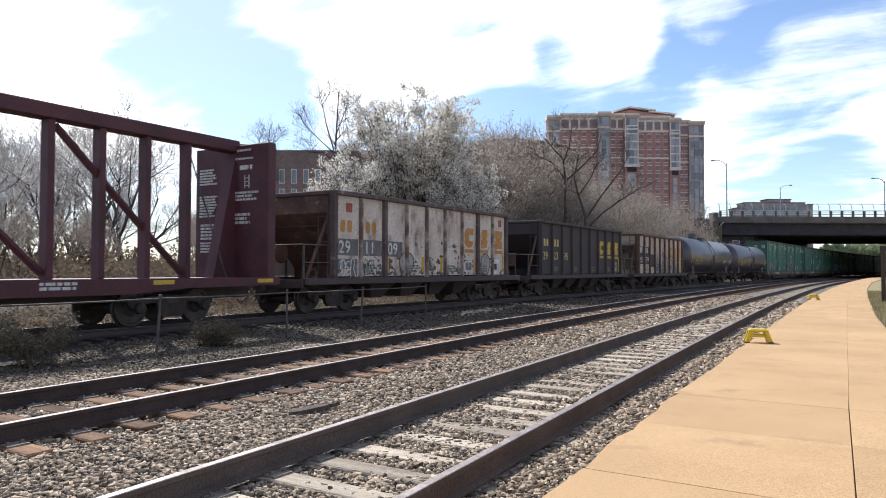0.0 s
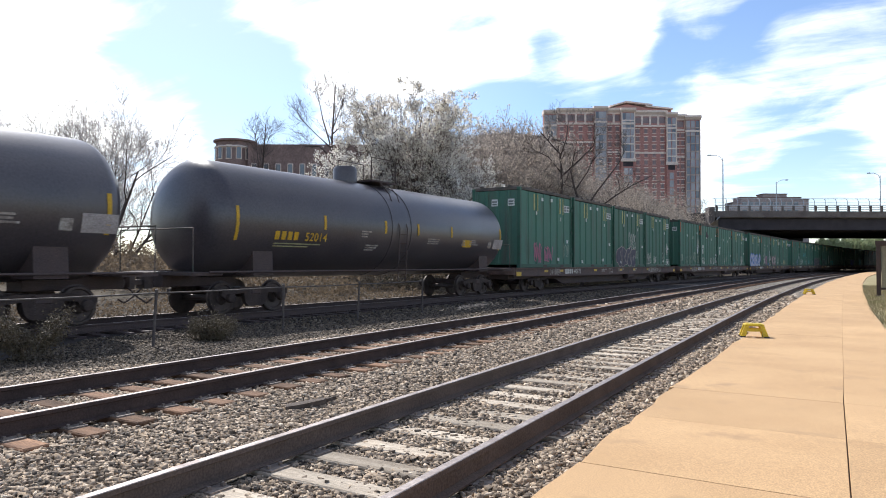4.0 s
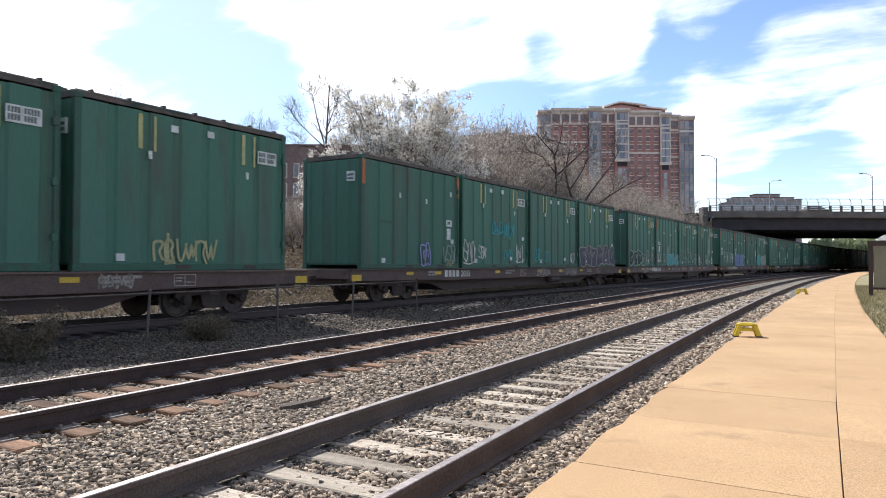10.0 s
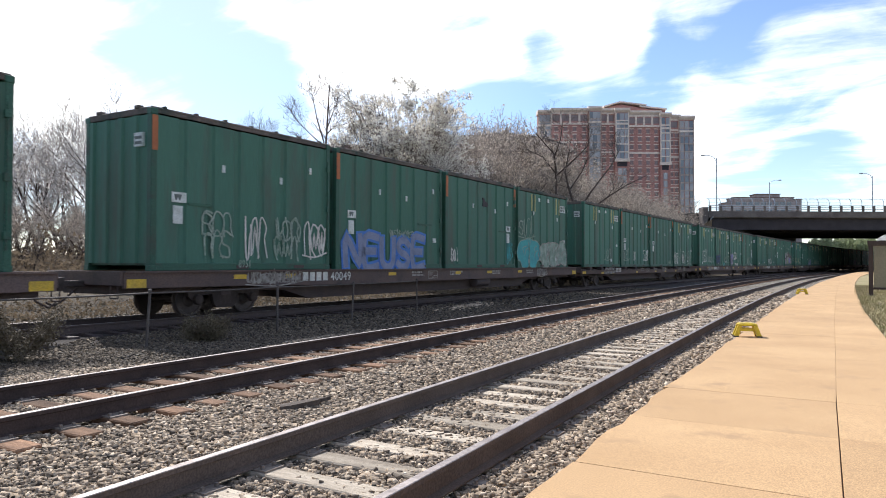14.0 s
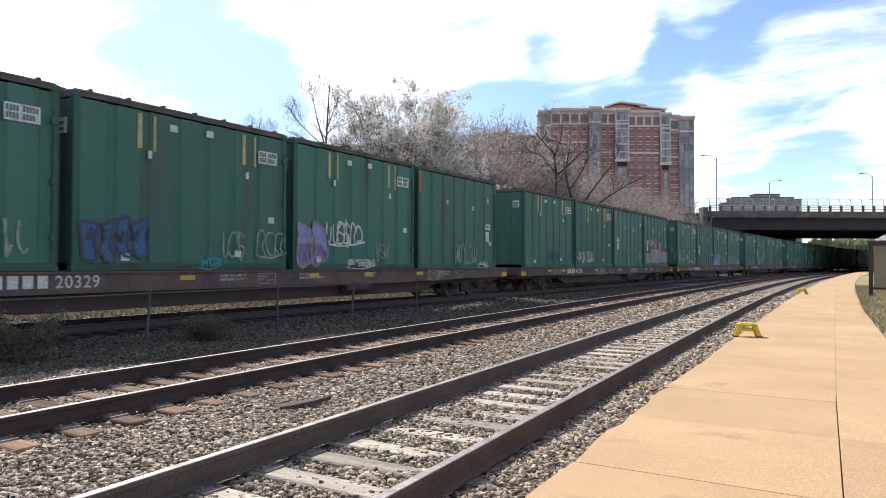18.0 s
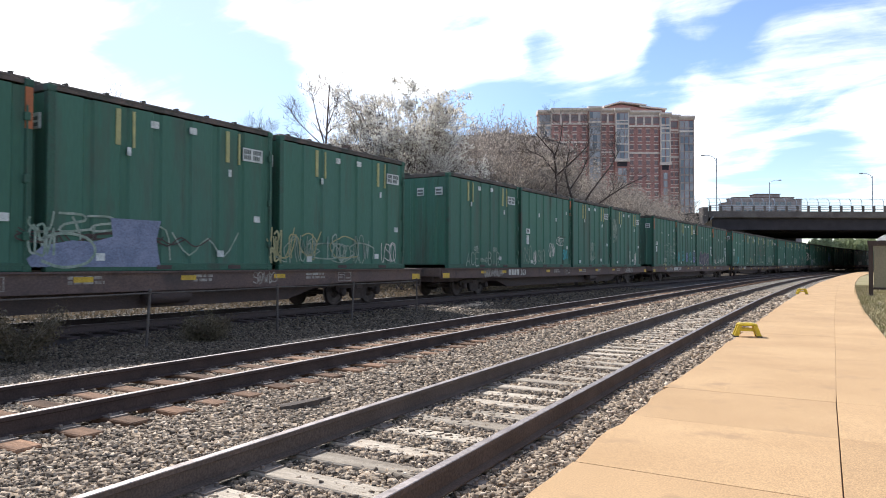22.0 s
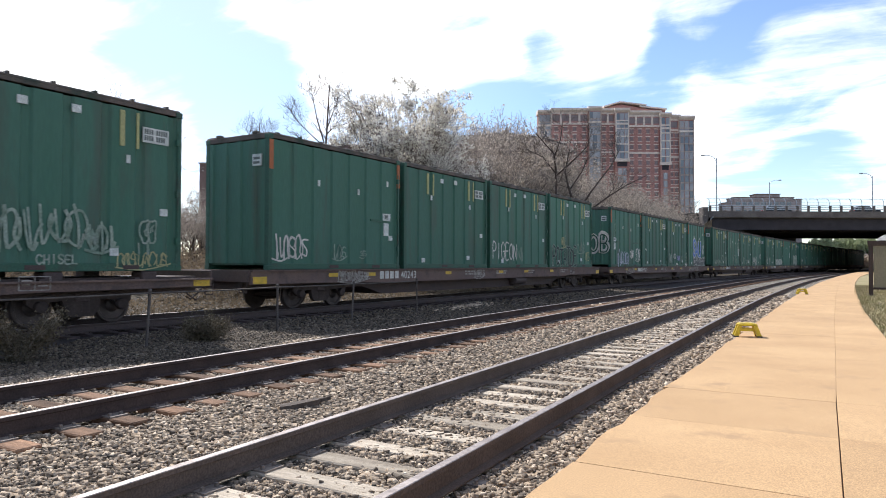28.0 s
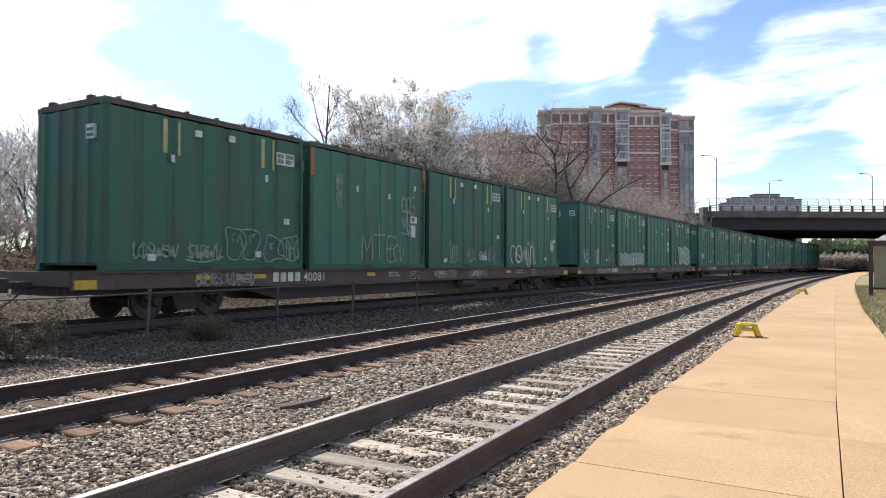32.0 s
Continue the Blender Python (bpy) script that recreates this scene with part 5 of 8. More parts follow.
    (-6, 0): [tag(-2.63, 0.6, 1.9, 0.6, Go, 0.055), word("MASTY", -2.63, 0.26, 1.9, 0.34, Pl, 0.05), tag(-0.26, 0.3, 1.25, 0.9, Go, 0.06), tag(1.81, 0.3, 0.83, 0.6, Pl, 0.05), ("endtag", "NS", -0.35, 1.15, 0.75, 0.4, 0.024, Pl, ""), ("endtag", "K", -0.3, 0.75, 0.6, 0.38, 0.024, Pl, ""), ("endtag", "S", -0.3, 0.35, 0.5, 0.38, 0.024, Pl, ""), ("endtag", "K", 0.75, 1.1, 0.4, 0.45, 0.022, Pl, ""), ("endtag", "S", 0.85, 0.55, 0.38, 0.5, 0.022, Pl, "")],
    (-6, 1): [word("NED", 3.53, 0.35, -0.55, 0.52, Pl, 0.05), word("C", 4.56, 0.12, -1.5, 0.68, Pl, 0.06), tag(4.85, 0.84, -1.87, 0.3, Pl, 0.05), ("loco", "", 5.99, 0.09, -3.01, 1.04, 0.035, "lilac_soft", ""), tag(6.57, 0.58, -3.59, 0.19, "black", 0.03), tag(7.28, 0.54, -4.3, 0.28, "black", 0.03), tag(8.13, 0.24, -5.15, 0.76, Pl, 0.05), ("run", "", 8.92, 1.16, -5.94, 0.9, 0.03, W, "")],
    (-6, 2): [tag(3.48, 0.23, -0.5, 0.77, Go, 0.05), tag(4.82, 0.45, -1.84, 0.5, Go, 0.04), word("RI", 5.85, 0.38, -0.62, 0.6, Pl, 0.05), tag(6.92, 0.38, -3.94, 0.55, Go, 0.04), tag(7.74, 0.34, -4.76, 0.44, Pl, 0.04)],
    (-6, 3): [tag(-2.7, 0.3, 1.1, 0.6, Pl), tag(-0.8, 0.3, 0.8, 0.4, Pl), tag(0.2, 0.25, 0.8, 0.7, Pl), tag(1.6, 0.3, 0.9, 0.5)],
    (-5, 0): [word("ACE", -1.75, 0.12, 1.1, 0.5, Pl, 0.05), word("BIR", 0.1, 0.14, 1.1, 0.5, Pl, 0.05), tag(-0.6, 0.25, 0.7, 0.15, Pl, 0.05), fat(-1.1, 0.72, 0.3, 0.14, "", Pl, 0.04), fat(0.55, 0.72, 0.3, 0.14, "", Pl, 0.04)],
    (-5, 1): [tag(-2.8, 0.3, 0.9, 0.6, Pl), tag(-1.2, 0.3, 0.8, 0.5, Pl), tag(-1.7, 0.25, 0.3, 0.5), tag(0.15, 0.55, 0.7, 0.6), fat(1.1, 1.15, 0.8, 0.4, "", W, 0.035), tag(1.95, 0.45, 0.7, 0.45, Te, 0.07)],
    (-5, 2): [tag(-0.39, 0.51, 0.73, 0.76, Pl, 0.05), tag(-0.17, 1.11, 0.22, 0.27, Pl, 0.05)],
    (-5, 3): [tag(-2.84, 2.04, 0.77, 0.88, Pl, 0.055), tag(-2.86, 1.6, 0.8, 0.41, Pl, 0.05), tag(0.45, 0.18, 0.34, 0.73, Pl, 0.045), tag(1.65, 0.22, 0.3, 0.69, W, 0.045)],
    (-4, 0): [("creature", "", -0.36, 0.55, 1.65, 1.26, 0.035, Pl, ""), ("ring", "", 1.14, 0.81, 0.67, 0.79, 0.035, Pl, ""), word("ALIL", 2.14, 2.06, 0.47, 0.23, Pl, 0.03), word("THING", 2.02, 1.62, 0.7, 0.25, Pl, 0.03), word("UGLY", 1.96, 1.11, 0.6, 0.25, Pl, 0.03), word("ENAS", 1.9, 0.62, 0.6, 0.25, Pl, 0.03), tag(-0.36, 0.37, 0.68, 0.24, Pl, 0.04), tag(-0.63, 0.07, 0.8, 0.16, Go, 0.035), tag(0.9, 0.39, 0.31, 0.08, Pl, 0.025)],
    (-4, 1): [tag(-2.89, 0.45, 0.57, 0.65, Te, 0.05), tag(-1.61, 0.55, 0.68, 0.61, Te, 0.05), tag(-0.41, 0.48, 0.61, 0.62, Li, 0.045), tag(0.76, 0.57, 0.61, 0.61, Te, 0.05), tag(1.88, 0.45, 0.78, 0.68, Li, 0.045), tag(-2.87, 0.36, 0.48, 0.14, Pl, 0.02)],
    (-4, 2): [fat(-2.13, 0.11, 3.49, 1.07, "purple_dull", "worn_white", 0.055)],
    (-4, 3): [tag(-2.6, 0.3, 0.6, 0.3), tag(-1.2, 0.4, 0.7, 0.4), tag(0.1, 0.3, 0.4, 0.4), tag(1.1, 0.4, 0.4, 0.4), tag(2.1, 0.3, 0.5, 0.8)],
    (-3, 2): [word("MEUS", -1.4, 1.35, 4.2, 1.0, "pink_faded", 0.055), tag(-1.6, 0.8, 0.9, 0.5, "teal_dull"), tag(-0.3, 0.4, 1.2, 0.4, Pl), tag(1.2, 0.3, 0.6, 0.25, Pl)],
    (-3, 3): [tag(-1.4, 0.53, 1.13, 0.57, Pl, 0.06), tag(-0.38, 0.63, 1.04, 0.57, Pl, 0.06), tag(0.73, 0.48, 0.64, 0.42, Pl, 0.06), fat(1.97, 0.65, 0.37, 0.49, "", Pl, 0.045), ("run", "", 1.97, 0.35, 0.33, 0.34, 0.05, Pl, ""), word("CHISEL", -0.35, 0.16, 0.87, 0.17, Pl, 0.035), tag(1.42, 0.12, 1.26, 0.25, Go, 0.03)],
    (-2, 0): [tag(-2.88, 0.34, 0.59, 0.56, W, 0.05), tag(-2.29, 0.34, 0.76, 0.58, W, 0.045), tag(-0.4, 0.36, 0.61, 0.31, Pl, 0.04), tag(0.91, 0.42, 0.3, 0.15, Pl, 0.03)],
    (-2, 1): [],
    (-2, 2): [word("PIGEON", -2.9, 0.38, 2.45, 0.70, W, 0.06), tag(-0.28, 0.39, 0.43, 0.45, Pl, 0.025)],
    (-2, 3): [word("POTATOE", -2.76, 0.11, 3.41, 0.9, "dark_spray", 0.10, Pl), tag(0.76, 0.84, 1.14, 0.41, Pl, 0.035), tag(-1.51, 1.1, 0.6, 0.44, Go, 0.035), tag(2.03, 0.37, 0.62, 0.43, Go, 0.04)],
    (-1, 0): [tag(-1.74, 0.19, 2.0, 0.76, "white_lilac", 0.06), ("run", "", -1.74, 0.19, 2.0, 0.76, 0.07, "white_lilac", ""), tag(0.67, 0.61, 0.67, 0.45, W, 0.05), tag(1.85, 0.46, 0.93, 0.69, W, 0.045), ("run", "", -2.41, 1.68, 0.37, 1.96, 0.03, Pl, ""), ("endtag", "", -0.2, 0.98, 1.4, 1.05, 0.12, W, "")],
    (-1, 1): [tag(-2.4, 1.15, 0.3, 0.12)],
    (-1, 2): [tag(-2.75, 0.39, 0.4, 0.52, Pl, 0.07), tag(-2.39, 0.39, 0.53, 0.47, Pl, 0.07), fat(-1.38, 0.62, 0.52, 0.39, "", W, 0.045), tag(-0.4, 0.51, 1.0, 0.34, Li, 0.05), tag(0.9, 0.38, 0.56, 0.44, Pl, 0.035), fat(2.1, 0.43, 0.81, 0.65, "", Pl, 0.05), tag(-0.59, 0.12, 0.54, 0.16, W, 0.03), tag(2.15, 0.09, 0.83, 0.18, W, 0.035)],
    (-1, 3): [word("S", -1.43, 0.85, 0.99, 1.34, Bl, 0.26, W), word("A", -0.53, 0.88, 1.0, 1.24, Bl, 0.24, W), word("U", 0.38, 0.91, 1.17, 1.28, Bl, 0.24, W), fat(-1.36, 0.08, 4.23, 0.7, "dark_spray", W, 0.05), tag(2.2, 1.71, 0.66, 0.7, Pl, 0.04)],
    (0, 0): [tag(-2.4, 0.3, 1.2, 0.3, Pl), tag(-0.9, 0.3, 1.0, 0.3, Pl), fat(0.3, 0.25, 1.0, 0.8, "", Pl, 0.035), fat(1.6, 0.25, 1.2, 0.65, "", Pl, 0.035), tag(2.4, 0.3, 0.5, 0.5, Pl)],
    (0, 1): [word("MTE", -0.7, 0.3, 2.0, 0.8, Pl, 0.05), tag(-1.9, 1.9, 0.3, 1.0, Pl, 0.03), tag(1.6, 1.3, 0.8, 1.2, Pl, 0.045), tag(0.9, 0.3, 0.8, 0.5, Pl), ("run", "", 0.3, 1.0, 0.3, 1.4, 0.05, Pl, "")],
    (0, 2): [tag(-1.6, 0.3, 0.6, 0.6, Pl), tag(-0.2, 0.35, 0.6, 0.4, Pl), tag(0.8, 0.3, 0.6, 0.4, W), tag(1.6, 0.3, 0.6, 0.5, Pl)],
    (0, 3): [tag(-2.6, 0.2, 2.6, 0.8, W, 0.05), tag(1.9, 0.8, 0.4, 0.5)],
    (1, 0): [tag(-2.5, 0.4, 0.9, 0.6), tag(-0.7, 0.3, 0.6, 0.7), tag(1.6, 0.3, 1.0, 0.5, Pl)],
    (1, 1): [fat(-2.7, 0.15, 5.0, 0.7, Pl, W, 0.07)],
    (1, 3): [fat(-0.9, 0.2, 3.4, 1.3, Pl, W, 0.08)],
}
for name, a, b in (("white_lilac", (0.46, 0.48, 0.57), (0.36, 0.39, 0.47)), ("lilac_grey", (0.13, 0.15, 0.24), (0.10, 0.13, 0.19)), ("dark_spray", (0.022, 0.045, 0.040), (0.018, 0.035, 0.035)), ("blue_dull", (0.05, 0.12, 0.26), (0.05, 0.13, 0.22)),
                   ("teal_dull", (0.03, 0.16, 0.19), (0.03, 0.12, 0.13)), ("lilac_soft", (0.22, 0.25, 0.36), (0.16, 0.19, 0.28)), ("purple_dull", (0.085, 0.075, 0.11), (0.06, 0.065, 0.085)), ("pink_faded", (0.17, 0.10, 0.09), (0.10, 0.09, 0.07))):
    M[name] = surface(name, a, b, 3, 0.65, 0.02, fine=30)
TYPES = {-15: "AAAA", -14: "BBBA", -13: "ABAA", -12: "BAAA", -11: "ABAA", -10: "BBBA", -9: "ABBA", -8: "AAAB", -7: "AABB", -6: "ABAA", -5: "ABAA", -4: "BABB", -3: "BAAA", -2: "BAAA", -1: "BAAB", 0: "ABAA", 1: "AABA", 2: "AAAA", 3: "ABAA", 4: "AAAA"}


REFLECTORS = (-10.45, -8.6, -3.8, 0.6, 3.2, 6.2)


NOTES = {-11: (("2014", -1.77, 0.75, 0.22), ("SUM", -0.92, 0.54, 0.17))}


def flatcar(rng, number, low=False, note=()):
    """An 89 ft flatcar with deep side sills; the low kind carries its boxes on pedestals."""
    c = thing("flatcar", "long grimy brown-black flatcar carrying four containers", "flatcar", "flatcars of the train")
    hl = 13.5
    top = 0.94 if low else 1.12
    part("deck", Builder().box(-1.35, 1.35, -hl, hl, top - 0.12, top - 0.02, 0.01), M["sill"], c)
    if low:
        for y in (-11.6, -9.7, -5.3, -3.1, 1.1, 3.3, 7.5, 9.7, 11.9):
            for q in (-1.05, 1.05):
                part("pedestal", Builder().box(q - 0.2, q + 0.2, y - 0.2, y + 0.2, top - 0.02, 1.14, 0.03), M["black"], c)
    part("center_sill", Builder().prism([(-hl + 0.1, 0.62), (-8.3, 0.58), (-7.2, 0.30), (7.2, 0.30), (8.3, 0.58), (hl - 0.1, 0.62), (hl - 0.1, 1.0), (-hl + 0.1, 1.0)], "x", -1.0, 1.0), M["black"], c)
    for sx in (-1, 1):
        prof = [(-hl, 0.76), (-9.2, 0.74), (-7.8, 0.70), (7.8, 0.70), (9.2, 0.74), (hl, 0.76), (hl, top), (-hl, top)]
        sill = part("side_sill", Builder().prism(prof, "x", sx * 1.36, sx * 1.44), M["sill"], c)
        part("sill_flange", Builder().box(min(sx * 1.36, sx * 1.5), max(sx * 1.36, sx * 1.5), -hl, hl, top - 0.02, top + 0.02), M["sill"], c)
        if sx > 0:
            for y in REFLECTORS:
                part("reflector", Builder().box(1.438, 1.446, y, y + 0.42, top - 0.20, top - 0.09), M["yellow_reflector"], c, "yellow reflective strip")
            b = Builder()
            for i in range(4):
                b.box(1.44, 1.446, -7.92 + i * 0.28, -7.72 + i * 0.28, 0.82, 1.07)
            part("lettering", b, M["white_paint"], c, "white company mark in plain blocks")
            if number:
                numerals(number, 0.35, -6.74, 0.82, 1.447, M["white_paint"], c, "white car number")
            b = Builder()
            for y, w in ((-9.0, 0.7), (-2.6, 0.9), (0.4, 1.1), (3.4, 0.8), (7.3, 1.0)):
                bars(b, y + rng.uniform(-0.3, 0.3), 0.98, w, 2, 1.44, rng, 0.065)
            for y in ((8.9,) if note else (-1.35, 8.9)):      # framed stencil boxes
                for u0, u1, v0, v1 in ((0, 0.62, 0, 0.02), (0, 0.62, 0.26, 0.28), (0, 0.02, 0, 0.28), (0.60, 0.62, 0, 0.28), (0.3, 0.32, 0, 0.28), (0.06, 0.26, 0.18, 0.21), (0.06, 0.22, 0.11, 0.14), (0.37, 0.56, 0.08, 0.11)):
                    b.box(1.44, 1.446, y + u0, y + u1, 0.78 + v0, 0.78 + v1)
            part("lettering", b, M["worn_white"], c)
            b = Builder()
            for i in range(3):
                y = rng.choice((rng.uniform(-10.5, -9.8), rng.uniform(-4.0, 9)))
                scrawl(b, y, 0.81, rng.uniform(0.8, 2.2), 0.25, 0.032, 1.447, rng, 10)
            for text, y, w, h in note:      # chalked on the sill
                letters(b, text, y, 0.86, w, h, 0.032, 1.448, rng, 0.05)
            part("graffiti", b, M["worn_white"], c)
    for y in np.linspace(-11.5, 11.5, 12):
        part("cross_bearer", Builder().box(-1.36, 1.36, float(y) - 0.06, float(y) + 0.06, 0.78, 1.0), M["black"], c)
    for sy in (-1, 1):
        part("end_sill", Builder().box(-1.4, 1.4, min(sy * hl, sy * (hl + 0.06)), max(sy * hl, sy * (hl + 0.06)), 0.82, 1.14, 0.01), M["sill"], c)
        part("end_marker", Builder().box(1.438, 1.448, min(sy * (hl - 0.06), sy * (hl - 0.54)), max(sy * (hl - 0.06), sy * (hl - 0.54)), 0.77, 0.96), M["yellow_reflector"], c, "yellow end marker plate")
        b = Builder().tube([(1.1, sy * (hl + 0.1), 0.55), (1.1, sy * (hl + 0.1), 0.82)], 0.014, 6).tube([(1.38, sy * (hl + 0.1), 0.55), (1.38, sy * (hl + 0.1), 0.82)], 0.014, 6).tube([(1.1, sy * (hl + 0.1), 0.55), (1.38, sy * (hl + 0.1), 0.55)], 0.014, 6)
        part("step", b, M["black"], c)
    part("brake_reservoir", Builder().lathe([(-0.6, 0.05), (-0.55, 0.2), (0.55, 0.2), (0.6, 0.05)], "y", (1.2, 3.0, 0.58), 14), M["black"], c, smooth=True)
    running_gear(c, (-10.4, 10.4), hl)
    return c


PITCH_CAR, FIRST_BOX = 28.458, 521.676
# how far each car stands from an even spacing, in metres
LATE = {-14: 0.05, -13: -0.15, -12: 0.34, -11: 0.12, -10: 0.17, -9: -0.31, -8: -0.79, -7: -0.81, -6: -0.78, -5: -0.73, -4: -0.48, -3: -0.6, -2: -0.73, -1: -0.31, 3: -0.01}
NUMBERS = {-15: "40170", -14: "40188", -13: "2039", -12: "2035", -11: "40204", -10: "40049", -8: "20329", -7: "40208", -6: "2039", -5: "203", -4: "20305", -2: "40243", -1: "40107", 0: "40081"}


def build_green_cars():
    rng = random.Random(21)
    for k in range(-15, 5):
        q = FIRST_BOX + k * PITCH_CAR + LATE.get(k, 0.0)          # front of the first box at the start
        mid = q + 2 * BOX_PITCH - 0.14
        car = flatcar(random.Random(100 + k), NUMBERS.get(k, ""), k in (-9, -3), NOTES.get(k, ()))
        ride(car, mid, 10.4)
        for i in range(4):
            c = container(random.Random(900 + 7 * k + i), ART.get((k, i)) if (k, i) in ART else random_art(rng), TYPES[k][i] == "B")
            ride(c, mid, 10.4, pose(0, q + i * BOX_PITCH + CL / 2 - mid, 1.142))


M["hopper_white"] = surface("chalky_white_paint", (0.66, 0.565, 0.49), (0.53, 0.44, 0.37), 1.3, 0.75, 0.1, fine=25, dirt=(0.17, 0.085, 0.05), dirt_amt=0.42, dirt_scale=1.6, stretch=(1, 1, 0.5))
M["hopper_tan"] = surface("faded_tan_paint", (0.64, 0.53, 0.44), (0.48, 0.37, 0.29), 1.2, 0.8, 0.1, fine=25, dirt=(0.20, 0.095, 0.055), dirt_amt=0.5, dirt_scale=2.4, stretch=(1, 1, 0.16))
M["hopper_black"] = surface("faded_black_paint", (0.046, 0.034, 0.034), (0.058, 0.042, 0.041), 1.2, 0.7, 0.1, fine=25, dirt=(0.060, 0.043, 0.038), dirt_amt=0.3)
M["hopper_end"] = surface("stained_beige_paint", (0.60, 0.50, 0.40), (0.44, 0.34, 0.26), 1.1, 0.8, 0.1, fine=25, dirt=(0.13, 0.06, 0.035), dirt_amt=0.42, dirt_scale=1.3, stretch=(0.5, 1, 1.4))
M["rib_worn"] = surface("rusting_white_rib", (0.42, 0.34, 0.29), (0.17, 0.11, 0.09), 2.6, 0.8, 0.2, fine=30, dirt=(0.11, 0.065, 0.05), dirt_amt=0.5, dirt_scale=2.5, lo=0.42, hi=0.58)
M["peel_rust"] = surface("rust_under_peeled_paint", (0.16, 0.10, 0.075), (0.10, 0.068, 0.056), 6, 0.9, 0.2, fine=40)
M["peel_grey"] = surface("faded_dark_primer", (0.19, 0.17, 0.165), (0.13, 0.115, 0.112), 3, 0.85, 0.1, fine=40, dirt=(0.40, 0.34, 0.30), dirt_amt=0.2, dirt_scale=4)
M["rib_brown"] = surface("purple_brown_ribs", (0.130, 0.088, 0.082), (0.085, 0.058, 0.055), 2.0, 0.8, 0.15, fine=30, dirt=(0.30, 0.25, 0.22), dirt_amt=0.1, dirt_scale=3)
M["faded_ink"] = surface("faded_tan_ink", (0.20, 0.165, 0.125), (0.14, 0.115, 0.09), 5, 0.7, 0.02)
M["pale_yellow"] = surface("pale_yellow_paint", (0.60, 0.46, 0.16), (0.46, 0.35, 0.12), 5, 0.6, 0.02)
M["hopper_rust_end"] = surface("peeling_rusty_end", (0.17, 0.095, 0.068), (0.10, 0.06, 0.046), 1.6, 0.85, 0.2, fine=30, dirt=(0.46, 0.37, 0.31), dirt_amt=0.12, dirt_scale=2.2)
M["silver_spray"] = surface("dull_silver_spray", (0.40, 0.36, 0.34), (0.30, 0.27, 0.26), 3, 0.7, 0.02, fine=30)
M["rust"] = surface("rusty_steel", (0.15, 0.075, 0.05), (0.09, 0.05, 0.036), 2.5, 0.85, 0.3, fine=35)
M["boxcar_red"] = surface("dark_red_paint", (0.100, 0.028, 0.034), (0.075, 0.023, 0.028), 1.2, 0.6, 0.08, fine=30, dirt=(0.05, 0.028, 0.024), dirt_amt=0.3)
M["tank_black"] = surface("glossy_black_paint", (0.052, 0.045, 0.050), (0.066, 0.056, 0.060), 0.8, 0.34, 0.05, fine=20, spec=0.7, dirt=(0.072, 0.062, 0.062), dirt_amt=0.3, dirt_scale=0.8)
M["car_yellow"] = surface("car_yellow", (0.62, 0.36, 0.02), (0.48, 0.30, 0.03), 4, 0.6, 0.02)
M["red_square"] = surface("faded_red_paint", (0.36, 0.09, 0.06), (0.28, 0.07, 0.05), 5, 0.7, 0.05)
M["car_orange"] = surface("car_orange", (0.52, 0.22, 0.03), (0.40, 0.18, 0.03), 4, 0.6, 0.02, dirt=(0.35, 0.28, 0.2), dirt_amt=0.3, dirt_scale=3)


def company_blocks(b, y, z, w, h, n, x):
    """A company mark as one plain slab (round, narrow or waisted) with a bar below it."""
    forms = [[(0.25, 0), (0, 0.25), (0, 0.75), (0.25, 1), (1, 1), (1, 0.66), (0.55, 0.66), (0.45, 0.5), (0.55, 0.34), (1, 0.34), (0.85, 0.06), (0.6, 0)],
             [(0.12, 0), (0.12, 0.4), (0.28, 0.5), (0.12, 0.62), (0.22, 0.95), (0.4, 1), (0.9, 1), (0.9, 0.62), (0.72, 0.5), (0.9, 0.38), (0.8, 0.05), (0.6, 0)],
             [(0, 0), (0, 0.32), (0.2, 0.5), (0, 0.68), (0, 1), (1, 1), (1, 0.68), (0.8, 0.5), (1, 0.32), (1, 0)]]
    b.prism([(y + p[0] * w, z + p[1] * h) for p in forms[n]], "x", x, x + 0.006)
    b.box(x, x + 0.006, y, y + w, z - h * 0.28, z - h * 0.10)


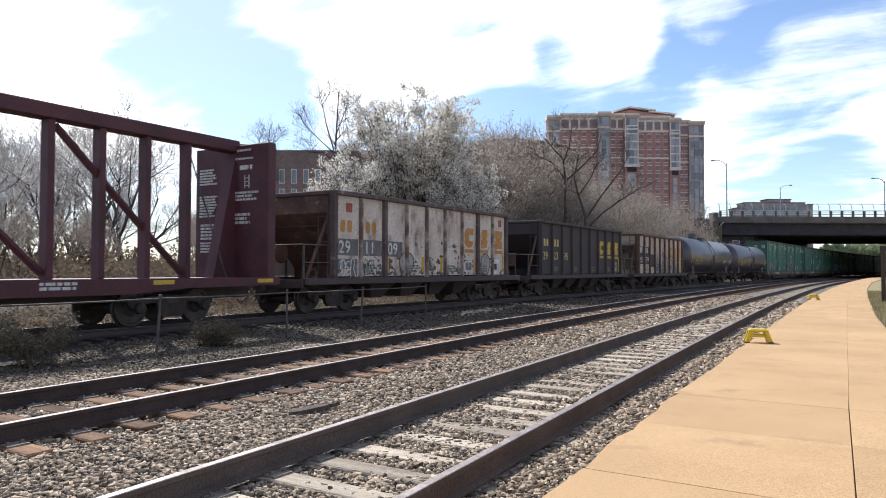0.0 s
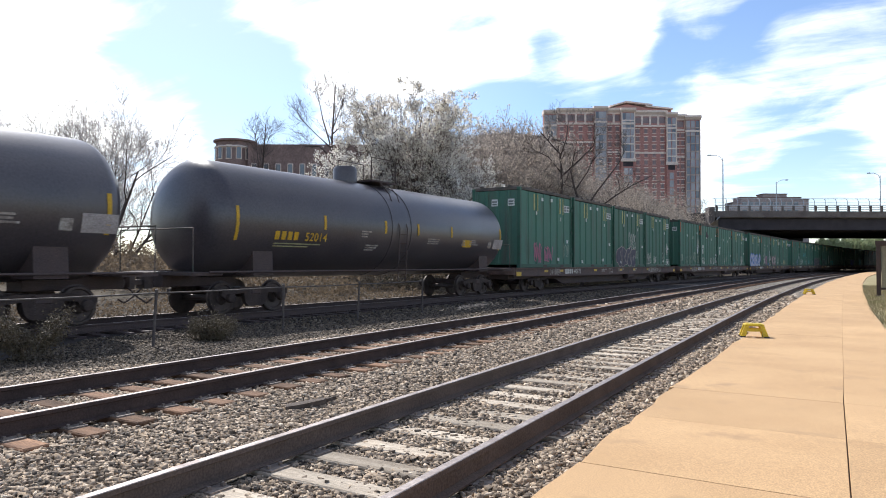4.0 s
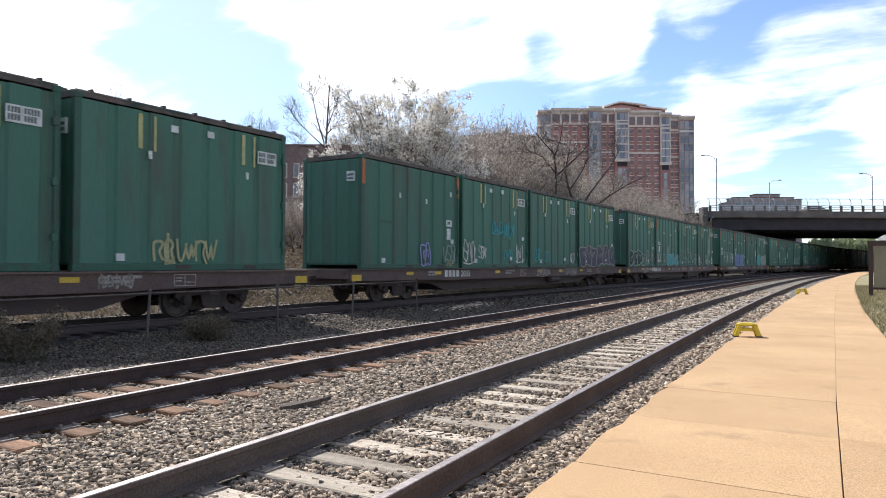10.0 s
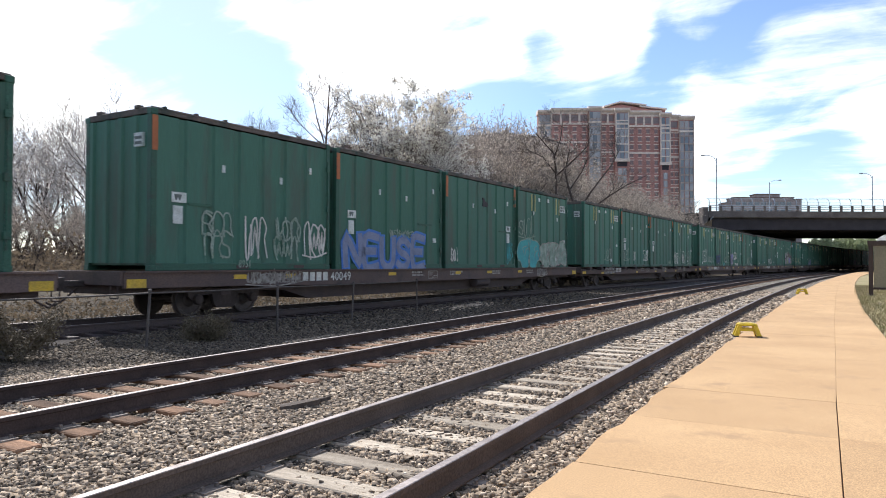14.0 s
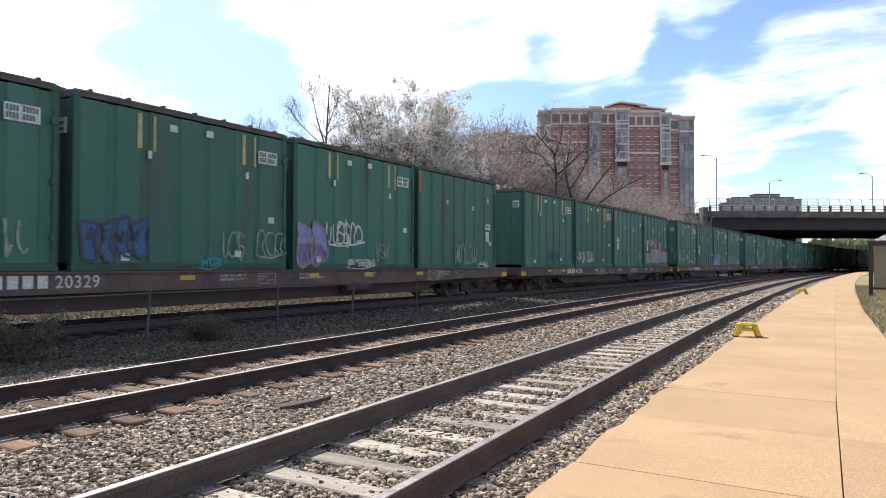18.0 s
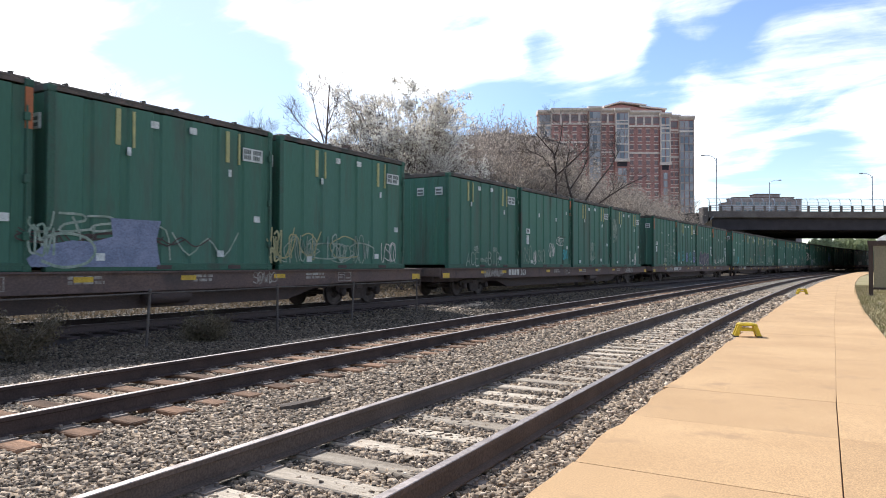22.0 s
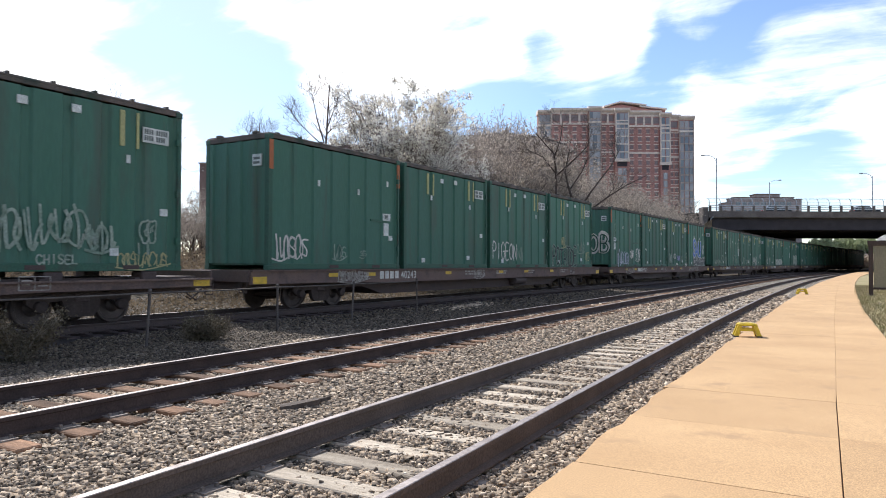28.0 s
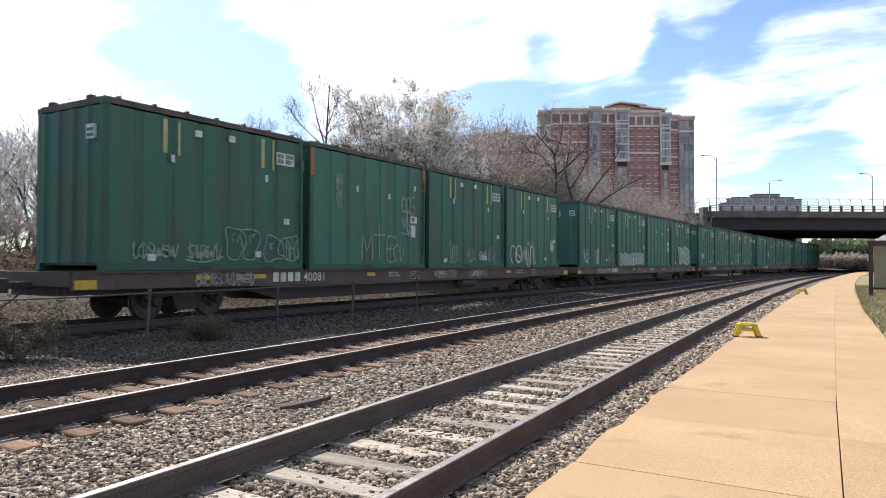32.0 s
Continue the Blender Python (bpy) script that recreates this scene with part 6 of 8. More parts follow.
def hopper(paint, rib_paint, label, num, ink, big, art, end_paint=None, mark_ink=None, hl=5.5, heavy=None):
    """An open-top hopper car with ribbed sides, sloped ends and end platforms."""
    c = thing("hopper_car", label, "hopper car", "hopper cars of the train")
    hw, z0, z1, end = 1.56, 1.0, 3.60, hl + 1.25
    n = 9
    st = 2 * hl / n
    for sx in (-1, 1):
        for i in range(n):
            a = -hl + i * st
            part("side_panel", Builder().box(min(sx * (hw - 0.03), sx * hw), max(sx * (hw - 0.03), sx * hw), a + 0.03, a + st - 0.03, z0 + 0.1, z1 - 0.1), M[paint], c)
        for i in range(n + 1):
            a = -hl + i * st
            worn = heavy is not None and i not in heavy      # narrow ribs painted like the side, rusting through
            q = 0.55 if worn else 1.0
            prof = [(hw - 0.03, a - 0.12 * q), (hw + 0.10, a - 0.075 * q), (hw + 0.10, a + 0.075 * q), (hw - 0.03, a + 0.12 * q)]
            part("rib", Builder().prism([(sx * p[0], p[1]) for p in prof], "z", z0 + 0.05, z1 - 0.05), M["rib_worn" if worn else rib_paint], c)
        part("top_chord", Builder().box(min(sx * (hw - 0.06), sx * (hw + 0.14)), max(sx * (hw - 0.06), sx * (hw + 0.14)), -hl - 0.05, hl + 0.05, z1 - 0.1, z1 + 0.03, 0.02), M[rib_paint], c)
        part("side_sill", Builder().box(min(sx * (hw - 0.1), sx * (hw + 0.10)), max(sx * (hw - 0.1), sx * (hw + 0.10)), -end, end, z0 - 0.14, z0 + 0.06, 0.015), M["black"], c)
    part("center_sill", Builder().box(-0.3, 0.3, -end, end, 0.62, 0.98, 0.02), M["black"], c)
    for sy in (-1, 1):
        pts = [(sy * (hl - 0.02), z1), (sy * (hl + 0.04), z1), (sy * (hl + 0.04), 2.98), (sy * 3.9, 1.35), (sy * 3.9, 1.0), (sy * 3.86, 1.0), (sy * 3.86, 1.36), (sy * (hl - 0.02), 3.02)]
        part("end_slope", Builder().prism(pts, "x", -hw + 0.02, hw - 0.02), M[end_paint or paint], c)
        part("top_chord", Builder().box(-hw, hw, min(sy * hl, sy * (hl + 0.1)), max(sy * hl, sy * (hl + 0.1)), z1 - 0.1, z1 + 0.03, 0.02), M[rib_paint], c)
        part("end_platform", Builder().box(-hw, hw, min(sy * (hl - 0.2), sy * end), max(sy * (hl - 0.2), sy * end), 0.93, 1.0), M["black"], c)
        for sx in (-1, 1):
            part("corner_post", Builder().box(sx * (hw - 0.12) - 0.07, sx * (hw - 0.12) + 0.07, sy * hl - 0.07, sy * hl + 0.07, 1.0, z1, 0.01), M[rib_paint], c)
            part("end_brace", Builder().tube([(sx * (hw - 0.25), sy * (hl - 0.1), 3.0), (sx * (hw - 0.25), sy * (end - 0.35), 1.0)], 0.05, 6), M["rust"], c)
            lad = Builder()
            for q in (0.05, 0.42):
                lad.tube([(sx * (hw - 0.1 - q), sy * (hl + 0.09), 0.9), (sx * (hw - 0.1 - q), sy * (hl + 0.09), z1 - 0.1)], 0.018, 5)
            for r in range(7):
                lad.tube([(sx * (hw - 0.15), sy * (hl + 0.09), 1.0 + r * 0.37), (sx * (hw - 0.52), sy * (hl + 0.09), 1.0 + r * 0.37)], 0.014, 5)
            part("ladder", lad, M[rib_paint], c)
            rl = Builder().tube([(sx * (hw - 0.08), sy * (hl + 0.05), 2.0), (sx * (hw - 0.08), sy * (end - 0.1), 2.0), (sx * (hw - 0.08), sy * (end - 0.1), 1.0)], 0.022, 6)
            rl.tube([(sx * (hw - 0.08), sy * (hl + 0.05), 1.5), (sx * (hw - 0.08), sy * (end - 0.1), 1.5)], 0.018, 6)
            part("handrail", rl, M["top_rail"], c)
        part("handrail", Builder().tube([(-hw + 0.1, sy * (end - 0.08), 1.0), (-hw + 0.1, sy * (end - 0.08), 2.0), (hw - 0.1, sy * (end - 0.08), 2.0), (hw - 0.1, sy * (end - 0.08), 1.0)], 0.022, 6), M["top_rail"], c)
        part("end_sill", Builder().box(-hw, hw, min(sy * end, sy * (end + 0.06)), max(sy * end, sy * (end + 0.06)), 0.78, 1.0), M["black"], c)
    part("brake_wheel", Builder().lathe([(-0.02, 0.24), (0.0, 0.28), (0.02, 0.24)], "y", (0.5, -end + 0.2, 1.75), 16), M["rust"], c, smooth=True)
    part("coal", Builder().box(-hw + 0.05, hw - 0.05, -5.2, 5.2, 2.6, 2.9), M["black"], c)
    for y in (-2.6, -0.9, 0.9, 2.6):
        v0, v1 = [(-1.3, y - 0.8, 1.0), (1.3, y - 0.8, 1.0), (1.3, y + 0.8, 1.0), (-1.3, y + 0.8, 1.0)], [(-0.9, y - 0.3, 0.38), (0.9, y - 0.3, 0.38), (0.9, y + 0.3, 0.38), (-0.9, y + 0.3, 0.38)]
        part("discharge_bay", Builder().add(v0 + v1, [(0, 1, 2, 3), (4, 5, 6, 7), (0, 1, 5, 4), (1, 2, 6, 5), (2, 3, 7, 6), (3, 0, 4, 7)]), M["black"], c)
    x = hw + 0.004
    if ink:
        b = Builder()
        for i, yy in enumerate((-hl + 0.30, -hl + 0.62, -hl + st + 0.28, -hl + st + 0.60)):
            b.prism([(yy, 2.46), (yy + 0.04, 2.42), (yy + 0.16, 2.42), (yy + 0.20, 2.46), (yy + 0.20, 2.74), (yy + 0.16, 2.78), (yy + 0.04, 2.78), (yy, 2.74)], "x", x, x + 0.005)
        part("lettering", b, M[mark_ink or ink], c, "company mark in plain blocks")
        numerals(num[0], 0.52, -hl + 0.22, 1.80, x + 0.003, M[ink], c, "painted car number")
        numerals(num[1], 0.52, -hl + st + 0.20, 1.80, x + 0.003, M[ink], c, "painted car number")
        if len(num) > 2:
            numerals(num[2], 0.52, -hl + 2 * st + 0.20, 1.80, x + 0.003, M[ink], c, "painted car number")
    if big:
        for i in range(3):
            b = Builder()
            company_blocks(b, hl - (3 - i) * st + 0.24, 2.16, 0.68, 0.74, i, x)
            part("lettering", b, M[big], c, "company mark in a plain block")
    b = Builder()
    rng = random.Random(num[0])
    for i in range(4):
        bars(b, -hl + st * (i * 2 + 1) + 0.2, 1.4, 0.7, 3, x, rng, 0.06)
    part("lettering", b, M["faded_ink"] if paint == "hopper_black" else M["grey_ink"], c)
    b = Builder().box(x, x + 0.005, hl - 0.32, hl - 0.2, 1.2, 2.0)
    part("reflector", b, M["car_yellow"], c)
    for colour, text, y0, z0, w, h, line in art:
        b = Builder()
        if text:
            letters(b, text, y0, z0, w, h, line, x + 0.003 if line > 0.2 else x + 0.006, random.Random(text), 0.1)
        else:
            for i in range(int(w / 0.8)):
                scrawl(b, y0 + i * 0.8, z0, 0.7, h, line, x + 0.003, rng, 8)
        part("graffiti", b, M[colour], c)
    running_gear(c, (-4.9, 4.9), end + 0.06)
    return c


def tank_car(num):
    c = thing("tank_car", "long black cylindrical tank car with yellow stripes", "tank car", "tank cars of the train")
    hl, r, zc = 7.9, 1.56, 2.48
    prof = [(-hl, 0.02), (-hl + 0.03, 0.5), (-hl + 0.12, 0.95), (-hl + 0.30, 1.32), (-hl + 0.5, 1.50), (-hl + 0.68, r)]
    prof = prof + [(-a, q) for a, q in reversed(prof)]
    part("tank", Builder().lathe(prof, "y", (0, 0, zc), 48), M["tank_black"], c, smooth=True)
    for y in (-0.55, 0.55):
        part("band", Builder().lathe([(y - 0.05, r - 0.01), (y - 0.05, r + 0.018), (y + 0.05, r + 0.018), (y + 0.05, r - 0.01)], "y", (0, 0, zc), 48), M["tank_black"], c, smooth=True)
    dome = part("dome", Builder().lathe([(0.0, 0.40), (0.46, 0.40), (0.56, 0.34), (0.60, 0.1)], "z", (0, -1.15, zc + r - 0.06), 18), M["tank_black"], c, smooth=True)
    b = Builder().box(-0.75, 0.75, -0.65, 0.75, zc + r + 0.04, zc + r + 0.09)
    part("walkway", b, M["black"], c)
    rail = Builder()
    for y in (-0.65, 0.75):
        for x in (-0.72, 0.72):
            rail.tube([(x, y, zc + r + 0.05), (x, y, zc + r + 0.85)], 0.02, 6)
    for x in (-0.72, 0.72):
        rail.tube([(x, -0.65, zc + r + 0.85), (x, 0.75, zc + r + 0.85)], 0.02, 6)
    part("safety_rail", rail, M["black"], c)
    for y in (-6.1, 6.1):
        part("saddle", Builder().prism([(-1.35, 1.0), (1.35, 1.0), (1.30, 1.75), (0.9, 1.25), (-0.9, 1.25), (-1.30, 1.75)], "y", y - 0.35, y + 0.35), M["black"], c)
        part("draft_sill", Builder().box(-0.3, 0.3, min(y, y * 1.38), max(y, y * 1.38), 0.72, 1.05, 0.02), M["black"], c)
        part("end_platform", Builder().box(-1.45, 1.45, y / 6.1 * 8.0 - 0.45, y / 6.1 * 8.0 + 0.45, 1.02, 1.1), M["black"], c)
        e = y / 6.1 * 8.4
        part("handrail", Builder().tube([(-1.4, e, 1.1), (-1.4, e, 2.15), (1.4, e, 2.15), (1.4, e, 1.1)], 0.02, 6), M["top_rail"], c)
    for sx in (-1, 1):
        rr = Builder().tube([(sx * 1.5, -8.0, 1.1), (sx * 1.5, 8.0, 1.1)], 0.03, 6)
        part("side_rail", rr, M["black"], c)
        lad = Builder()
        for q in (-0.22, 0.22):
            lad.tube([(sx * 1.52, q, 0.75), (sx * 1.60, q, 2.5), (sx * 1.15, q, 3.65), (sx * 0.72, q, 4.1)], 0.018, 5)
        for k in range(6):
            lad.tube([(sx * (1.52 + 0.014 * k), -0.22, 0.8 + 0.3 * k), (sx * (1.52 + 0.014 * k), 0.22, 0.8 + 0.3 * k)], 0.013, 5)
        part("ladder", lad, M["black"], c)
    rng = random.Random(num)
    # lettering on the curved side: short strips laid on the tank
    def patch(name, y0, y1, a0, a1, mat, label=""):
        vs, fs, k = [], [], 4
        for i in range(k + 1):
            a = a0 + (a1 - a0) * i / k
            for y in (y0, y1):
                for q in (0.004, 0.012):
                    vs.append(((r + q) * math.cos(a), y, zc + (r + q) * math.sin(a)))
        for i in range(k):
            j = 4 * i
            fs += [(j + 1, j + 3, j + 7, j + 5), (j, j + 4, j + 6, j + 2), (j, j + 1, j + 5, j + 4), (j + 2, j + 6, j + 7, j + 3)]
        fs += [(0, 2, 3, 1), (4 * k, 4 * k + 1, 4 * k + 3, 4 * k + 2)]
        part(name, Builder().add(vs, fs), M[mat], c, label)
    for y in (-hl + 0.72, hl - 0.72):
        patch("stripe", y - 0.05, y + 0.05, -0.38, 0.18, "car_yellow")
    for y in (-3.9, -0.95, 0.95, 3.2):
        patch("stripe", y - 0.05, y + 0.05, -0.12, 0.14, "car_yellow")
    patch("placard", 4.1, 4.75, -0.34, -0.16, "car_yellow", "yellow placard")
    patch("placard", 6.6, 7.4, -0.36, -0.1, "silver_spray", "faded grey sprayed block")
    patch("placard", 6.15, 6.42, -0.34, -0.18, "worn_white", "small white notice")
    for y0, w, a in ((-2.2, 0.5, -0.22), (1.6, 0.8, -0.3), (4.0, 0.3, -0.3), (4.6, 0.8, -0.28), (-1.9, 0.7, -0.5)):
        for k in range(3):
            patch("lettering", y0, y0 + w * rng.uniform(0.6, 1), a + k * 0.05, a + k * 0.05 + 0.028, "worn_white")
    for i in range(4):
        patch("lettering", -5.85 + i * 0.24, -5.69 + i * 0.24, -0.34, -0.19, "car_yellow", "yellow company mark in plain blocks")
    me = numerals(num, 0.34, -4.7, -0.12, r + 0.016, M["car_yellow"], c, "yellow car number")
    me.matrix_basis = pose(0, 0, zc, 0, 15.2, 0)
    for k in range(2):
        patch("lettering", -5.85, -4.0 - k * 0.5, -0.42 - 0.05 * k, -0.40 - 0.05 * k, "gold_paint")
    running_gear(c, (-6.1, 6.1), 8.5)
    return c


def centerbeam():
    c = thing("centerbeam_flatcar", "empty dark red centerbeam lumber flatcar with end bulkheads", "flatcar")
    hl = 11.4
    part("deck", Builder().box(-1.40, 1.40, -hl, hl, 0.98, 1.08, 0.01), M["boxcar_red"], c)
    for sx in (-1, 1):
        part("side_sill", Builder().prism([(-hl, 0.90), (-8.4, 0.86), (-7, 0.76), (7, 0.76), (8.4, 0.86), (hl, 0.90), (hl, 1.10), (-hl, 1.10)], "x", sx * 1.39, sx * 1.45), M["boxcar_red"], c)
    part("center_sill", Builder().box(-0.3, 0.3, -hl, hl, 0.55, 0.98, 0.02), M["black"], c)
    for y in (-9.0, -5, -1, 3, 7.5, 10.6):
        part("reflector", Builder().box(1.448, 1.456, y, y + 0.55, 0.96, 1.06), M["yellow_reflector"], c, "yellow reflective strip")
    part("top_chord", Builder().box(-0.22, 0.22, -hl + 0.3, hl - 0.3, 4.50, 4.82, 0.02), M["boxcar_red"], c)
    y = hl - 0.75 - 1.18
    k = 0
    while y > -hl + 1.2:
        part("post", Builder().box(-0.16, 0.16, y - 0.075, y + 0.075, 1.08, 4.52, 0.015), M["boxcar_red"], c)
        if k % 3 == 0 and y - 3.5 > -hl:
            part("diagonal", Builder().tube([(0, y - 0.1, 1.2), (0, y - 3.4, 4.4)], 0.085, 6), M["boxcar_red"], c)
        y -= 1.18
        k += 1
    part("chain", Builder().tube([(0.5, hl - 1.0, 1.1), (0.15, hl - 1.9, 4.2)], 0.02, 5), M["top_rail"], c)
    for sy in (-1, 1):
        bk = part("bulkhead", Builder().box(-1.42, 1.42, min(sy * (hl - 0.42), sy * (hl - 0.14)), max(sy * (hl - 0.42), sy * (hl - 0.14)), 1.08, 4.68, 0.02), M["boxcar_red"], c)
        for q in (-1.2, 0.0, 1.2):
            part("stiffener", Builder().box(q - 0.08, q + 0.08, min(sy * (hl - 0.14), sy * (hl - 0.02)), max(sy * (hl - 0.14), sy * (hl - 0.02)), 1.08, 4.6), M["boxcar_red"], c)
        part("gusset", Builder().prism([(sy * (hl - 0.42), 1.08), (sy * (hl - 1.15), 1.08), (sy * (hl - 0.42), 4.4)], "x", -0.18, 0.18), M["boxcar_red"], c)
    rng = random.Random(3)
    b = Builder()
    def rows(x0, x1, z0, n, size):
        for i in range(n):
            z, x = z0 - i * size * 1.55, x0
            lim = x0 + (x1 - x0) * rng.uniform(0.65, 1)
            while x < lim:
                d = min(rng.uniform(1, 3) * size, lim - x)
                b.box(x, x + d, hl - 0.426, hl - 0.42, z, z + size)
                x += d + size * 0.5
    rows(-1.25, -0.45, 4.05, 6, 0.05); rows(-1.25, -0.5, 3.3, 8, 0.05); rows(-1.2, -0.5, 2.5, 5, 0.06); rows(-1.2, -0.5, 2.0, 4, 0.05)
    rows(0.05, 0.95, 4.5, 1, 0.06); rows(0.1, 1.1, 4.28, 1, 0.05); rows(0.35, 0.95, 4.0, 1, 0.12); rows(0.05, 1.1, 3.35, 3, 0.06); rows(0.1, 0.9, 2.75, 3, 0.07)
    for q in (0.0, 0.16):
        b.box(0.52 + q, 0.55 + q, hl - 0.426, hl - 0.42, 3.5, 3.85)
    for i in range(3):
        b.box(0.52, 0.71, hl - 0.426, hl - 0.42, 3.56 + i * 0.1, 3.58 + i * 0.1)
    part("lettering", b, M["white_paint"], c, "white loading notes, too small to read")
    b = Builder()
    bars(b, -6.0, 0.98, 1.4, 2, 1.451, rng, 0.06); bars(b, 5.0, 0.98, 0.9, 2, 1.451, rng, 0.06)
    part("lettering", b, M["white_paint"], c)
    running_gear(c, (-8.3, 8.3), hl)
    return c


def build_front_cars():
    ride(centerbeam(), 3.30, 8.3)
    h1 = hopper("hopper_white", "rib_brown", "open-top hopper car with chalky white rusting sides", ("29", "11", "09"), "white_paint", "car_orange",
                [("white_paint", "", -5.2, 1.15, 1.6, 0.4, 0.03), ("grey_ink", "", 3.2, 1.2, 0.9, 0.6, 0.02), ("black", "", -4.1, 1.15, 0.9, 0.45, 0.03)], "hopper_rust_end", "car_orange", heavy=(0, 2, 7, 9))
    for a in (-5.38, -4.16, -2.94):
        part("patch", Builder().box(1.5605, 1.563, a, a + (1.0 if a < -3 else 0.9), 1.72, 2.22), M["peel_grey"], h1, "dark patch under the number")
    part("patch", Builder().box(1.5605, 1.563, -5.35, -4.75, 1.32, 1.62), M["peel_grey"], h1, "faded dark notice panel")
    part("patch", Builder().box(1.5605, 1.563, -4.72, -4.42, 1.12, 1.62), M["peel_grey"], h1, "faded dark notice panel")
    for a, z in ((4.85, 3.08), (-4.95, 3.02)):
        part("patch", Builder().box(1.5605, 1.563, a, a + 0.29, z, z + 0.28), M["red_square"], h1, "small red square")
    for a in (-2.93, -0.88, 0.34, 2.78):
        part("reflector", Builder().box(1.5605, 1.5655, a, a + 0.13, 1.2, 1.74), M["car_yellow"], h1, "yellow reflective strip")
    # framed notice: dark, with a white rim
    part("notice", Builder().box(1.5605, 1.563, 2.12, 2.66, 1.24, 1.62), M["white_paint"], h1, "small framed notice")
    for a in (2.16, 2.40):
        part("patch", Builder().box(1.563, 1.5655, a, a + 0.22, 1.28, 1.58), M["peel_grey"], h1, "dark field of the notice")
    # sprayed round shapes with a dark rim
    for cy, cz, ry, rz in ((-1.78, 1.52, 0.42, 0.36), (3.75, 1.52, 0.36, 0.42)):
        for grow, mat, x in ((1.08, "peel_rust", 1.5635), (0.94, "silver_spray", 1.5665)):
            rim = [(cy + ry * grow * math.cos(0.35 * q) * (1 + 0.06 * math.sin(1.05 * q)), cz + rz * grow * math.sin(0.35 * q)) for q in range(18)]
            for lo, hi in ((-3.0, -1.97), (-1.69, 0.0), (0.0, 9.0)):      # split by the rib
                pts = [(min(max(p[0], lo), hi), p[1]) for p in rim]
                if max(p[0] for p in pts) - min(p[0] for p in pts) > 0.05:
                    part("graffiti", Builder().prism(pts, "x", 1.5605, x), M[mat], h1, "silver sprayed shape")
    part("patch", Builder().box(1.5605, 1.5635, 4.42, 4.98, 1.12, 1.75), M["white_paint"], h1, "white square with a rusty block")
    part("patch", Builder().box(1.5635, 1.566, 4.45, 4.72, 1.3, 1.55), M["rust"], h1, "rusty block")
    # flaking: ragged rust spots, thickest low on the side and beside the ribs
    rng = random.Random(41)
    flake = {"peel_rust": Builder(), "peel_grey": Builder()}
    for k in range(330):
        y = rng.uniform(-5.3, 5.3) if k % 3 else -5.5 + rng.randrange(10) * 1.222 + rng.choice((-1, 1)) * rng.uniform(0.14, 0.3)
        z = 1.12 + abs(rng.gauss(0, 0.42 if y > -1.9 else 0.22))
        if z > 2.5 or abs(y) > 5.3 or (1.68 < z < 2.26 and y < -2.0) or abs((y + 5.5 + 0.611) % 1.222 - 0.611) < 0.14:
            continue
        r, st = rng.uniform(0.015, 0.075), rng.uniform(0.6, 2.2)
        pts = [(y + r * st * (0.5 + rng.random()) * math.cos(q * 0.7), z + r * (0.5 + rng.random()) * math.sin(q * 0.7)) for q in range(9)]
        flake["peel_rust" if rng.random() < 0.7 else "peel_grey"].prism(pts, "x", 1.5605, 1.5620 + 0.0002 * (k % 5))
    for mat, b in flake.items():
        tagged(part("flaking_paint", b, M[mat], h1, "rust showing through flaking paint"), kind="stuff")
    ride(h1, 22.25, 4.9)
    ride(hopper("hopper_black", "hopper_black", "open-top hopper car painted black with yellow lettering", ("29", "23", "95"), "pale_yellow", "car_yellow",
                [("white_paint", "", 4.35, 1.25, 0.9, 0.4, 0.035)], hl=5.6), 37.0, 4.9)
    h3 = hopper("hopper_tan", "rust", "open-top hopper car with faded tan rusting sides", ("291", "279"), "white_paint", "car_orange",
                [("white_paint", "", -5.1, 1.1, 2.0, 0.35, 0.03), ("black", "MARKS", -1.75, 1.13, 4.6, 1.02, 0.34), ("white_paint", "MARKS", -1.73, 1.15, 4.6, 0.98, 0.22), ("grey_ink", "", 3.3, 1.1, 1.6, 0.5, 0.035)], "hopper_end", hl=5.25)
    for a, w in ((-5.13, 0.98), (-3.96, 0.98), (-2.80, 0.98)):
        part("patch", Builder().box(1.561, 1.5635, a, a + w, 1.68 if a < -3 else 1.5, 2.82 if a < -3 else 2.35), M["hopper_black"], h3, "black repainted patch")
    ride(h3, 51.45, 4.9)
    ride(tank_car("51924"), 67.2, 6.1)
    ride(tank_car("52014"), 85.05, 6.1)


build_front_cars()
build_green_cars()


# ---- beyond the line ----
M["old_wood"] = surface("dark_weathered_wood", (0.15, 0.115, 0.09), (0.08, 0.062, 0.05), 4, 0.9, 0.5, fine=30, stretch=(0.6, 4, 1))
M["plate_dark"] = surface("rusty_bar", (0.10, 0.07, 0.055), (0.06, 0.045, 0.036), 8, 0.7, 0.2, metal=0.3)
M["fence_steel"] = surface("dull_grey_steel", (0.115, 0.097, 0.086), (0.07, 0.058, 0.052), 5, 0.75, 0.15, metal=0.1)
M["deck_concrete"] = surface("weathered_concrete", (0.17, 0.145, 0.13), (0.125, 0.105, 0.096), 0.6, 0.9, 0.15, fine=8, dirt=(0.08, 0.07, 0.065), dirt_amt=0.3, dirt_scale=0.4)
M["rail_metal"] = surface("galvanised_rail", (0.45, 0.47, 0.50), (0.36, 0.38, 0.41), 2, 0.45, 0.05, metal=0.7)
# red brick and pale stone, both lightened: distance haze put into the colours
M["brick"] = surface("red_brick", (0.46, 0.225, 0.19), (0.39, 0.19, 0.16), 0.15, 0.9, 0.1, fine=3.0, dirt=(0.45, 0.23, 0.19), dirt_amt=0.3, dirt_scale=0.5)
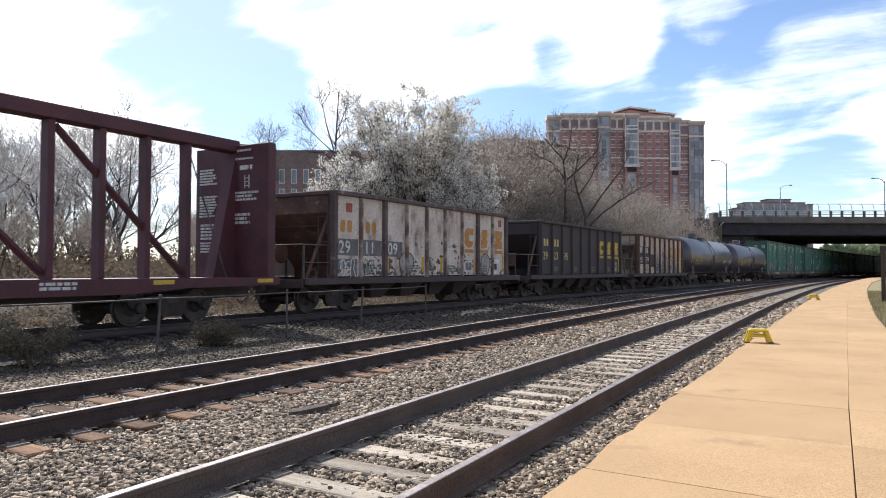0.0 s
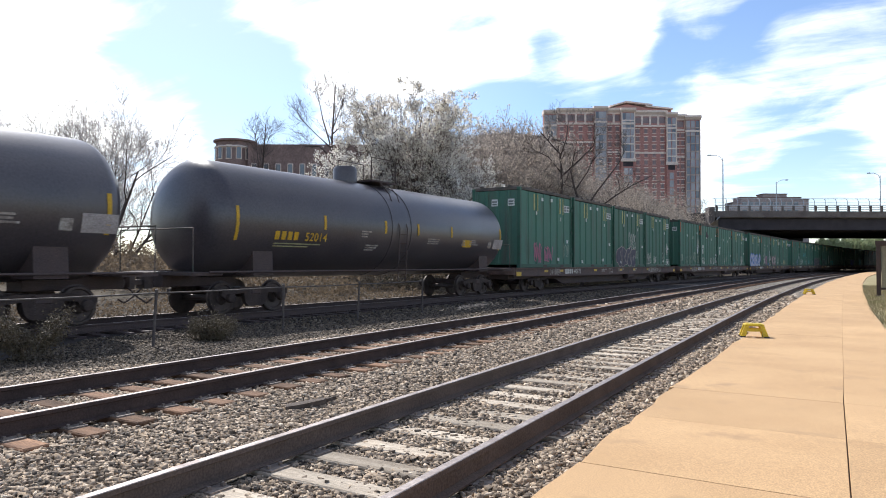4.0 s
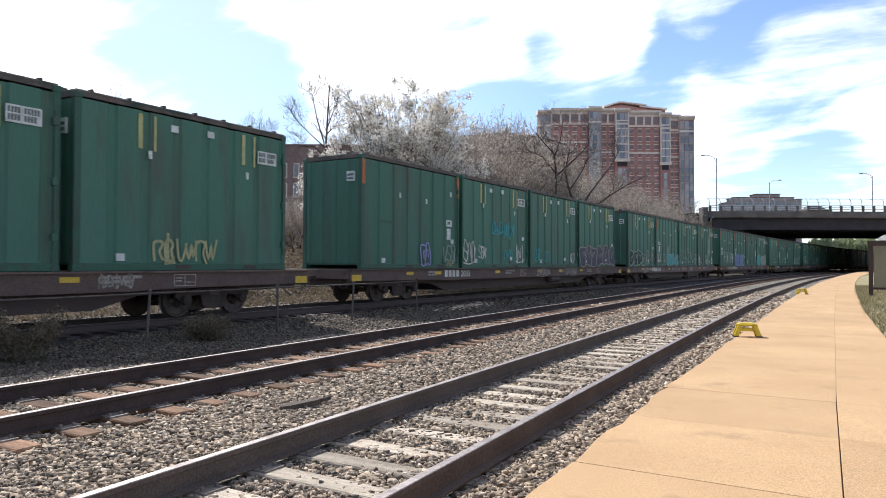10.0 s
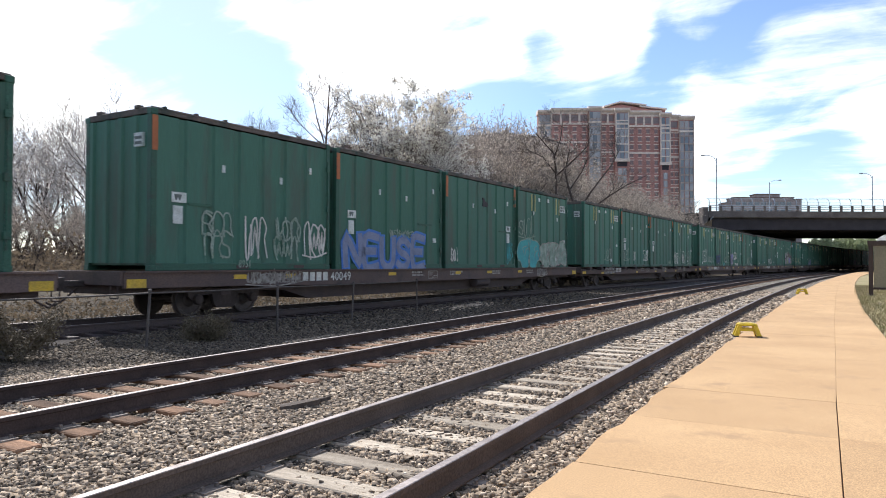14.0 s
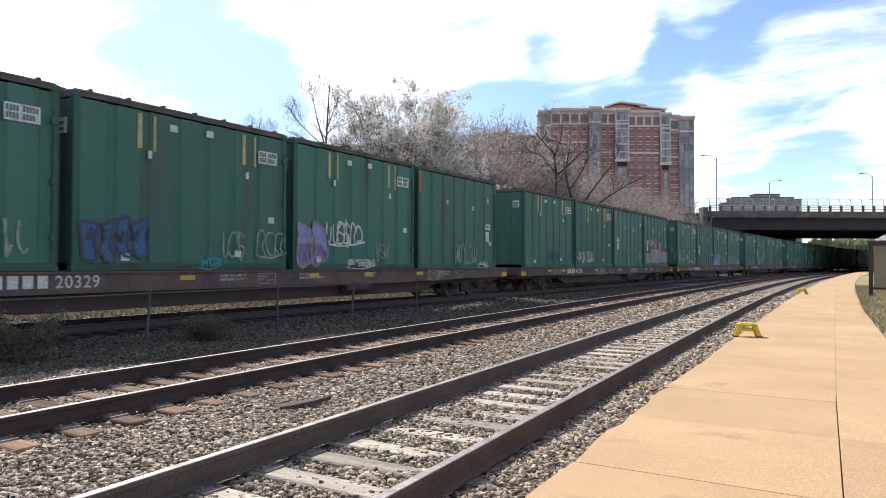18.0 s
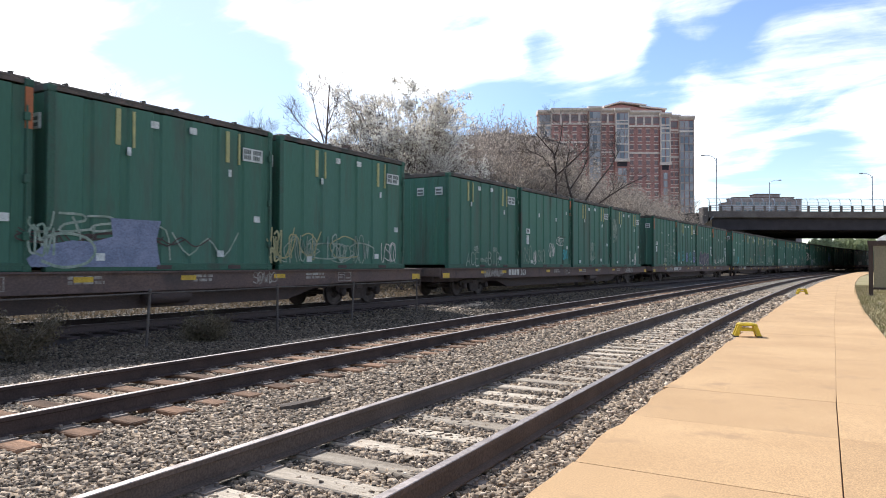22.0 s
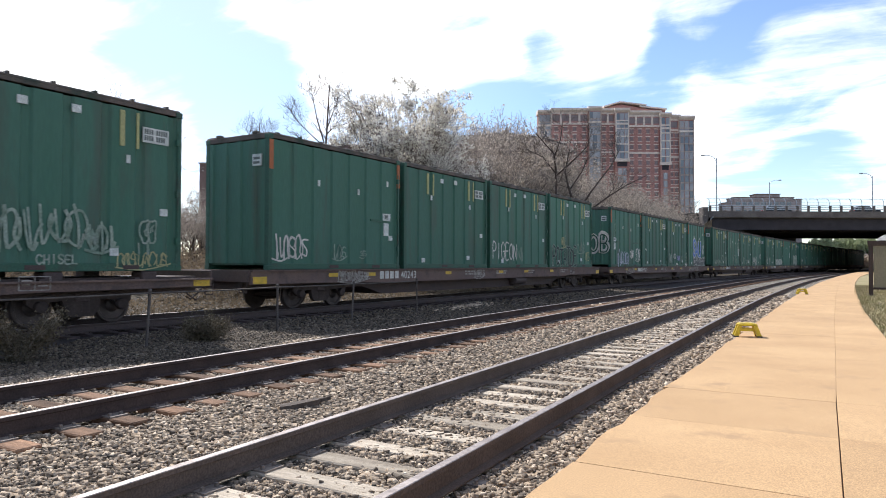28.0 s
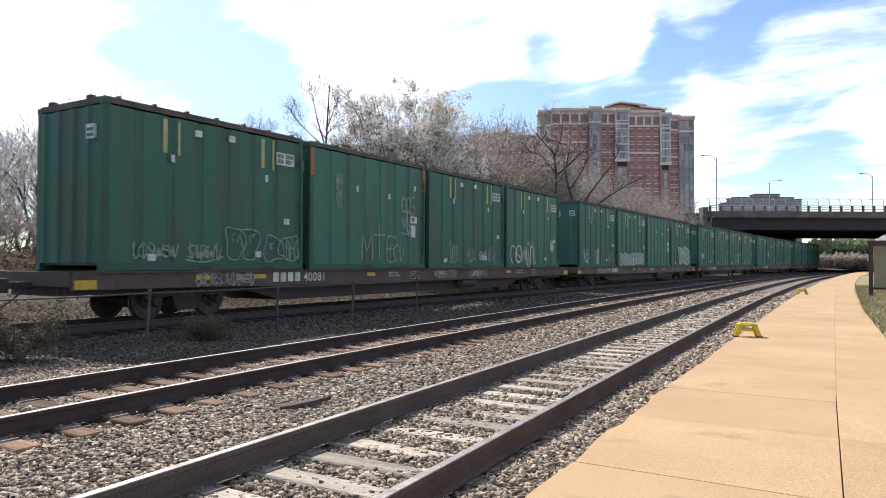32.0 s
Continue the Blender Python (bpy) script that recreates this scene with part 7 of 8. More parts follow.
M["pale_stone"] = surface("pale_stone", (0.80, 0.68, 0.58), (0.73, 0.61, 0.52), 0.3, 0.85, 0.05, fine=4)
M["dull_stone"] = surface("dull_stone", (0.44, 0.35, 0.30), (0.36, 0.28, 0.24), 0.3, 0.85, 0.05, fine=4)
M["glass"] = surface("window_glass", (0.10, 0.115, 0.13), (0.15, 0.17, 0.19), 0.12, 0.15, 0.0, spec=0.8)
M["glass_brown"] = surface("shaded_window_glass", (0.20, 0.14, 0.13), (0.28, 0.21, 0.20), 0.12, 0.25, 0.0, spec=0.5)
M["glass_pale"] = surface("pale_bay_glass", (0.27, 0.27, 0.28), (0.40, 0.39, 0.39), 0.12, 0.2, 0.0, spec=0.7)
M["brown_brick"] = surface("brown_brick", (0.27, 0.185, 0.16), (0.21, 0.145, 0.125), 0.3, 0.9, 0.1, fine=4.0)
M["grey_block"] = surface("grey_block", (0.40, 0.33, 0.30), (0.33, 0.27, 0.25), 0.1, 0.9, 0.1, fine=3.0)
M["bark"] = surface("grey_bark", (0.10, 0.074, 0.062), (0.055, 0.043, 0.037), 4, 0.9, 0.5, fine=20)
M["twig"] = surface("brown_twigs", (0.29, 0.24, 0.205), (0.21, 0.175, 0.148), 0.8, 0.9, 0.1, fine=6)
M["twig_dark"] = surface("dark_twigs", (0.13, 0.098, 0.08), (0.085, 0.064, 0.052), 0.8, 0.9, 0.1, fine=6)
M["twig_pale"] = surface("pale_budding_twigs", (0.46, 0.42, 0.39), (0.33, 0.29, 0.27), 0.8, 0.9, 0.1, fine=6)


def petal(name, c1, c2, through_light=0.38):
    """Thin petals and buds that let light through."""
    m = surface(name, c1, c2, 1.2, 0.8, 0.0, fine=8, spec=0.1)
    nt = m.node_tree
    b = nt.nodes["Principled BSDF"]
    out = nt.nodes["Material Output"]
    tr = nt.nodes.new("ShaderNodeBsdfTranslucent")
    nt.links.new(b.inputs["Base Color"].links[0].from_socket, tr.inputs[0])
    mx = nt.nodes.new("ShaderNodeMixShader"); mx.inputs[0].default_value = through_light
    nt.links.new(b.outputs[0], mx.inputs[1]); nt.links.new(tr.outputs[0], mx.inputs[2]); nt.links.new(mx.outputs[0], out.inputs[0])
    return m


M["blossom"] = petal("white_blossom", (0.94, 0.90, 0.84), (0.80, 0.75, 0.66), 0.5)
M["bud"] = petal("pale_buds", (0.86, 0.81, 0.75), (0.70, 0.64, 0.58), 0.5)
M["bud_brown"] = petal("brown_buds", (0.60, 0.52, 0.44), (0.42, 0.35, 0.29), 0.45)
M["dry"] = petal("dry_brush", (0.25, 0.19, 0.13), (0.17, 0.13, 0.09), 0.35)
# brighter copy of the dry brush: light and haze put into the colour
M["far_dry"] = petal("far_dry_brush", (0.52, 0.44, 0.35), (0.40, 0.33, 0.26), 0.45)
M["shrub_leaf"] = surface("olive_brown_leaves", (0.16, 0.125, 0.078), (0.095, 0.075, 0.048), 3, 0.8, 0.1, fine=12)
# green leaves, also brightened in colour for haze
M["far_green"] = petal("far_green_leaves", (0.28, 0.33, 0.17), (0.36, 0.38, 0.22), 0.38)
M["asphalt"] = surface("asphalt", (0.055, 0.053, 0.052), (0.040, 0.039, 0.039), 0.8, 0.9, 0.2, fine=30)
M["tyre"] = surface("tyre_rubber", (0.02, 0.02, 0.02), (0.03, 0.03, 0.03), 8, 0.85, 0.05)
M["tail_red"] = surface("red_tail_light", (0.30, 0.02, 0.02), (0.22, 0.02, 0.02), 8, 0.3, 0.0)
M["car_dark"] = surface("dark_car_paint", (0.045, 0.048, 0.055), (0.038, 0.040, 0.046), 0.7, 0.25, 0.0, metal=0.3)
M["car_brown"] = surface("brown_car_paint", (0.12, 0.085, 0.065), (0.10, 0.07, 0.055), 0.7, 0.3, 0.0, metal=0.3)
M["car_silver"] = surface("silver_car_paint", (0.42, 0.43, 0.45), (0.36, 0.37, 0.39), 0.7, 0.28, 0.0, metal=0.6)
M["car_white"] = surface("white_car_paint", (0.78, 0.78, 0.77), (0.72, 0.72, 0.71), 0.7, 0.25, 0.0)
# concrete under the bridge deck, with the deep shade put into its colour
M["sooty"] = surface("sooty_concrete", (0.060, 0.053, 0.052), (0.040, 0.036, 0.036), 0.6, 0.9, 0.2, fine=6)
M["yellow_plastic"] = surface("yellow_plastic", (0.70, 0.49, 0.03), (0.60, 0.42, 0.03), 6, 0.45, 0.03, fine=40, dirt=(0.32, 0.25, 0.06), dirt_amt=0.2, dirt_scale=8)
M["brown_metal"] = surface("brown_painted_metal", (0.055, 0.030, 0.022), (0.042, 0.025, 0.02), 3, 0.5, 0.05)
M["beige_panel"] = surface("beige_panel", (0.26, 0.22, 0.14), (0.22, 0.19, 0.125), 0.8, 0.5, 0.05)
M["white_dome"] = petal("white_plastic_roof", (0.90, 0.90, 0.90), (0.82, 0.82, 0.82), 0.5)

FACING = pose(0, 0, 0, 0, 0, math.degrees(YAW))       # frame of the bridge: x along it, y across it


def at_bridge(x, y, z=0.0, rz=0.0):
    return FACING @ pose(x, y, z, 0, 0, rz)


def build_bridge():
    br = thing("road_bridge", "concrete and steel road bridge crossing over the tracks", "bridge", kind="structure", m=FACING)
    x0, x1, y0, y1 = 43.2, 140.0, 115.0, 190.0
    part("deck", Builder().box(x0, x1, y0, y1, 8.85, 9.25), M["deck_concrete"], br)
    part("fascia", Builder().box(x0, x1, y0 - 0.35, y0, 8.95, 9.95), M["deck_concrete"], br)
    part("fascia", Builder().box(x0, x1, y1, y1 + 0.35, 8.95, 9.95), M["deck_concrete"], br)
    for i in range(16):
        y = y0 + 0.6 + i * (y1 - y0 - 1.2) / 15
        low = float(np.interp(y, (150, 160, 190), (7.0, 7.5, 8.35)))      # shallower girders towards the far side
        g = Builder().box(x0 + 0.8, x1, y - 0.03, y + 0.03, low, 8.85).box(x0 + 0.8, x1, y - 0.25, y + 0.25, low - 0.05, low + 0.02).box(x0 + 0.8, x1, y - 0.25, y + 0.25, 8.80, 8.86)
        part("girder", g, M["girder"], br)
    # abutment behind the train, its concrete coloured dark for the deep shade under the deck
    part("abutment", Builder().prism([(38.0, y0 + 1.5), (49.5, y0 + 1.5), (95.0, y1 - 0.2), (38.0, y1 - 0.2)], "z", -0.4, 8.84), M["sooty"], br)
    # unseen wall by the far side of the tracks, added to block sky light
    part("abutment", Builder().prism([(76.0, 118.5), (80.0, 118.5), (126.0, y1 - 0.2), (122.0, y1 - 0.2)], "z", -0.4, 8.84), M["deck_concrete"], br)
    b = Builder().add([(30, y0 - 3, 0.3), (43.6, y0 - 0.6, 8.6), (43.6, y1, 8.6), (24, y1, 0.3), (30, y0 - 3, -0.4), (43.6, y0 - 0.6, -0.4), (43.6, y1, -0.4), (24, y1, -0.4)], [(0, 1, 2, 3), (0, 4, 5, 1), (1, 5, 6, 2), (2, 6, 7, 3), (3, 7, 4, 0)])
    part("embankment", b, M["dry"], br, "brushy slope beside the bridge")
    part("drain_pipe", Builder().tube([(43.9, y0 - 0.5, 9.0), (43.5, y0 - 0.55, 8.7), (43.3, y0 - 0.55, 8.2), (43.3, y0 - 0.55, 5.5)], 0.09, 8), M["rail_metal"], br, "pale grey drain pipe", smooth=True)
    part("end_wall", Builder().box(42.2, 43.15, y0 - 0.4, y0 + 1.4, 4.0, 10.6, 0.05), M["deck_concrete"], br)
    part("roadway", Builder().box(x0 + 0.02, x1, y0 + 1.6, y0 + 14, 9.25, 9.75), M["asphalt"], br)
    part("approach", Builder().box(6.0, x0 - 0.02, y0 + 1.6, y0 + 14, 0.0, 9.75), M["asphalt"], br, "asphalt road leading up to the bridge")
    # balusters, rails and the curved fence above them
    post = Builder().box(-0.17, 0.17, -0.2, 0.1, 9.95, 10.85, 0.03).mesh("baluster", M["deck_concrete"])
    hoop = Builder().tube([(0, 0, 9.95), (0, 0, 11.4), (0, 0.12, 11.75), (0, 0.42, 12.02), (0, 0.85, 12.12)], 0.05, 6).mesh("fence_post", M["rail_metal"], True)
    x = x0 + 0.3
    while x < 80:
        part("baluster", post, None, br, m=pose(x, y0 - 0.1, 0))
        part("fence_post", hoop, None, br, m=pose(x, y0 + 0.15, 0))
        x += 1.78
    for z in (10.25, 10.52, 10.82):
        part("rail", Builder().box(x0, 80, y0 - 0.16, y0 - 0.06, z, z + 0.10), M["rail_metal"], br)
    for y, z in ((0.15, 11.0), (0.15, 11.4), (0.42, 12.0), (0.85, 12.12)):
        part("fence_wire", Builder().tube([(x0, y0 + y, z), (80, y0 + y, z)], 0.022, 4), M["rail_metal"], br)
    lamp = thing("street_lamp", "tall grey steel street lamp with a curved arm on the bridge", "street lamp", "lamps on the bridge", m=at_bridge(45.2, 116.5, 9.25))
    part("pole", Builder().tube([(0, 0, 0), (0, 0, 9.6)], [0.13, 0.08], 8), M["rail_metal"], lamp, smooth=True)
    part("arm", Builder().tube([(0, 0, 9.0), (-0.4, 0, 9.75), (-1.2, 0, 10.05), (-1.9, 0, 10.05)], 0.05, 6), M["rail_metal"], lamp, smooth=True)
    part("luminaire", Builder().lathe([(-0.4, 0.03), (-0.3, 0.11), (0.2, 0.13), (0.35, 0.05)], "x", (-2.2, 0, 10.05), 8), M["rail_metal"], lamp, smooth=True)
    copy_thing(lamp, at_bridge(84.7, 139.0, 9.25))
    copy_thing(lamp, at_bridge(69.7, 150.5, 9.25, 180))
    # low flat building behind it
    hs = thing("office_block", "low grey flat-roofed building behind the bridge", "building", m=at_bridge(108, 240, 0))
    for x0, x1, top in ((-12.3, 7.4, 23.15), (7.4, 10.0, 22.6), (-15.0, -12.3, 21.4)):
        part("wall", Builder().box(x0, x1, -8, -2, 0, top), M["grey_block"], hs)
        part("roof", Builder().box(x0 - 0.15, x1 + 0.15, -8.25, -2, top, top + 0.3), M["brown_brick"], hs)
    part("wall", Builder().box(-4.4, 3.3, -7, -2, 23.45, 24.4), M["grey_block"], hs)
    part("roof", Builder().box(-4.6, 3.5, -7.2, -2, 24.4, 24.65), M["brown_brick"], hs)
    for z in (18.7, 21.3):
        for i in range(9):
            part("window", Builder().box(-11.7 + i * 2.1, -10.2 + i * 2.1, -8.06, -7.9, z - 0.55, z + 0.55), M["glass"], hs)


CARS = []


def bridge_car(label, paint, y, wait, leave, height):
    """A car that waits before the bridge, sets off, crosses and stops on its far side; wait: place, leave: second."""
    h = height
    c = thing("car", label, "car", "cars crossing the bridge", m=at_bridge(wait, y, 9.75))
    side = [(-2.15, 0.30), (2.15, 0.30), (2.2, 0.62), (2.05, 0.80), (1.15, 0.93), (-1.75, 0.98), (-2.12, 0.92), (-2.2, 0.55)]
    part("body", Builder().prism(side, "y", -0.88, 0.88), M[paint], c)
    cab = [(-2.0, 0.96), (1.15, 0.92), (0.35, h - 0.06), (-0.1, h), (-1.35, h - 0.01), (-1.75, h - 0.14)]
    part("cabin", Builder().prism(cab, "y", -0.74, 0.74), M[paint], c)
    for sy in (-0.75, 0.75):
        for a, b in ((-1.72, -1.0), (-0.92, -0.12), (-0.04, 0.78)):
            lean = 0.34 if b > 0.5 else 0.0
            part("window", Builder().prism([(a, 1.0), (b, 1.0), (b - lean, h - 0.15), (a + (0.12 if a < -1.5 else 0.0), h - 0.15)], "y", sy - 0.012, sy + 0.012), M["glass"], c)
    part("windscreen", Builder().prism([(0.45, h - 0.12), (1.1, 0.97), (1.12, 0.98), (0.47, h - 0.11)], "y", -0.66, 0.66), M["glass"], c)
    for x in (-1.35, 1.35):
        for sy in (-1, 1):
            w = part("wheel", Builder().lathe([(-0.1, 0.2), (-0.1, 0.31), (0.1, 0.31), (0.1, 0.2)], "y", (x, sy * 0.8, 0.32), 16), M["tyre"], c, smooth=False)
            part("rim", Builder().lathe([(-0.02, 0.02), (-0.02, 0.2), (0.02, 0.2), (0.02, 0.02)], "y", (x, sy * 0.9, 0.32), 12), M["rail_metal"], w)
    for x, name, mat in ((2.16, "headlight", "rail_metal"), (-2.19, "tail_light", "tail_red")):
        for sy in (-0.62, 0.62):
            part(name, Builder().box(x - 0.05, x + 0.05, sy - 0.18, sy + 0.18, 0.62, 0.76, 0.015), M[mat], c)
    CARS.append((c, y, wait, leave))


def car_place(wait, leave, t):
    """Even pull-away over 3.8 s to 11.2 m/s, and a stop 90 m further on."""
    v, a = 11.2, 11.2 / 3.8
    d = v * v / (2 * a)
    u = max(0.0, t - leave)
    if u < 3.8:
        return wait + 0.5 * a * u * u
    return min(wait + d + v * (u - 3.8), wait + 90.0)


def build_cars():
    bridge_car("brown saloon car crossing the road bridge alone", "car_brown", 119.6, 36.6, 5.71, 1.48)
    bridge_car("dark saloon car crossing the road bridge first of a row", "car_dark", 119.6, 30.0, 22.39, 1.46)
    bridge_car("dark grey car crossing the road bridge", "car_dark", 119.6, 23.4, 23.14, 1.50)
    bridge_car("silver estate car crossing the road bridge", "car_silver", 119.6, 16.8, 24.46, 1.68)
    bridge_car("white hatchback overtaking on the road bridge", "car_white", 123.2, 16.8, 24.58, 1.60)


def build_tower():
    """A brick apartment tower with stone bands, glazed bays, a columned top storey and a set-back roof."""
    D = 250.0
    t = thing("apartment_tower", "tall red-brick apartment tower with pale stone bands", "building", m=at_bridge(0, D, 0))
    k = D / 1249.55
    X = lambda px: (px - 784) * k
    Z = lambda py: 1.328 + (467.5 - py) * k
    floor_h = 14.0 * k
    # wings: x from, x to, depth of the face, roof, foot of the glazed bay (0: brick), lower stone band
    wings = [(955, 978, 3.0, 196.5, 430, 0), (978, 1045, 2.7, 193.5, 0, 248), (1044, 1066, 1.6, 191.5, 430, 0), (1066, 1092, 2.7, 193.5, 0, 266), (1091, 1115, 1.0, 195.0, 281, 0),
             (1114, 1172, 1.9, 198.5, 0, 268), (1171, 1189, 1.0, 203.0, 287, 0), (1188, 1207, 2.5, 205.0, 0, 275), (1206, 1232, 1.8, 207.5, 430, 0)]
    lintel = Builder().box(-0.85, 0.85, -0.10, 0.06, 0.78, 1.08).mesh("lintel", M["pale_stone"])
    sill = Builder().box(-0.80, 0.80, -0.14, 0.06, -1.0, -0.80).mesh("sill", M["pale_stone"])
    pane = Builder().box(-0.56, -0.04, -0.03, 0.06, -0.70, 0.70).box(0.04, 0.56, -0.03, 0.06, -0.70, 0.70).mesh("window", M["glass_brown"])
    tall = Builder().box(-0.72, 0.72, -0.06, 0.06, -1.2, 1.2).mesh("bay_pane", M["glass_pale"])
    dark = Builder().box(-0.72, 0.72, -0.06, 0.06, -1.2, 1.2).mesh("bay_pane", M["glass"])
    loggia = Builder().box(-1.25, 1.25, -0.04, 0.06, -1.05, 1.05).mesh("loggia_window", M["glass_brown"])
    rng = random.Random(12)
    for i, (a, b, dep, ztop, foot, band) in enumerate(wings):
        xa, xb, zt = X(a), X(b), Z(ztop)
        back = 7.0 if i == 0 else 26.0
        part("wall", Builder().box(xa, xb, dep, back, 0, zt), M["brick"], t)
        part("cornice", Builder().prism([(dep - 0.1, zt - 0.5), (dep - 0.9, zt + 0.3), (dep - 0.9, zt + 1.0), (back, zt + 1.0), (back, zt - 0.5)], "x", xa - 0.3, xb + 0.3), M["pale_stone"], t)
        zl = zt - 4.4
        part("stone_band", Builder().box(xa - 0.05, xb + 0.05, dep - 0.35, back, zl - 0.5, zl + 0.2), M["pale_stone"], t)
        if not foot:
            # columned top storey
            n = max(1, round((xb - xa) / 3.2))
            st = (xb - xa) / n
            part("lintel_band", Builder().box(xa, xb, dep - 0.2, dep, zt - 1.1, zt - 0.5), M["pale_stone"], t)
            for j in range(n):
                part("loggia_window", loggia, None, t, m=pose(xa + (j + 0.5) * st, dep - 0.02, zt - 2.5))
            for j in range(n + 1):
                x = xa + j * st
                part("pilaster", Builder().box(x - 0.35, x + 0.35, dep - 0.25, dep, zl + 0.2, zt - 0.5), M["pale_stone"], t)
            part("stone_band", Builder().box(xa - 0.05, xb + 0.05, dep - 0.22, back, Z(band + 3), Z(band)), M["pale_stone"], t)
            n = max(2, round((xb - xa) / 3.3))
            st = (xb - xa) / n
            f, z = 0, zl - 2.0
            while z > 6:
                for j in range(n):
                    w = part("window", pane, None, t, m=pose(xa + (j + 0.5) * st, dep - 0.02, z))
                    part("lintel", lintel, None, w)
                    part("sill", sill, None, w)
                z -= floor_h
        else:
            n = max(2, round((xb - xa) / 1.7))
            st = (xb - xa) / n
            z, zf = zt - 2.0, Z(foot)
            while z > 6:
                if z > zf + 0.6:
                    for j in range(n):
                        part("bay_window", tall if rng.random() < 0.7 else dark, None, t, m=pose(xa + (j + 0.5) * st, dep - 0.04, z))
                    part("spandrel", Builder().box(xa + 0.05, xb - 0.05, dep - 0.22, dep, z - floor_h / 2 - 0.22, z - floor_h / 2 + 0.22), M["pale_stone" if foot < 400 else "dull_stone"], t)
                elif z < zf - 3:
                    for j in range(n - 1):
                        part("bay_window", tall, None, t, m=pose(xa + (j + 1) * st, dep - 0.04, z))
                z -= floor_h
            for x in (xa + 0.15, xb - 0.15):
                part("mullion", Builder().box(x - 0.2, x + 0.2, dep - 0.3, dep, zf, zt - 0.5), M["pale_stone" if foot < 400 else "dull_stone"], t)
            if foot < 400:
                part("bay_foot", Builder().box(xa - 0.3, xb + 0.3, dep - 0.6, dep, zf - 0.9, zf + 0.2), M["pale_stone"], t)
                part("recess", Builder().box(xa + 0.6, xb - 0.6, dep - 0.03, dep, zf - 2.6, zf - 0.9), M["girder"], t)
    # the set-back roof stands 6 m behind the face
    k6 = (D + 6) / 1249.55
    X6 = lambda px: (px - 784) * k6
    Z6 = lambda py: 1.328 + (467.5 - py) * k6
    part("penthouse", Builder().prism([(X6(1070), Z6(195)), (X6(1178), Z6(203)), (X6(1178), Z6(195)), (X6(1140), Z6(191)), (X6(1098), Z6(184)), (X6(1070), Z6(191))], "y", 6, 20), M["brick"], t)
    for xs in ([(1068, 190), (1098, 181.5)], [(1098, 181.5), (1144, 187)], [(1132, 189), (1180, 194)]):
        (pa, za), (pb, zb) = xs
        part("roof", Builder().prism([(X6(pa), Z6(za)), (X6(pb), Z6(zb)), (X6(pb), Z6(zb - 2.6)), (X6(pa), Z6(za - 2.6))], "y", 5.2, 20.8), M["pale_stone"], t)
    part("wall", Builder().box(X(1231), X(1239), 8, 26, 0, Z(286)), M["brick"], t)
    part("cornice", Builder().box(X(1231), X(1239) + 0.3, 7.6, 26, Z(286), Z(283)), M["pale_stone"], t)


def build_brown_office():
    """Brown-brick offices with a round stair tower behind the trees."""
    D = 120.0
    k = D / 1249.55
    X = lambda px: (px - 784) * k
    Z = lambda py: 1.328 + (466.5 - py) * k
    o = thing("office_building", "long brown-brick office building with a round corner tower", "building", m=at_bridge(0, D, 0))
    part("wall", Builder().box(X(420), X(640), 2, 20, 0, Z(252)), M["brown_brick"], o)
    part("wall", Builder().box(X(330), X(425), 6, 20, 0, Z(282)), M["brown_brick"], o)
    part("roof", Builder().box(X(330) - 0.2, X(425), 5.8, 20, Z(282), Z(280)), M["grey_block"], o)
    cx, r = X(388), 3.4
    part("round_tower", Builder().lathe([(0, r), (Z(252), r)], "z", (cx, 5, 0), 32), M["brown_brick"], o, smooth=True)
    part("tower_cornice", Builder().lathe([(Z(258), r + 0.05), (Z(256), r + 0.25), (Z(254), r + 0.05)], "z", (cx, 5, 0), 32), M["pale_stone"], o, smooth=True)
    part("tower_cornice", Builder().lathe([(Z(246), r + 0.05), (Z(245), r + 0.35), (Z(242), r + 0.35), (Z(241), r)], "z", (cx, 5, 0), 32), M["brown_brick"], o, smooth=True)
    part("tower_cap", Builder().lathe([(Z(252), r - 0.1), (Z(246), r - 0.1)], "z", (cx, 5, 0), 32), M["brown_brick"], o, smooth=True)
    wm = Builder().box(-0.35, 0.35, -0.1, 0.1, -1.1, 1.1).mesh("window", M["glass"])
    fm = Builder().box(-0.5, 0.5, -0.05, 0.05, -1.25, 1.25).mesh("window_frame", M["pale_stone"])
    for i in range(5):
        a = -2.6 + i * 0.5
        w = part("window", wm, None, o, m=pose(cx + (r + 0.02) * math.cos(a), 5 + (r + 0.02) * math.sin(a), Z(266), 0, 0, math.degrees(a) + 90))
        part("window_frame", fm, None, w, m=pose(0, 0.03, 0))
    for f in range(4):
        for j in range(9):
            w = part("window", wm, None, o, m=pose(X(432) + j * 2.1, 1.9, Z(300) - f * 3.4))
            part("window_frame", fm, None, w, m=pose(0, 0.05, 0))
    part("wall", Builder().box(X(640), X(830), 6, 22, 0, Z(248)), M["brown_brick"], o)
    o2 = thing("office_building", "brown office building with a curved roofline behind the trees", "building", m=at_bridge(0, 150, 0))
    k2 = 150 / 1249.55
    pts = []
    for px in range(820, 1001, 15):
        pts.append(((px - 784) * k2, 1.328 + (466.5 - (238 + 0.0016 * (px - 890) ** 2)) * k2))
    part("wall", Builder().prism([((820 - 784) * k2, 0)] + pts + [((1000 - 784) * k2, 0)], "y", 0, 18), M["brown_brick"], o2)
    part("roof", Builder().prism([(p[0], p[1]) for p in pts] + [(p[0], p[1] + 0.35) for p in reversed(pts)], "y", -0.4, 18), M["girder"], o2)
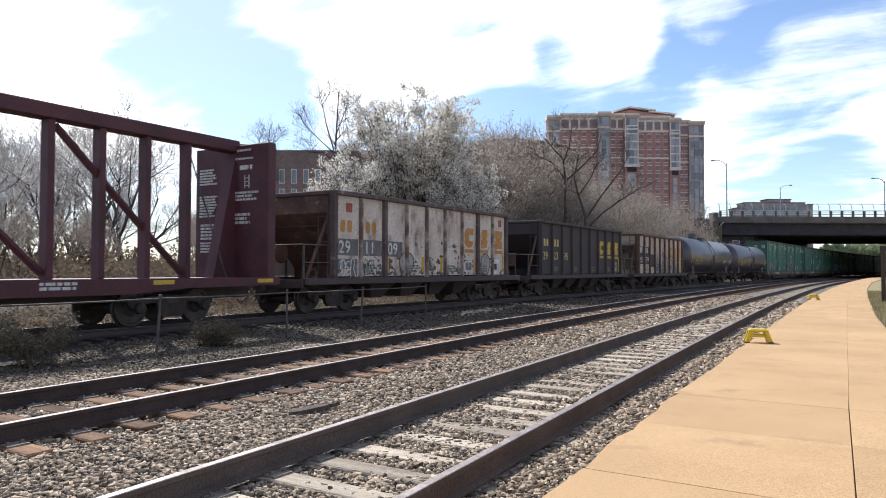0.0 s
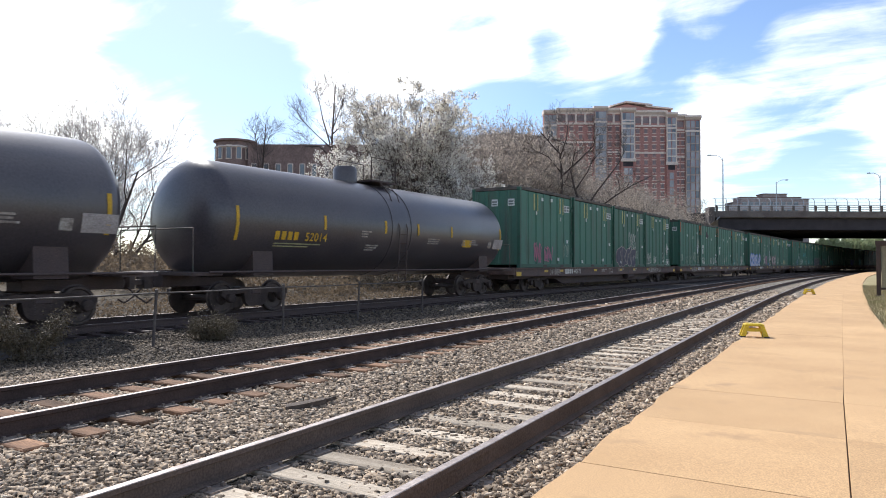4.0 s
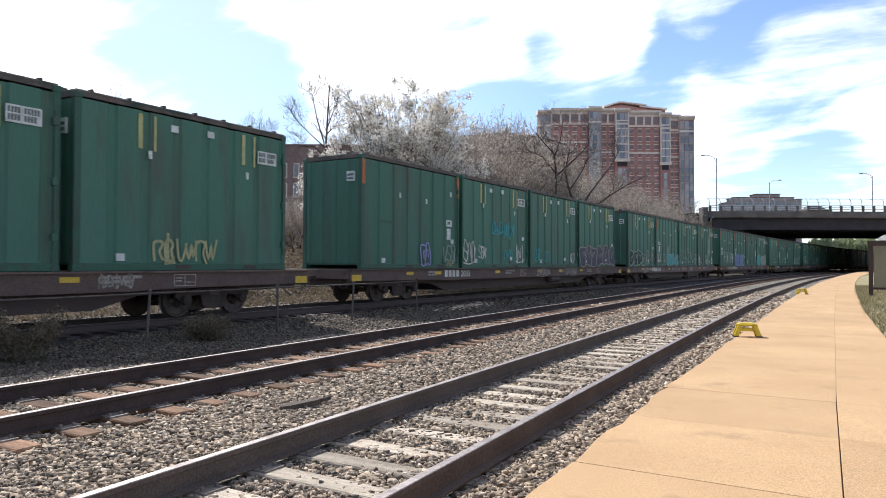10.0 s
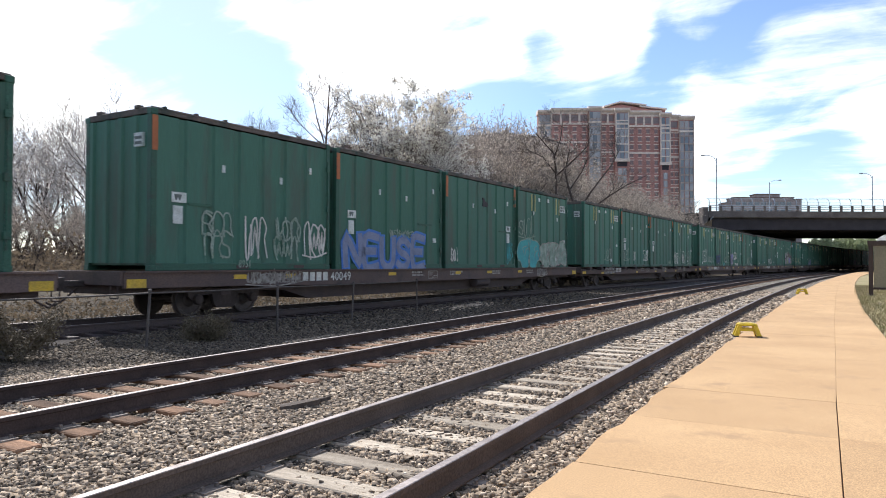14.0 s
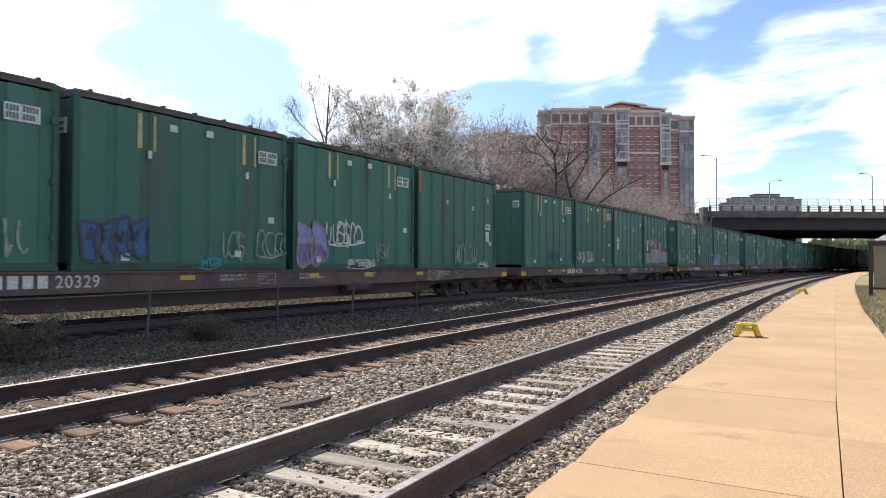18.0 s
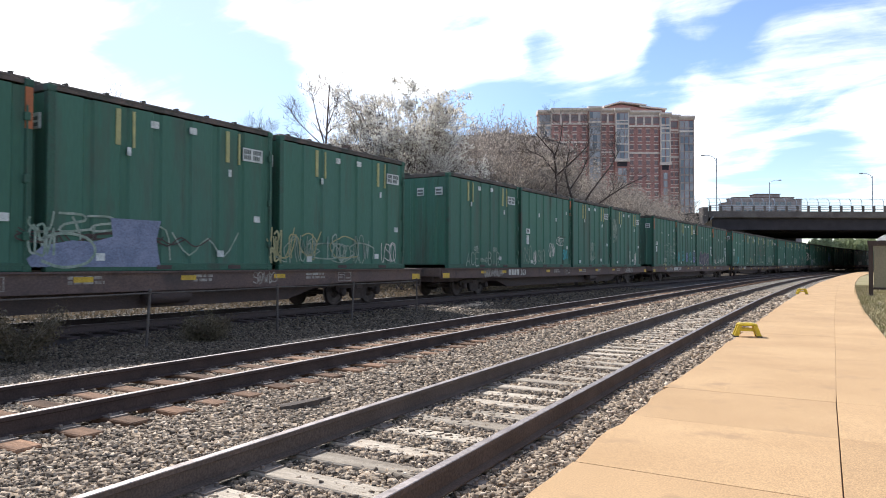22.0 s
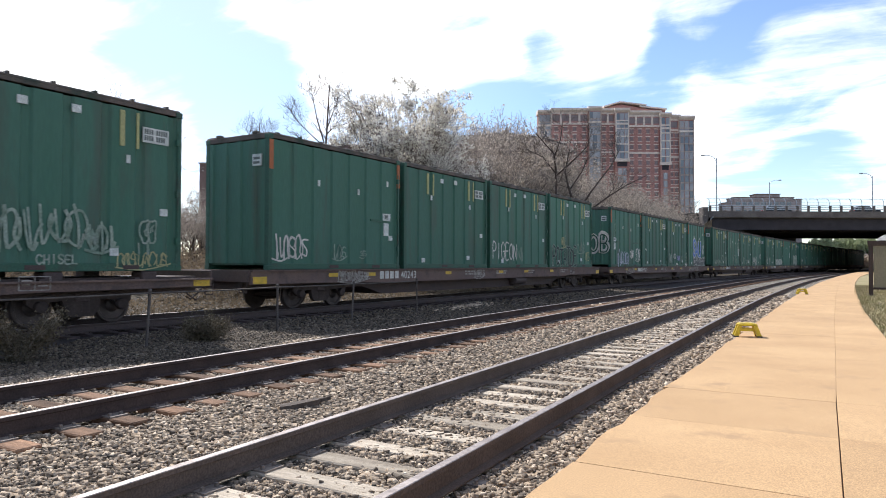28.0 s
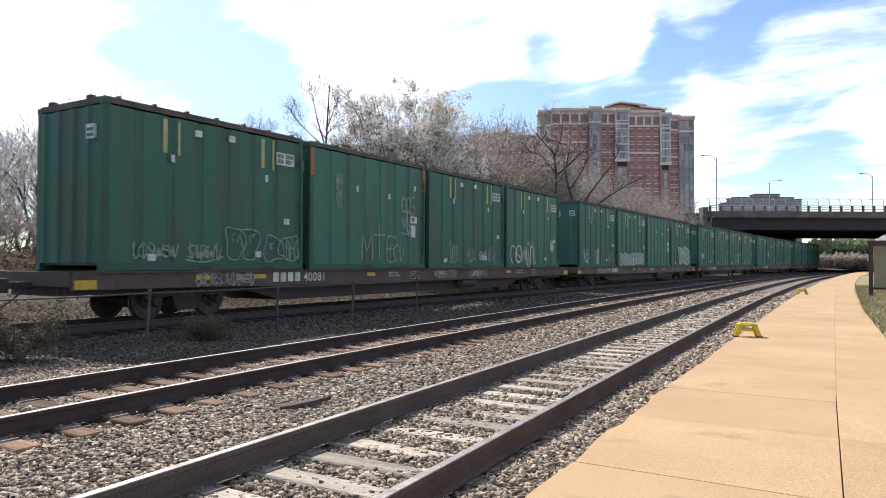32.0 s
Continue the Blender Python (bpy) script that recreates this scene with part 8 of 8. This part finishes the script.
    for f in range(3):
        for j in range(8):
            part("window", wm, None, o2, m=pose((830 - 784) * k2 + j * 2.5, -0.05, 20.5 - f * 3.4))


# -- trees
def grow(rng, height, stems, spread, levels, first=0.35, fork=3, droop=0.0, r0=0.14):
    """Branches as lists of (points, radii), by depth."""
    out = [[] for _ in range(levels)]

    def limb(p, d, ln, r, lev):
        pts, rad, n = [p], [r], 4
        for i in range(n):
            d = (d + Vector((rng.gauss(0, 0.13), rng.gauss(0, 0.13), rng.gauss(0.05 - droop * lev, 0.08)))).normalized()
            p = p + d * ln / n
            pts.append(p)
            rad.append(r * (1 - 0.62 * (i + 1) / n))
        out[lev].append((pts, rad))
        if lev + 1 < levels:
            k = fork + (1 if rng.random() < 0.5 else 0) + (lev > 0)
            for j in range(k):
                t = rng.uniform(first if lev == 0 else 0.2, 1.0)
                i = min(n - 1, int(t * n))
                q = pts[i].lerp(pts[i + 1], t * n - i)
                side = Vector((rng.gauss(0, 1), rng.gauss(0, 1), rng.gauss(0.1, 0.5)))
                side = (side - d * side.dot(d)).normalized()
                dd = (d * rng.uniform(0.5, 1.0) + side * rng.uniform(0.45, 0.95) + Vector((0, 0, 0.25))).normalized()
                limb(q, dd, ln * rng.uniform(0.42, 0.66), max(0.006, rad[i] * 0.6), lev + 1)

    for s in range(stems):
        a = 2 * math.pi * (s + rng.uniform(-0.3, 0.3)) / stems
        lean = spread * (rng.uniform(0.35, 1) if stems > 1 else rng.uniform(0, 0.3))
        d = Vector((math.cos(a) * lean, math.sin(a) * lean, 1)).normalized()
        limb(Vector((0.1 * math.cos(a), 0.1 * math.sin(a), -0.1)), d, height * 0.72 * rng.uniform(0.8, 1.05), r0 * rng.uniform(0.7, 1.1), 0)
    return out


def flakes(rng, pts, size, count, jitter):
    """Small crossed petals or buds about points along the twigs."""
    pts = np.asarray(pts)
    idx = rng.integers(0, len(pts), count)
    c = pts[idx] + rng.normal(0, jitter, (count, 3))
    a, b = rng.normal(0, 1, (count, 3)), rng.normal(0, 1, (count, 3))
    a /= np.linalg.norm(a, axis=1, keepdims=True)
    b -= a * (a * b).sum(1, keepdims=True)
    b /= np.linalg.norm(b, axis=1, keepdims=True)
    s = size * rng.uniform(0.5, 1.4, (count, 1))
    s = s * 1.25
    V = np.stack([c - a * s - b * s * 0.4, c + b * s * 0.8, c + a * s - b * s * 0.4], 1).reshape(-1, 3)
    F = np.arange(count * 3).reshape(-1, 3)
    return V, F


def plant(name, label, seed, br, wood, twigs, bloom=None, count=0, size=0.06, jitter=0.1, group="", from_level=2, clumps=0):
    """A tree from its branches: wood below, fine branchwork, and blossom or buds along the twigs."""
    t = thing(name, label, "tree", group)
    b = Builder()
    for lv in br[:2]:
        for pts, rad in lv:
            b.tube(pts, rad, 6, cap=False)
    part("trunk", b, M[wood], t, smooth=True)
    b = Builder()
    for n, lv in enumerate(br[2:]):
        step = 2 if n == 0 else 4
        for pts, rad in lv:
            b.tube(pts[::step], [max(0.007, r) for r in rad[::step]], 3, cap=False)
    tagged(part("branchwork", b, M[twigs], t), kind="stuff")
    if bloom:
        pool = []
        for lv in br[from_level:]:
            for pts, rad in lv:
                for i in range(len(pts) - 1):
                    for q in (0.0, 0.5):
                        pool.append(tuple(pts[i].lerp(pts[i + 1], q)))
        if clumps:
            rr, top = random.Random(seed), max(p[2] for p in pool)
            pool = [p for p in pool if rr.random() < 0.16 + 0.9 * (p[2] / top - 0.40) + 0.07 * math.hypot(p[0], p[1])]
            rr.shuffle(pool)
            pool = pool[:clumps]
        V, F = flakes(np.random.default_rng(seed), pool, size, count, jitter)
        tagged(part("crown", big_mesh("crown", V, F, M[bloom]), None, t), kind="stuff")
    return t


def side_twigs(rng, out, lev, pts, rad, many, length, spread=0.9, up=0.3):
    """Side branches along a limb, and finer ones on them."""
    if lev >= len(out):
        return
    for j in range(many):
        t = rng.uniform(0.25, 1.0)
        i = min(len(pts) - 2, int(t * (len(pts) - 1)))
        q = pts[i].lerp(pts[i + 1], t * (len(pts) - 1) - i)
        d = (pts[i + 1] - pts[i]).normalized()
        side = Vector((rng.gauss(0, 1), rng.gauss(0, 1), rng.gauss(0, 0.6)))
        side = (side - d * side.dot(d)).normalized()
        d = (d * rng.uniform(0.4, 1.0) + side * spread * rng.uniform(0.6, 1.2) + Vector((0, 0, up))).normalized()
        ln = length * rng.uniform(0.55, 1.15) * (1.15 - 0.45 * t)
        p, r, path, rr = q, max(0.007, rad[i] * 0.38), [q], [max(0.007, rad[i] * 0.38)]
        for s in range(4):
            d = (d + Vector((rng.gauss(0, 0.16), rng.gauss(0, 0.16), rng.gauss(0.04, 0.12)))).normalized()
            p = p + d * ln / 4
            path.append(p)
            rr.append(r * (1 - 0.2 * (s + 1)))
        out[lev].append((path, rr))
        side_twigs(rng, out, lev + 1, path, rr, max(3, int(many * 0.55)), length * 0.62, spread, up)


def fan(seed, limbs, levels_of_width, r0=0.11):
    """Limbs that rise from one foot and spread to fill a rounded crown; its radius is given by height."""
    rng = random.Random(seed)
    hs, ws = levels_of_width
    out = [[], [], [], []]
    for k in range(limbs):
        h = hs[-1] * (0.45 + 0.50 * ((k + 0.5) / limbs) ** 0.5)
        a = k * 2.39996 + rng.uniform(-0.3, 0.3)
        w = float(np.interp(h, hs, ws)) * math.sqrt(rng.uniform(0.3, 1.0)) * 0.9
        tip = Vector((math.cos(a) * w, math.sin(a) * w, h))
        ctrl = Vector((tip.x * 0.34, tip.y * 0.34, h * 0.52))
        foot = Vector((0.16 * math.cos(a), 0.16 * math.sin(a), -0.1))
        pts = [foot * (1 - s) ** 2 + ctrl * 2 * s * (1 - s) + tip * s * s + Vector((rng.gauss(0, 0.07), rng.gauss(0, 0.07), 0)) * (s > 0) for s in (i / 7 for i in range(8))]
        rad = [r0 * 0.75 * rng.uniform(0.7, 1.1) * (1 - 0.88 * i / 7) for i in range(8)]
        out[0].append((pts, rad))
        side_twigs(rng, out, 1, pts[2:], rad[2:], 9, 1.35, 0.8, 0.25)
    return out


def from_limbs(seed, limbs, many=8, length=1.5, deep=4, spread=0.9):
    """A bare tree from the lines of its main limbs: each a list of (across, up) and a foot radius."""
    rng = random.Random(seed)
    out = [[] for _ in range(deep)]
    for line, r in limbs:
        y, pts = rng.uniform(-0.2, 0.2), []
        drift = rng.uniform(-0.35, 0.35)
        for i, (x, z) in enumerate(line):
            pts.append(Vector((x, y + drift * i, z)))
        n = len(pts)
        rad = [max(0.02, r * (1 - 0.75 * i / (n - 1))) for i in range(n)]
        out[0].append((pts, rad))
        side_twigs(rng, out, 1, pts[1:] if n > 2 else pts, rad[1:] if n > 2 else rad, many, length, spread, 0.25)
    return out


def tree(name, label, seed, height, stems, spread, levels, wood, twigs, bloom=None, count=0, size=0.06, jitter=0.1, group="", fork=3, r0=0.14, from_level=2):
    br = grow(random.Random(seed), height, stems, spread, levels, fork=fork, r0=r0)
    return plant(name, label, seed, br, wood, twigs, bloom, count, size, jitter, group, from_level)


def build_trees():
    rng = random.Random(77)
    gz = lambda m: float(ground_height(np.array(m.translation.x), np.array(m.translation.y)))

    def put(ob, x, y, sc=1.0, wide=1.0, turn=None):
        m = at_bridge(x, y)
        m.translation.z = gz(m)
        ob.matrix_basis = m @ pose(0, 0, 0, 0, 0, rng.uniform(0, 360) if turn is None else 0)
        ob.scale = (sc * wide, sc * wide, sc)

    def behind(x, y, by=7.0):
        m = at_bridge(x, y)
        return m.translation.x < float(np.interp(m.translation.y, LY, LX)) - by

    px = lambda u, d: (u - 784) / 1249.55 * d
    # the big pear in blossom, with smaller ones beside it
    shape = ((0.0, 3.5, 6.0, 8.8, 10.4, 11.9, 12.7), (0.3, 3.4, 4.4, 4.6, 4.2, 3.9, 3.0))
    pear = plant("blossoming_pear_tree", "broad pear tree covered in white spring blossom", 3, fan(3, 96, shape), "bark", "twig_dark", "blossom", 84000, 0.044, 0.06, clumps=13000)
    put(pear, px(711, 46), 46, 0.97, 1.15)
    low = ((0.0, 2.5, 5.0, 6.8, 7.6), (0.3, 2.6, 3.2, 2.4, 0.8))
    pear2 = plant("blossoming_pear_tree", "smaller pear tree with sparse white blossom", 13, fan(13, 26, low, 0.08), "bark", "twig_dark", "blossom", 15000, 0.045, 0.09, clumps=3000)
    put(pear2, px(800, 44), 44)
    p3 = copy_thing(pear2, pear2.matrix_basis); put(p3, px(612, 43), 43, 0.97)
    bare = plant("bare_tree", "tall bare tree with dark branches", 21, from_limbs(21, [
        ([(0, -0.2), (0.05, 5), (0, 9.6), (0.1, 12), (0.2, 14.4)], 0.15), ([(0, 9.6), (-0.6, 11.6), (-1.0, 13.6)], 0.07), ([(0, 10.8), (0.5, 12.4), (0.85, 13.5)], 0.06),
        ([(0, 9.5), (-1.2, 10.6), (-2.5, 11.9)], 0.06), ([(0, 8.8), (-1.0, 9.7), (-2.1, 9.7)], 0.07), ([(0.05, 10.6), (1.1, 11.6)], 0.06), ([(0, 8.0), (1.2, 9.2)], 0.05)], 10, 1.9), "bark", "twig_dark")
    put(bare, px(575, 50), 50, 0.93, turn=0)
    b2 = copy_thing(bare, bare.matrix_basis); put(b2, px(450, 60), 60, 0.86)
    dark = plant("bare_tree", "bare tree with dark forked limbs", 34, from_limbs(34, [
        ([(0, -0.2), (0, 3), (-0.1, 6.2), (-0.1, 8.2), (-0.2, 9.4), (-0.65, 9.9), (-1.5, 10.9)], 0.12), ([(-0.1, 7.8), (0.9, 8.7), (2.0, 9.8), (2.3, 11.0)], 0.07),
        ([(-0.2, 9.2), (0.2, 10.4), (0.3, 11.6)], 0.06), ([(-0.1, 8.0), (-1.0, 9.2), (-2.2, 9.8)], 0.05)], 9, 1.7), "bark", "twig_dark")
    put(dark, px(987, 50), 50, turn=0)
    dark2 = plant("bare_tree", "leaning bare tree with long spreading limbs", 35, from_limbs(35, [
        ([(0, -0.2), (0, 3), (0.05, 5.3), (-0.45, 7.0), (-0.65, 8.1), (-0.3, 9.7)], 0.13), ([(0.05, 5.2), (1.0, 6.6), (2.45, 8.5), (3.05, 9.7)], 0.085),
        ([(0.05, 4.4), (1.2, 5.5), (2.45, 6.4), (3.6, 7.1), (5.2, 7.9)], 0.085), ([(-0.4, 6.8), (0.4, 8.0), (0.8, 9.0)], 0.06)], 9, 1.6), "bark", "twig_dark")
    put(dark2, px(1020, 49), 49, turn=0)
    # woods: a few kinds, repeated
    kinds = [tree("woodland_tree", "slender brown bare tree in the trackside wood", 50 + i, 7.4, 4, 0.5, 5, "bark", "twig", "bud_brown", 3400, 0.05, 0.22, "trackside wood", fork=3, r0=0.10) for i in range(5)]
    pale = [tree("budding_tree", "pale budding tree with fine upright twigs", 70 + i, 8.6, 4, 0.5, 5, "bark", "twig_pale", "bud", 1900, 0.045, 0.12, "pale trees", fork=3, r0=0.11) for i in range(3)]
    first = set()

    def again(k, x, y, sc):
        if k.name in first:
            k = copy_thing(k, k.matrix_basis)
        else:
            first.add(k.name)
        put(k, x, y, sc)

    made = 0
    while made < 190:
        d = rng.uniform(44, 100)
        u = rng.uniform(825, 1262) if made < 135 else rng.uniform(825, 965)
        d = d if made < 135 else rng.uniform(46, 66)
        if not behind(px(u, d), d):
            continue
        crest = np.interp(u, (825, 880, 930, 955, 985, 1040, 1100, 1180, 1262), (246, 240, 240, 246, 272, 288, 300, 316, 352))
        want = (467 - crest) * d / 1249.55 * rng.uniform(0.6, 1.05) + 0.6
        again(kinds[made % 5], px(u, d), d, float(np.clip(want / (9.3 if u > 955 else 7.9), 0.35, 2.2)))
        made += 1
    for i in range(26):
        d = rng.uniform(48, 75)
        again(kinds[i % 5], px(rng.uniform(320, 680), d), d, rng.uniform(0.5, 0.8) * d / 55)
    for i in range(17):
        d = rng.uniform(36, 62)
        again(pale[i % 3], px(rng.uniform(-160, 262), d), d, rng.uniform(0.80, 1.10) * d / 42)
    for i in range(9):
        d = rng.uniform(27, 38)
        again(kinds[(2 * i) % 5], px(rng.uniform(-120, 180), d), d, rng.uniform(0.30, 0.48) * d / 32)
    for i in range(16):
        d = rng.uniform(60, 95)
        u = rng.uniform(1060, 1245)
        again(kinds[i % 5], px(u, d), d, float((467 - np.interp(u, (1060, 1250), (318, 372))) * d / 1249.55 / 9.2))
    # brush at the foot of the wood
    r2 = np.random.default_rng(9)
    n = 210000
    d = r2.uniform(26, 110, n)
    u = r2.uniform(-200, 1270, n)
    lat = (u - 784) / 1249.55 * d
    c, s = math.cos(YAW), math.sin(YAW)
    x, y = lat * c - d * s, lat * s + d * c
    ok = (x < np.interp(y, LY, LX) - 5.2 - 1.2 * np.sin(y * 0.6) ** 2)
    x, y = x[ok], y[ok]
    clump = 0.5 + 0.5 * np.sin(x * 0.7) * np.sin(y * 0.45 + 1.0)
    z = ground_height(x, y) + np.abs(r2.normal(0, 0.45, len(x))) * (0.4 + 1.7 * clump)
    V, F = flakes(r2, np.stack([x, y, z], -1), 0.075, len(x), 0.2)
    # low tufts and leaf litter close to the train's track
    n = 26000
    y2 = r2.uniform(0, 60, n)
    x2 = np.interp(y2, LY, LX) - 2.3 - 4.2 * r2.random(n) ** 0.7
    z2 = ground_height(x2, y2) + 0.04 + np.abs(r2.normal(0, 0.10, n)) * (0.3 + 1.6 * (np.sin(x2 * 1.9) * np.sin(y2 * 0.8) > 0.2))
    V2, F2 = flakes(r2, np.stack([x2, y2, z2], -1), 0.045, n, 0.03)
    V, F = np.concatenate([V, V2]), np.concatenate([F, F2 + len(V)])
    solo("brushwood", big_mesh("brushwood", V, F, M["dry"]), None, "dry brown brushwood at the foot of the trees", "brush", kind="stuff")
    # greenery seen under the bridge
    r3 = np.random.default_rng(5)
    for k in range(6):
        g = thing("far_tree", "green tree beyond the bridge", "tree", "trees beyond the bridge")
        n = 2500
        v = r3.normal(0, 1, (n, 3)); v /= np.linalg.norm(v, axis=1, keepdims=True)
        c3 = v * (r3.random((n, 1)) ** 0.4) * np.array([4.5, 4.0, 3.4]) + np.array([0, 0, 6.0])
        V, F = flakes(r3, c3 + 0.8 * np.sin(c3[:, [1, 2, 0]] * 1.7), 0.38, n, 0.3)
        tagged(part("crown", big_mesh("crown", V, F, M["far_green"]), None, g), kind="stuff")
        part("trunk", Builder().tube([(0, 0, -0.3), (0.2, 0, 3), (0, 0.1, 7)], [0.35, 0.25, 0.1], 8), M["bark"], g)
        g.matrix_basis = at_bridge(px(1458 + 20 * k, 225), 225 + 6 * (k % 2), 0.3)
    g2 = solo("far_brush", big_mesh("far_brush", *flakes(r3, np.stack([r3.uniform(-12, 22, 9000), r3.uniform(-5, 5, 9000), r3.uniform(0, 3.5, 9000)], -1), 0.45, 9000, 0.5), M["far_dry"]), None, "brown brush beyond the bridge, brightened in colour as haze", "brush", kind="stuff")
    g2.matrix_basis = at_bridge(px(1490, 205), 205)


# -- beside the line
def build_fence():
    f = thing("wire_fence", "low sagging wire fence on leaning steel posts", "fence")
    posts = [(-10.55, 1.7, 1.05, -2), (-10.6, 5.3, 1.05, 3), (-10.65, 8.85, 1.05, -5), (-10.8, 12.55, 1.05, 0), (-10.95, 15.7, 1.05, -9), (-11.0, 19.3, 1.05, -1)]
    tops = []
    for x, y, h, lean in posts:
        m = pose(x, y, GROUND_Z, 0, lean * 0.3, 0) @ pose(0, 0, 0, lean, 0, 0)
        part("post", Builder().tube([(0, 0, -0.1), (0, 0, h)], 0.026, 8), M["fence_steel"], f, m=m)
        part("cap", Builder().lathe([(0, 0.036), (0.03, 0.034), (0.05, 0.01)], "z", (0, 0, h - 0.01), 8), M["fence_steel"], f, m=m)
        tops.append(m @ Vector((0, 0, h - 0.04)))
    pts = []
    for a, b in zip(tops[:-1], tops[1:]):
        pts += [a.lerp(b, t) - Vector((0, 0, 0.012 * math.sin(math.pi * t))) for t in (0, 0.25, 0.5, 0.75)]
    part("top_rail", Builder().tube(pts + [tops[-1]], 0.016, 6), M["fence_steel"], f)


def build_shrub(x, y, w, h, seed, mat, label):
    rng = np.random.default_rng(seed)
    t = thing("shrub", label, "shrub", "shrubs beside the fence", m=pose(x, y, GROUND_Z))
    b, pr = Builder(), random.Random(seed)
    pool = []
    for i in range(46):
        a = pr.uniform(0, 6.28); l = pr.uniform(0.5, 1)
        p = [(0, 0, 0), (w * 0.25 * math.cos(a) * l, w * 0.25 * math.sin(a) * l, h * 0.5 * l), (w * 0.5 * math.cos(a) * l, w * 0.5 * math.sin(a) * l, h * pr.uniform(0.5, 1) * l)]
        b.tube(p, [0.012, 0.008, 0.004], 3)
        pool += [p[1], p[2], tuple((p[1][j] + p[2][j]) / 2 for j in range(3))]
    tagged(part("stem_clump", b, M["twig"], t), kind="stuff")
    tagged(part("foliage", big_mesh("foliage", *flakes(rng, pool, 0.015, 9000, 0.08), M[mat]), None, t), kind="stuff")


def stool(x, y, rz, label):
    """A yellow boarding step with splayed legs."""
    t = thing("step_stool", label, "step stool", "yellow step stools", m=pose(x, y, 0.2, 0, 0, rz))
    w, d, h = 0.140, 0.125, 0.205
    part("top", Builder().box(-w, w, -d, d, h - 0.035, h, 0.012), M["yellow_plastic"], t)
    part("tread", Builder().box(-w + 0.03, w - 0.03, -d + 0.03, d - 0.03, h, h + 0.006), M["yellow_plastic"], t)
    for sx in (-1, 1):
        for sy in (-1, 1):
            b = Builder().prism([(sx * (w - 0.06), h - 0.03), (sx * w, h - 0.03), (sx * (w + 0.065), 0.0), (sx * (w - 0.01), 0.0)], "y", sy * (d - 0.03) - 0.03, sy * (d - 0.03) + 0.03)
            leg = part("leg", b, M["yellow_plastic"], t)
            part("foot", Builder().box(sx * (w + 0.03) - 0.04, sx * (w + 0.03) + 0.04, sy * (d - 0.03) - 0.035, sy * (d - 0.03) + 0.035, 0.0, 0.018), M["black"], leg, "black rubber foot")
    for sy in (-1, 1):
        part("cross_bar", Builder().box(-w, w, sy * (d - 0.03) - 0.012, sy * (d - 0.03) + 0.012, 0.09, 0.13), M["yellow_plastic"], t)


def build_shelter():
    t = thing("platform_shelter", "brown-framed shelter with beige panels and a white domed roof", "shelter", m=pose(1.95, 30.4, 0.17, 0, 0, -4))
    h = 2.0
    for x in (0.0, 2.0, 4.0):
        for y in (0.0, 1.5):
            part("post", Builder().box(x - 0.07, x + 0.07, y - 0.07, y + 0.07, 0, h, 0.01), M["brown_metal"], t)
            part("base_plate", Builder().box(x - 0.16, x + 0.16, y - 0.16, y + 0.16, 0, 0.03), M["brown_metal"], t)
    for x in (0.0, 2.0):
        part("panel", Builder().box(x + 0.09, x + 1.91, -0.015, 0.015, 0.32, h - 0.15), M["beige_panel"], t)
        part("frame_rail", Builder().box(x + 0.07, x + 1.93, -0.04, 0.04, 0.24, 0.32), M["brown_metal"], t)
    part("frame_rail", Builder().box(-0.1, 4.1, -0.09, 0.09, h - 0.12, h + 0.04), M["brown_metal"], t)
    part("frame_rail", Builder().box(-0.1, 4.1, 1.41, 1.59, h - 0.12, h + 0.04), M["brown_metal"], t)
    prof = [(0.25 + 1.8 * (1 - math.cos(math.pi * i / 14)) - 0.05, h + 0.04 + 0.42 * math.sin(math.pi * i / 14)) for i in range(15)]
    part("roof", Builder().prism(prof, "y", -0.12, 1.62), M["white_dome"], t, smooth=True)


build_bridge()
build_cars()
build_tower()
build_brown_office()
build_trees()
build_fence()
build_shrub(-10.9, 6.7, 1.2, 0.85, 1, "shrub_leaf", "olive-brown shrub beside the wire fence")
build_shrub(-10.7, 10.3, 0.9, 0.5, 2, "shrub_leaf", "small olive-brown shrub beside the wire fence")
stool(-0.90, 12.0, 12, "yellow plastic step stool on the platform edge")
stool(-0.32, 30.0, 12, "yellow plastic step stool further along the platform")
build_shelter()
scrap = thing("wood_scrap", "splintered dark weathered piece of old tie lying on the ballast", "scrap", m=pose(-4.86, 6.0, -0.205, 4, -3, 66))
part("splinter", Builder().prism([(-0.24, -0.05), (-0.1, -0.07), (0.2, -0.05), (0.26, 0.0), (0.12, 0.05), (-0.2, 0.04)], "z", 0.0, 0.05), M["old_wood"], scrap)
part("splinter", Builder().prism([(-0.1, 0.05), (0.3, 0.03), (0.42, 0.06), (0.1, 0.09)], "z", -0.01, 0.03), M["old_wood"], scrap)
bar = thing("steel_bar", "rusty steel bar lying between the rail and the platform", "bar", m=pose(-2.04, 5.2, -0.185, 0, 3, 32))
part("shaft", Builder().tube([(-0.2, 0, 0), (0.0, 0.004, 0.003), (0.2, 0, 0)], 0.011, 8), M["plate_dark"], bar, smooth=True)
part("bar_head", Builder().box(-0.235, -0.195, -0.018, 0.018, -0.014, 0.014, 0.004), M["plate_dark"], bar)
build_tracks()
build_stones()


def motions():
    times = [float(t) for t in range(33)]
    for ob, q, half, local in MOVING:
        walk(ob, [(t, car_pose(q, t, half) @ local) for t in times])
    for ob, y, wait, leave in CARS:
        walk(ob, [(t, at_bridge(car_place(wait, leave, t), y, 9.75)) for t in times])


motions()
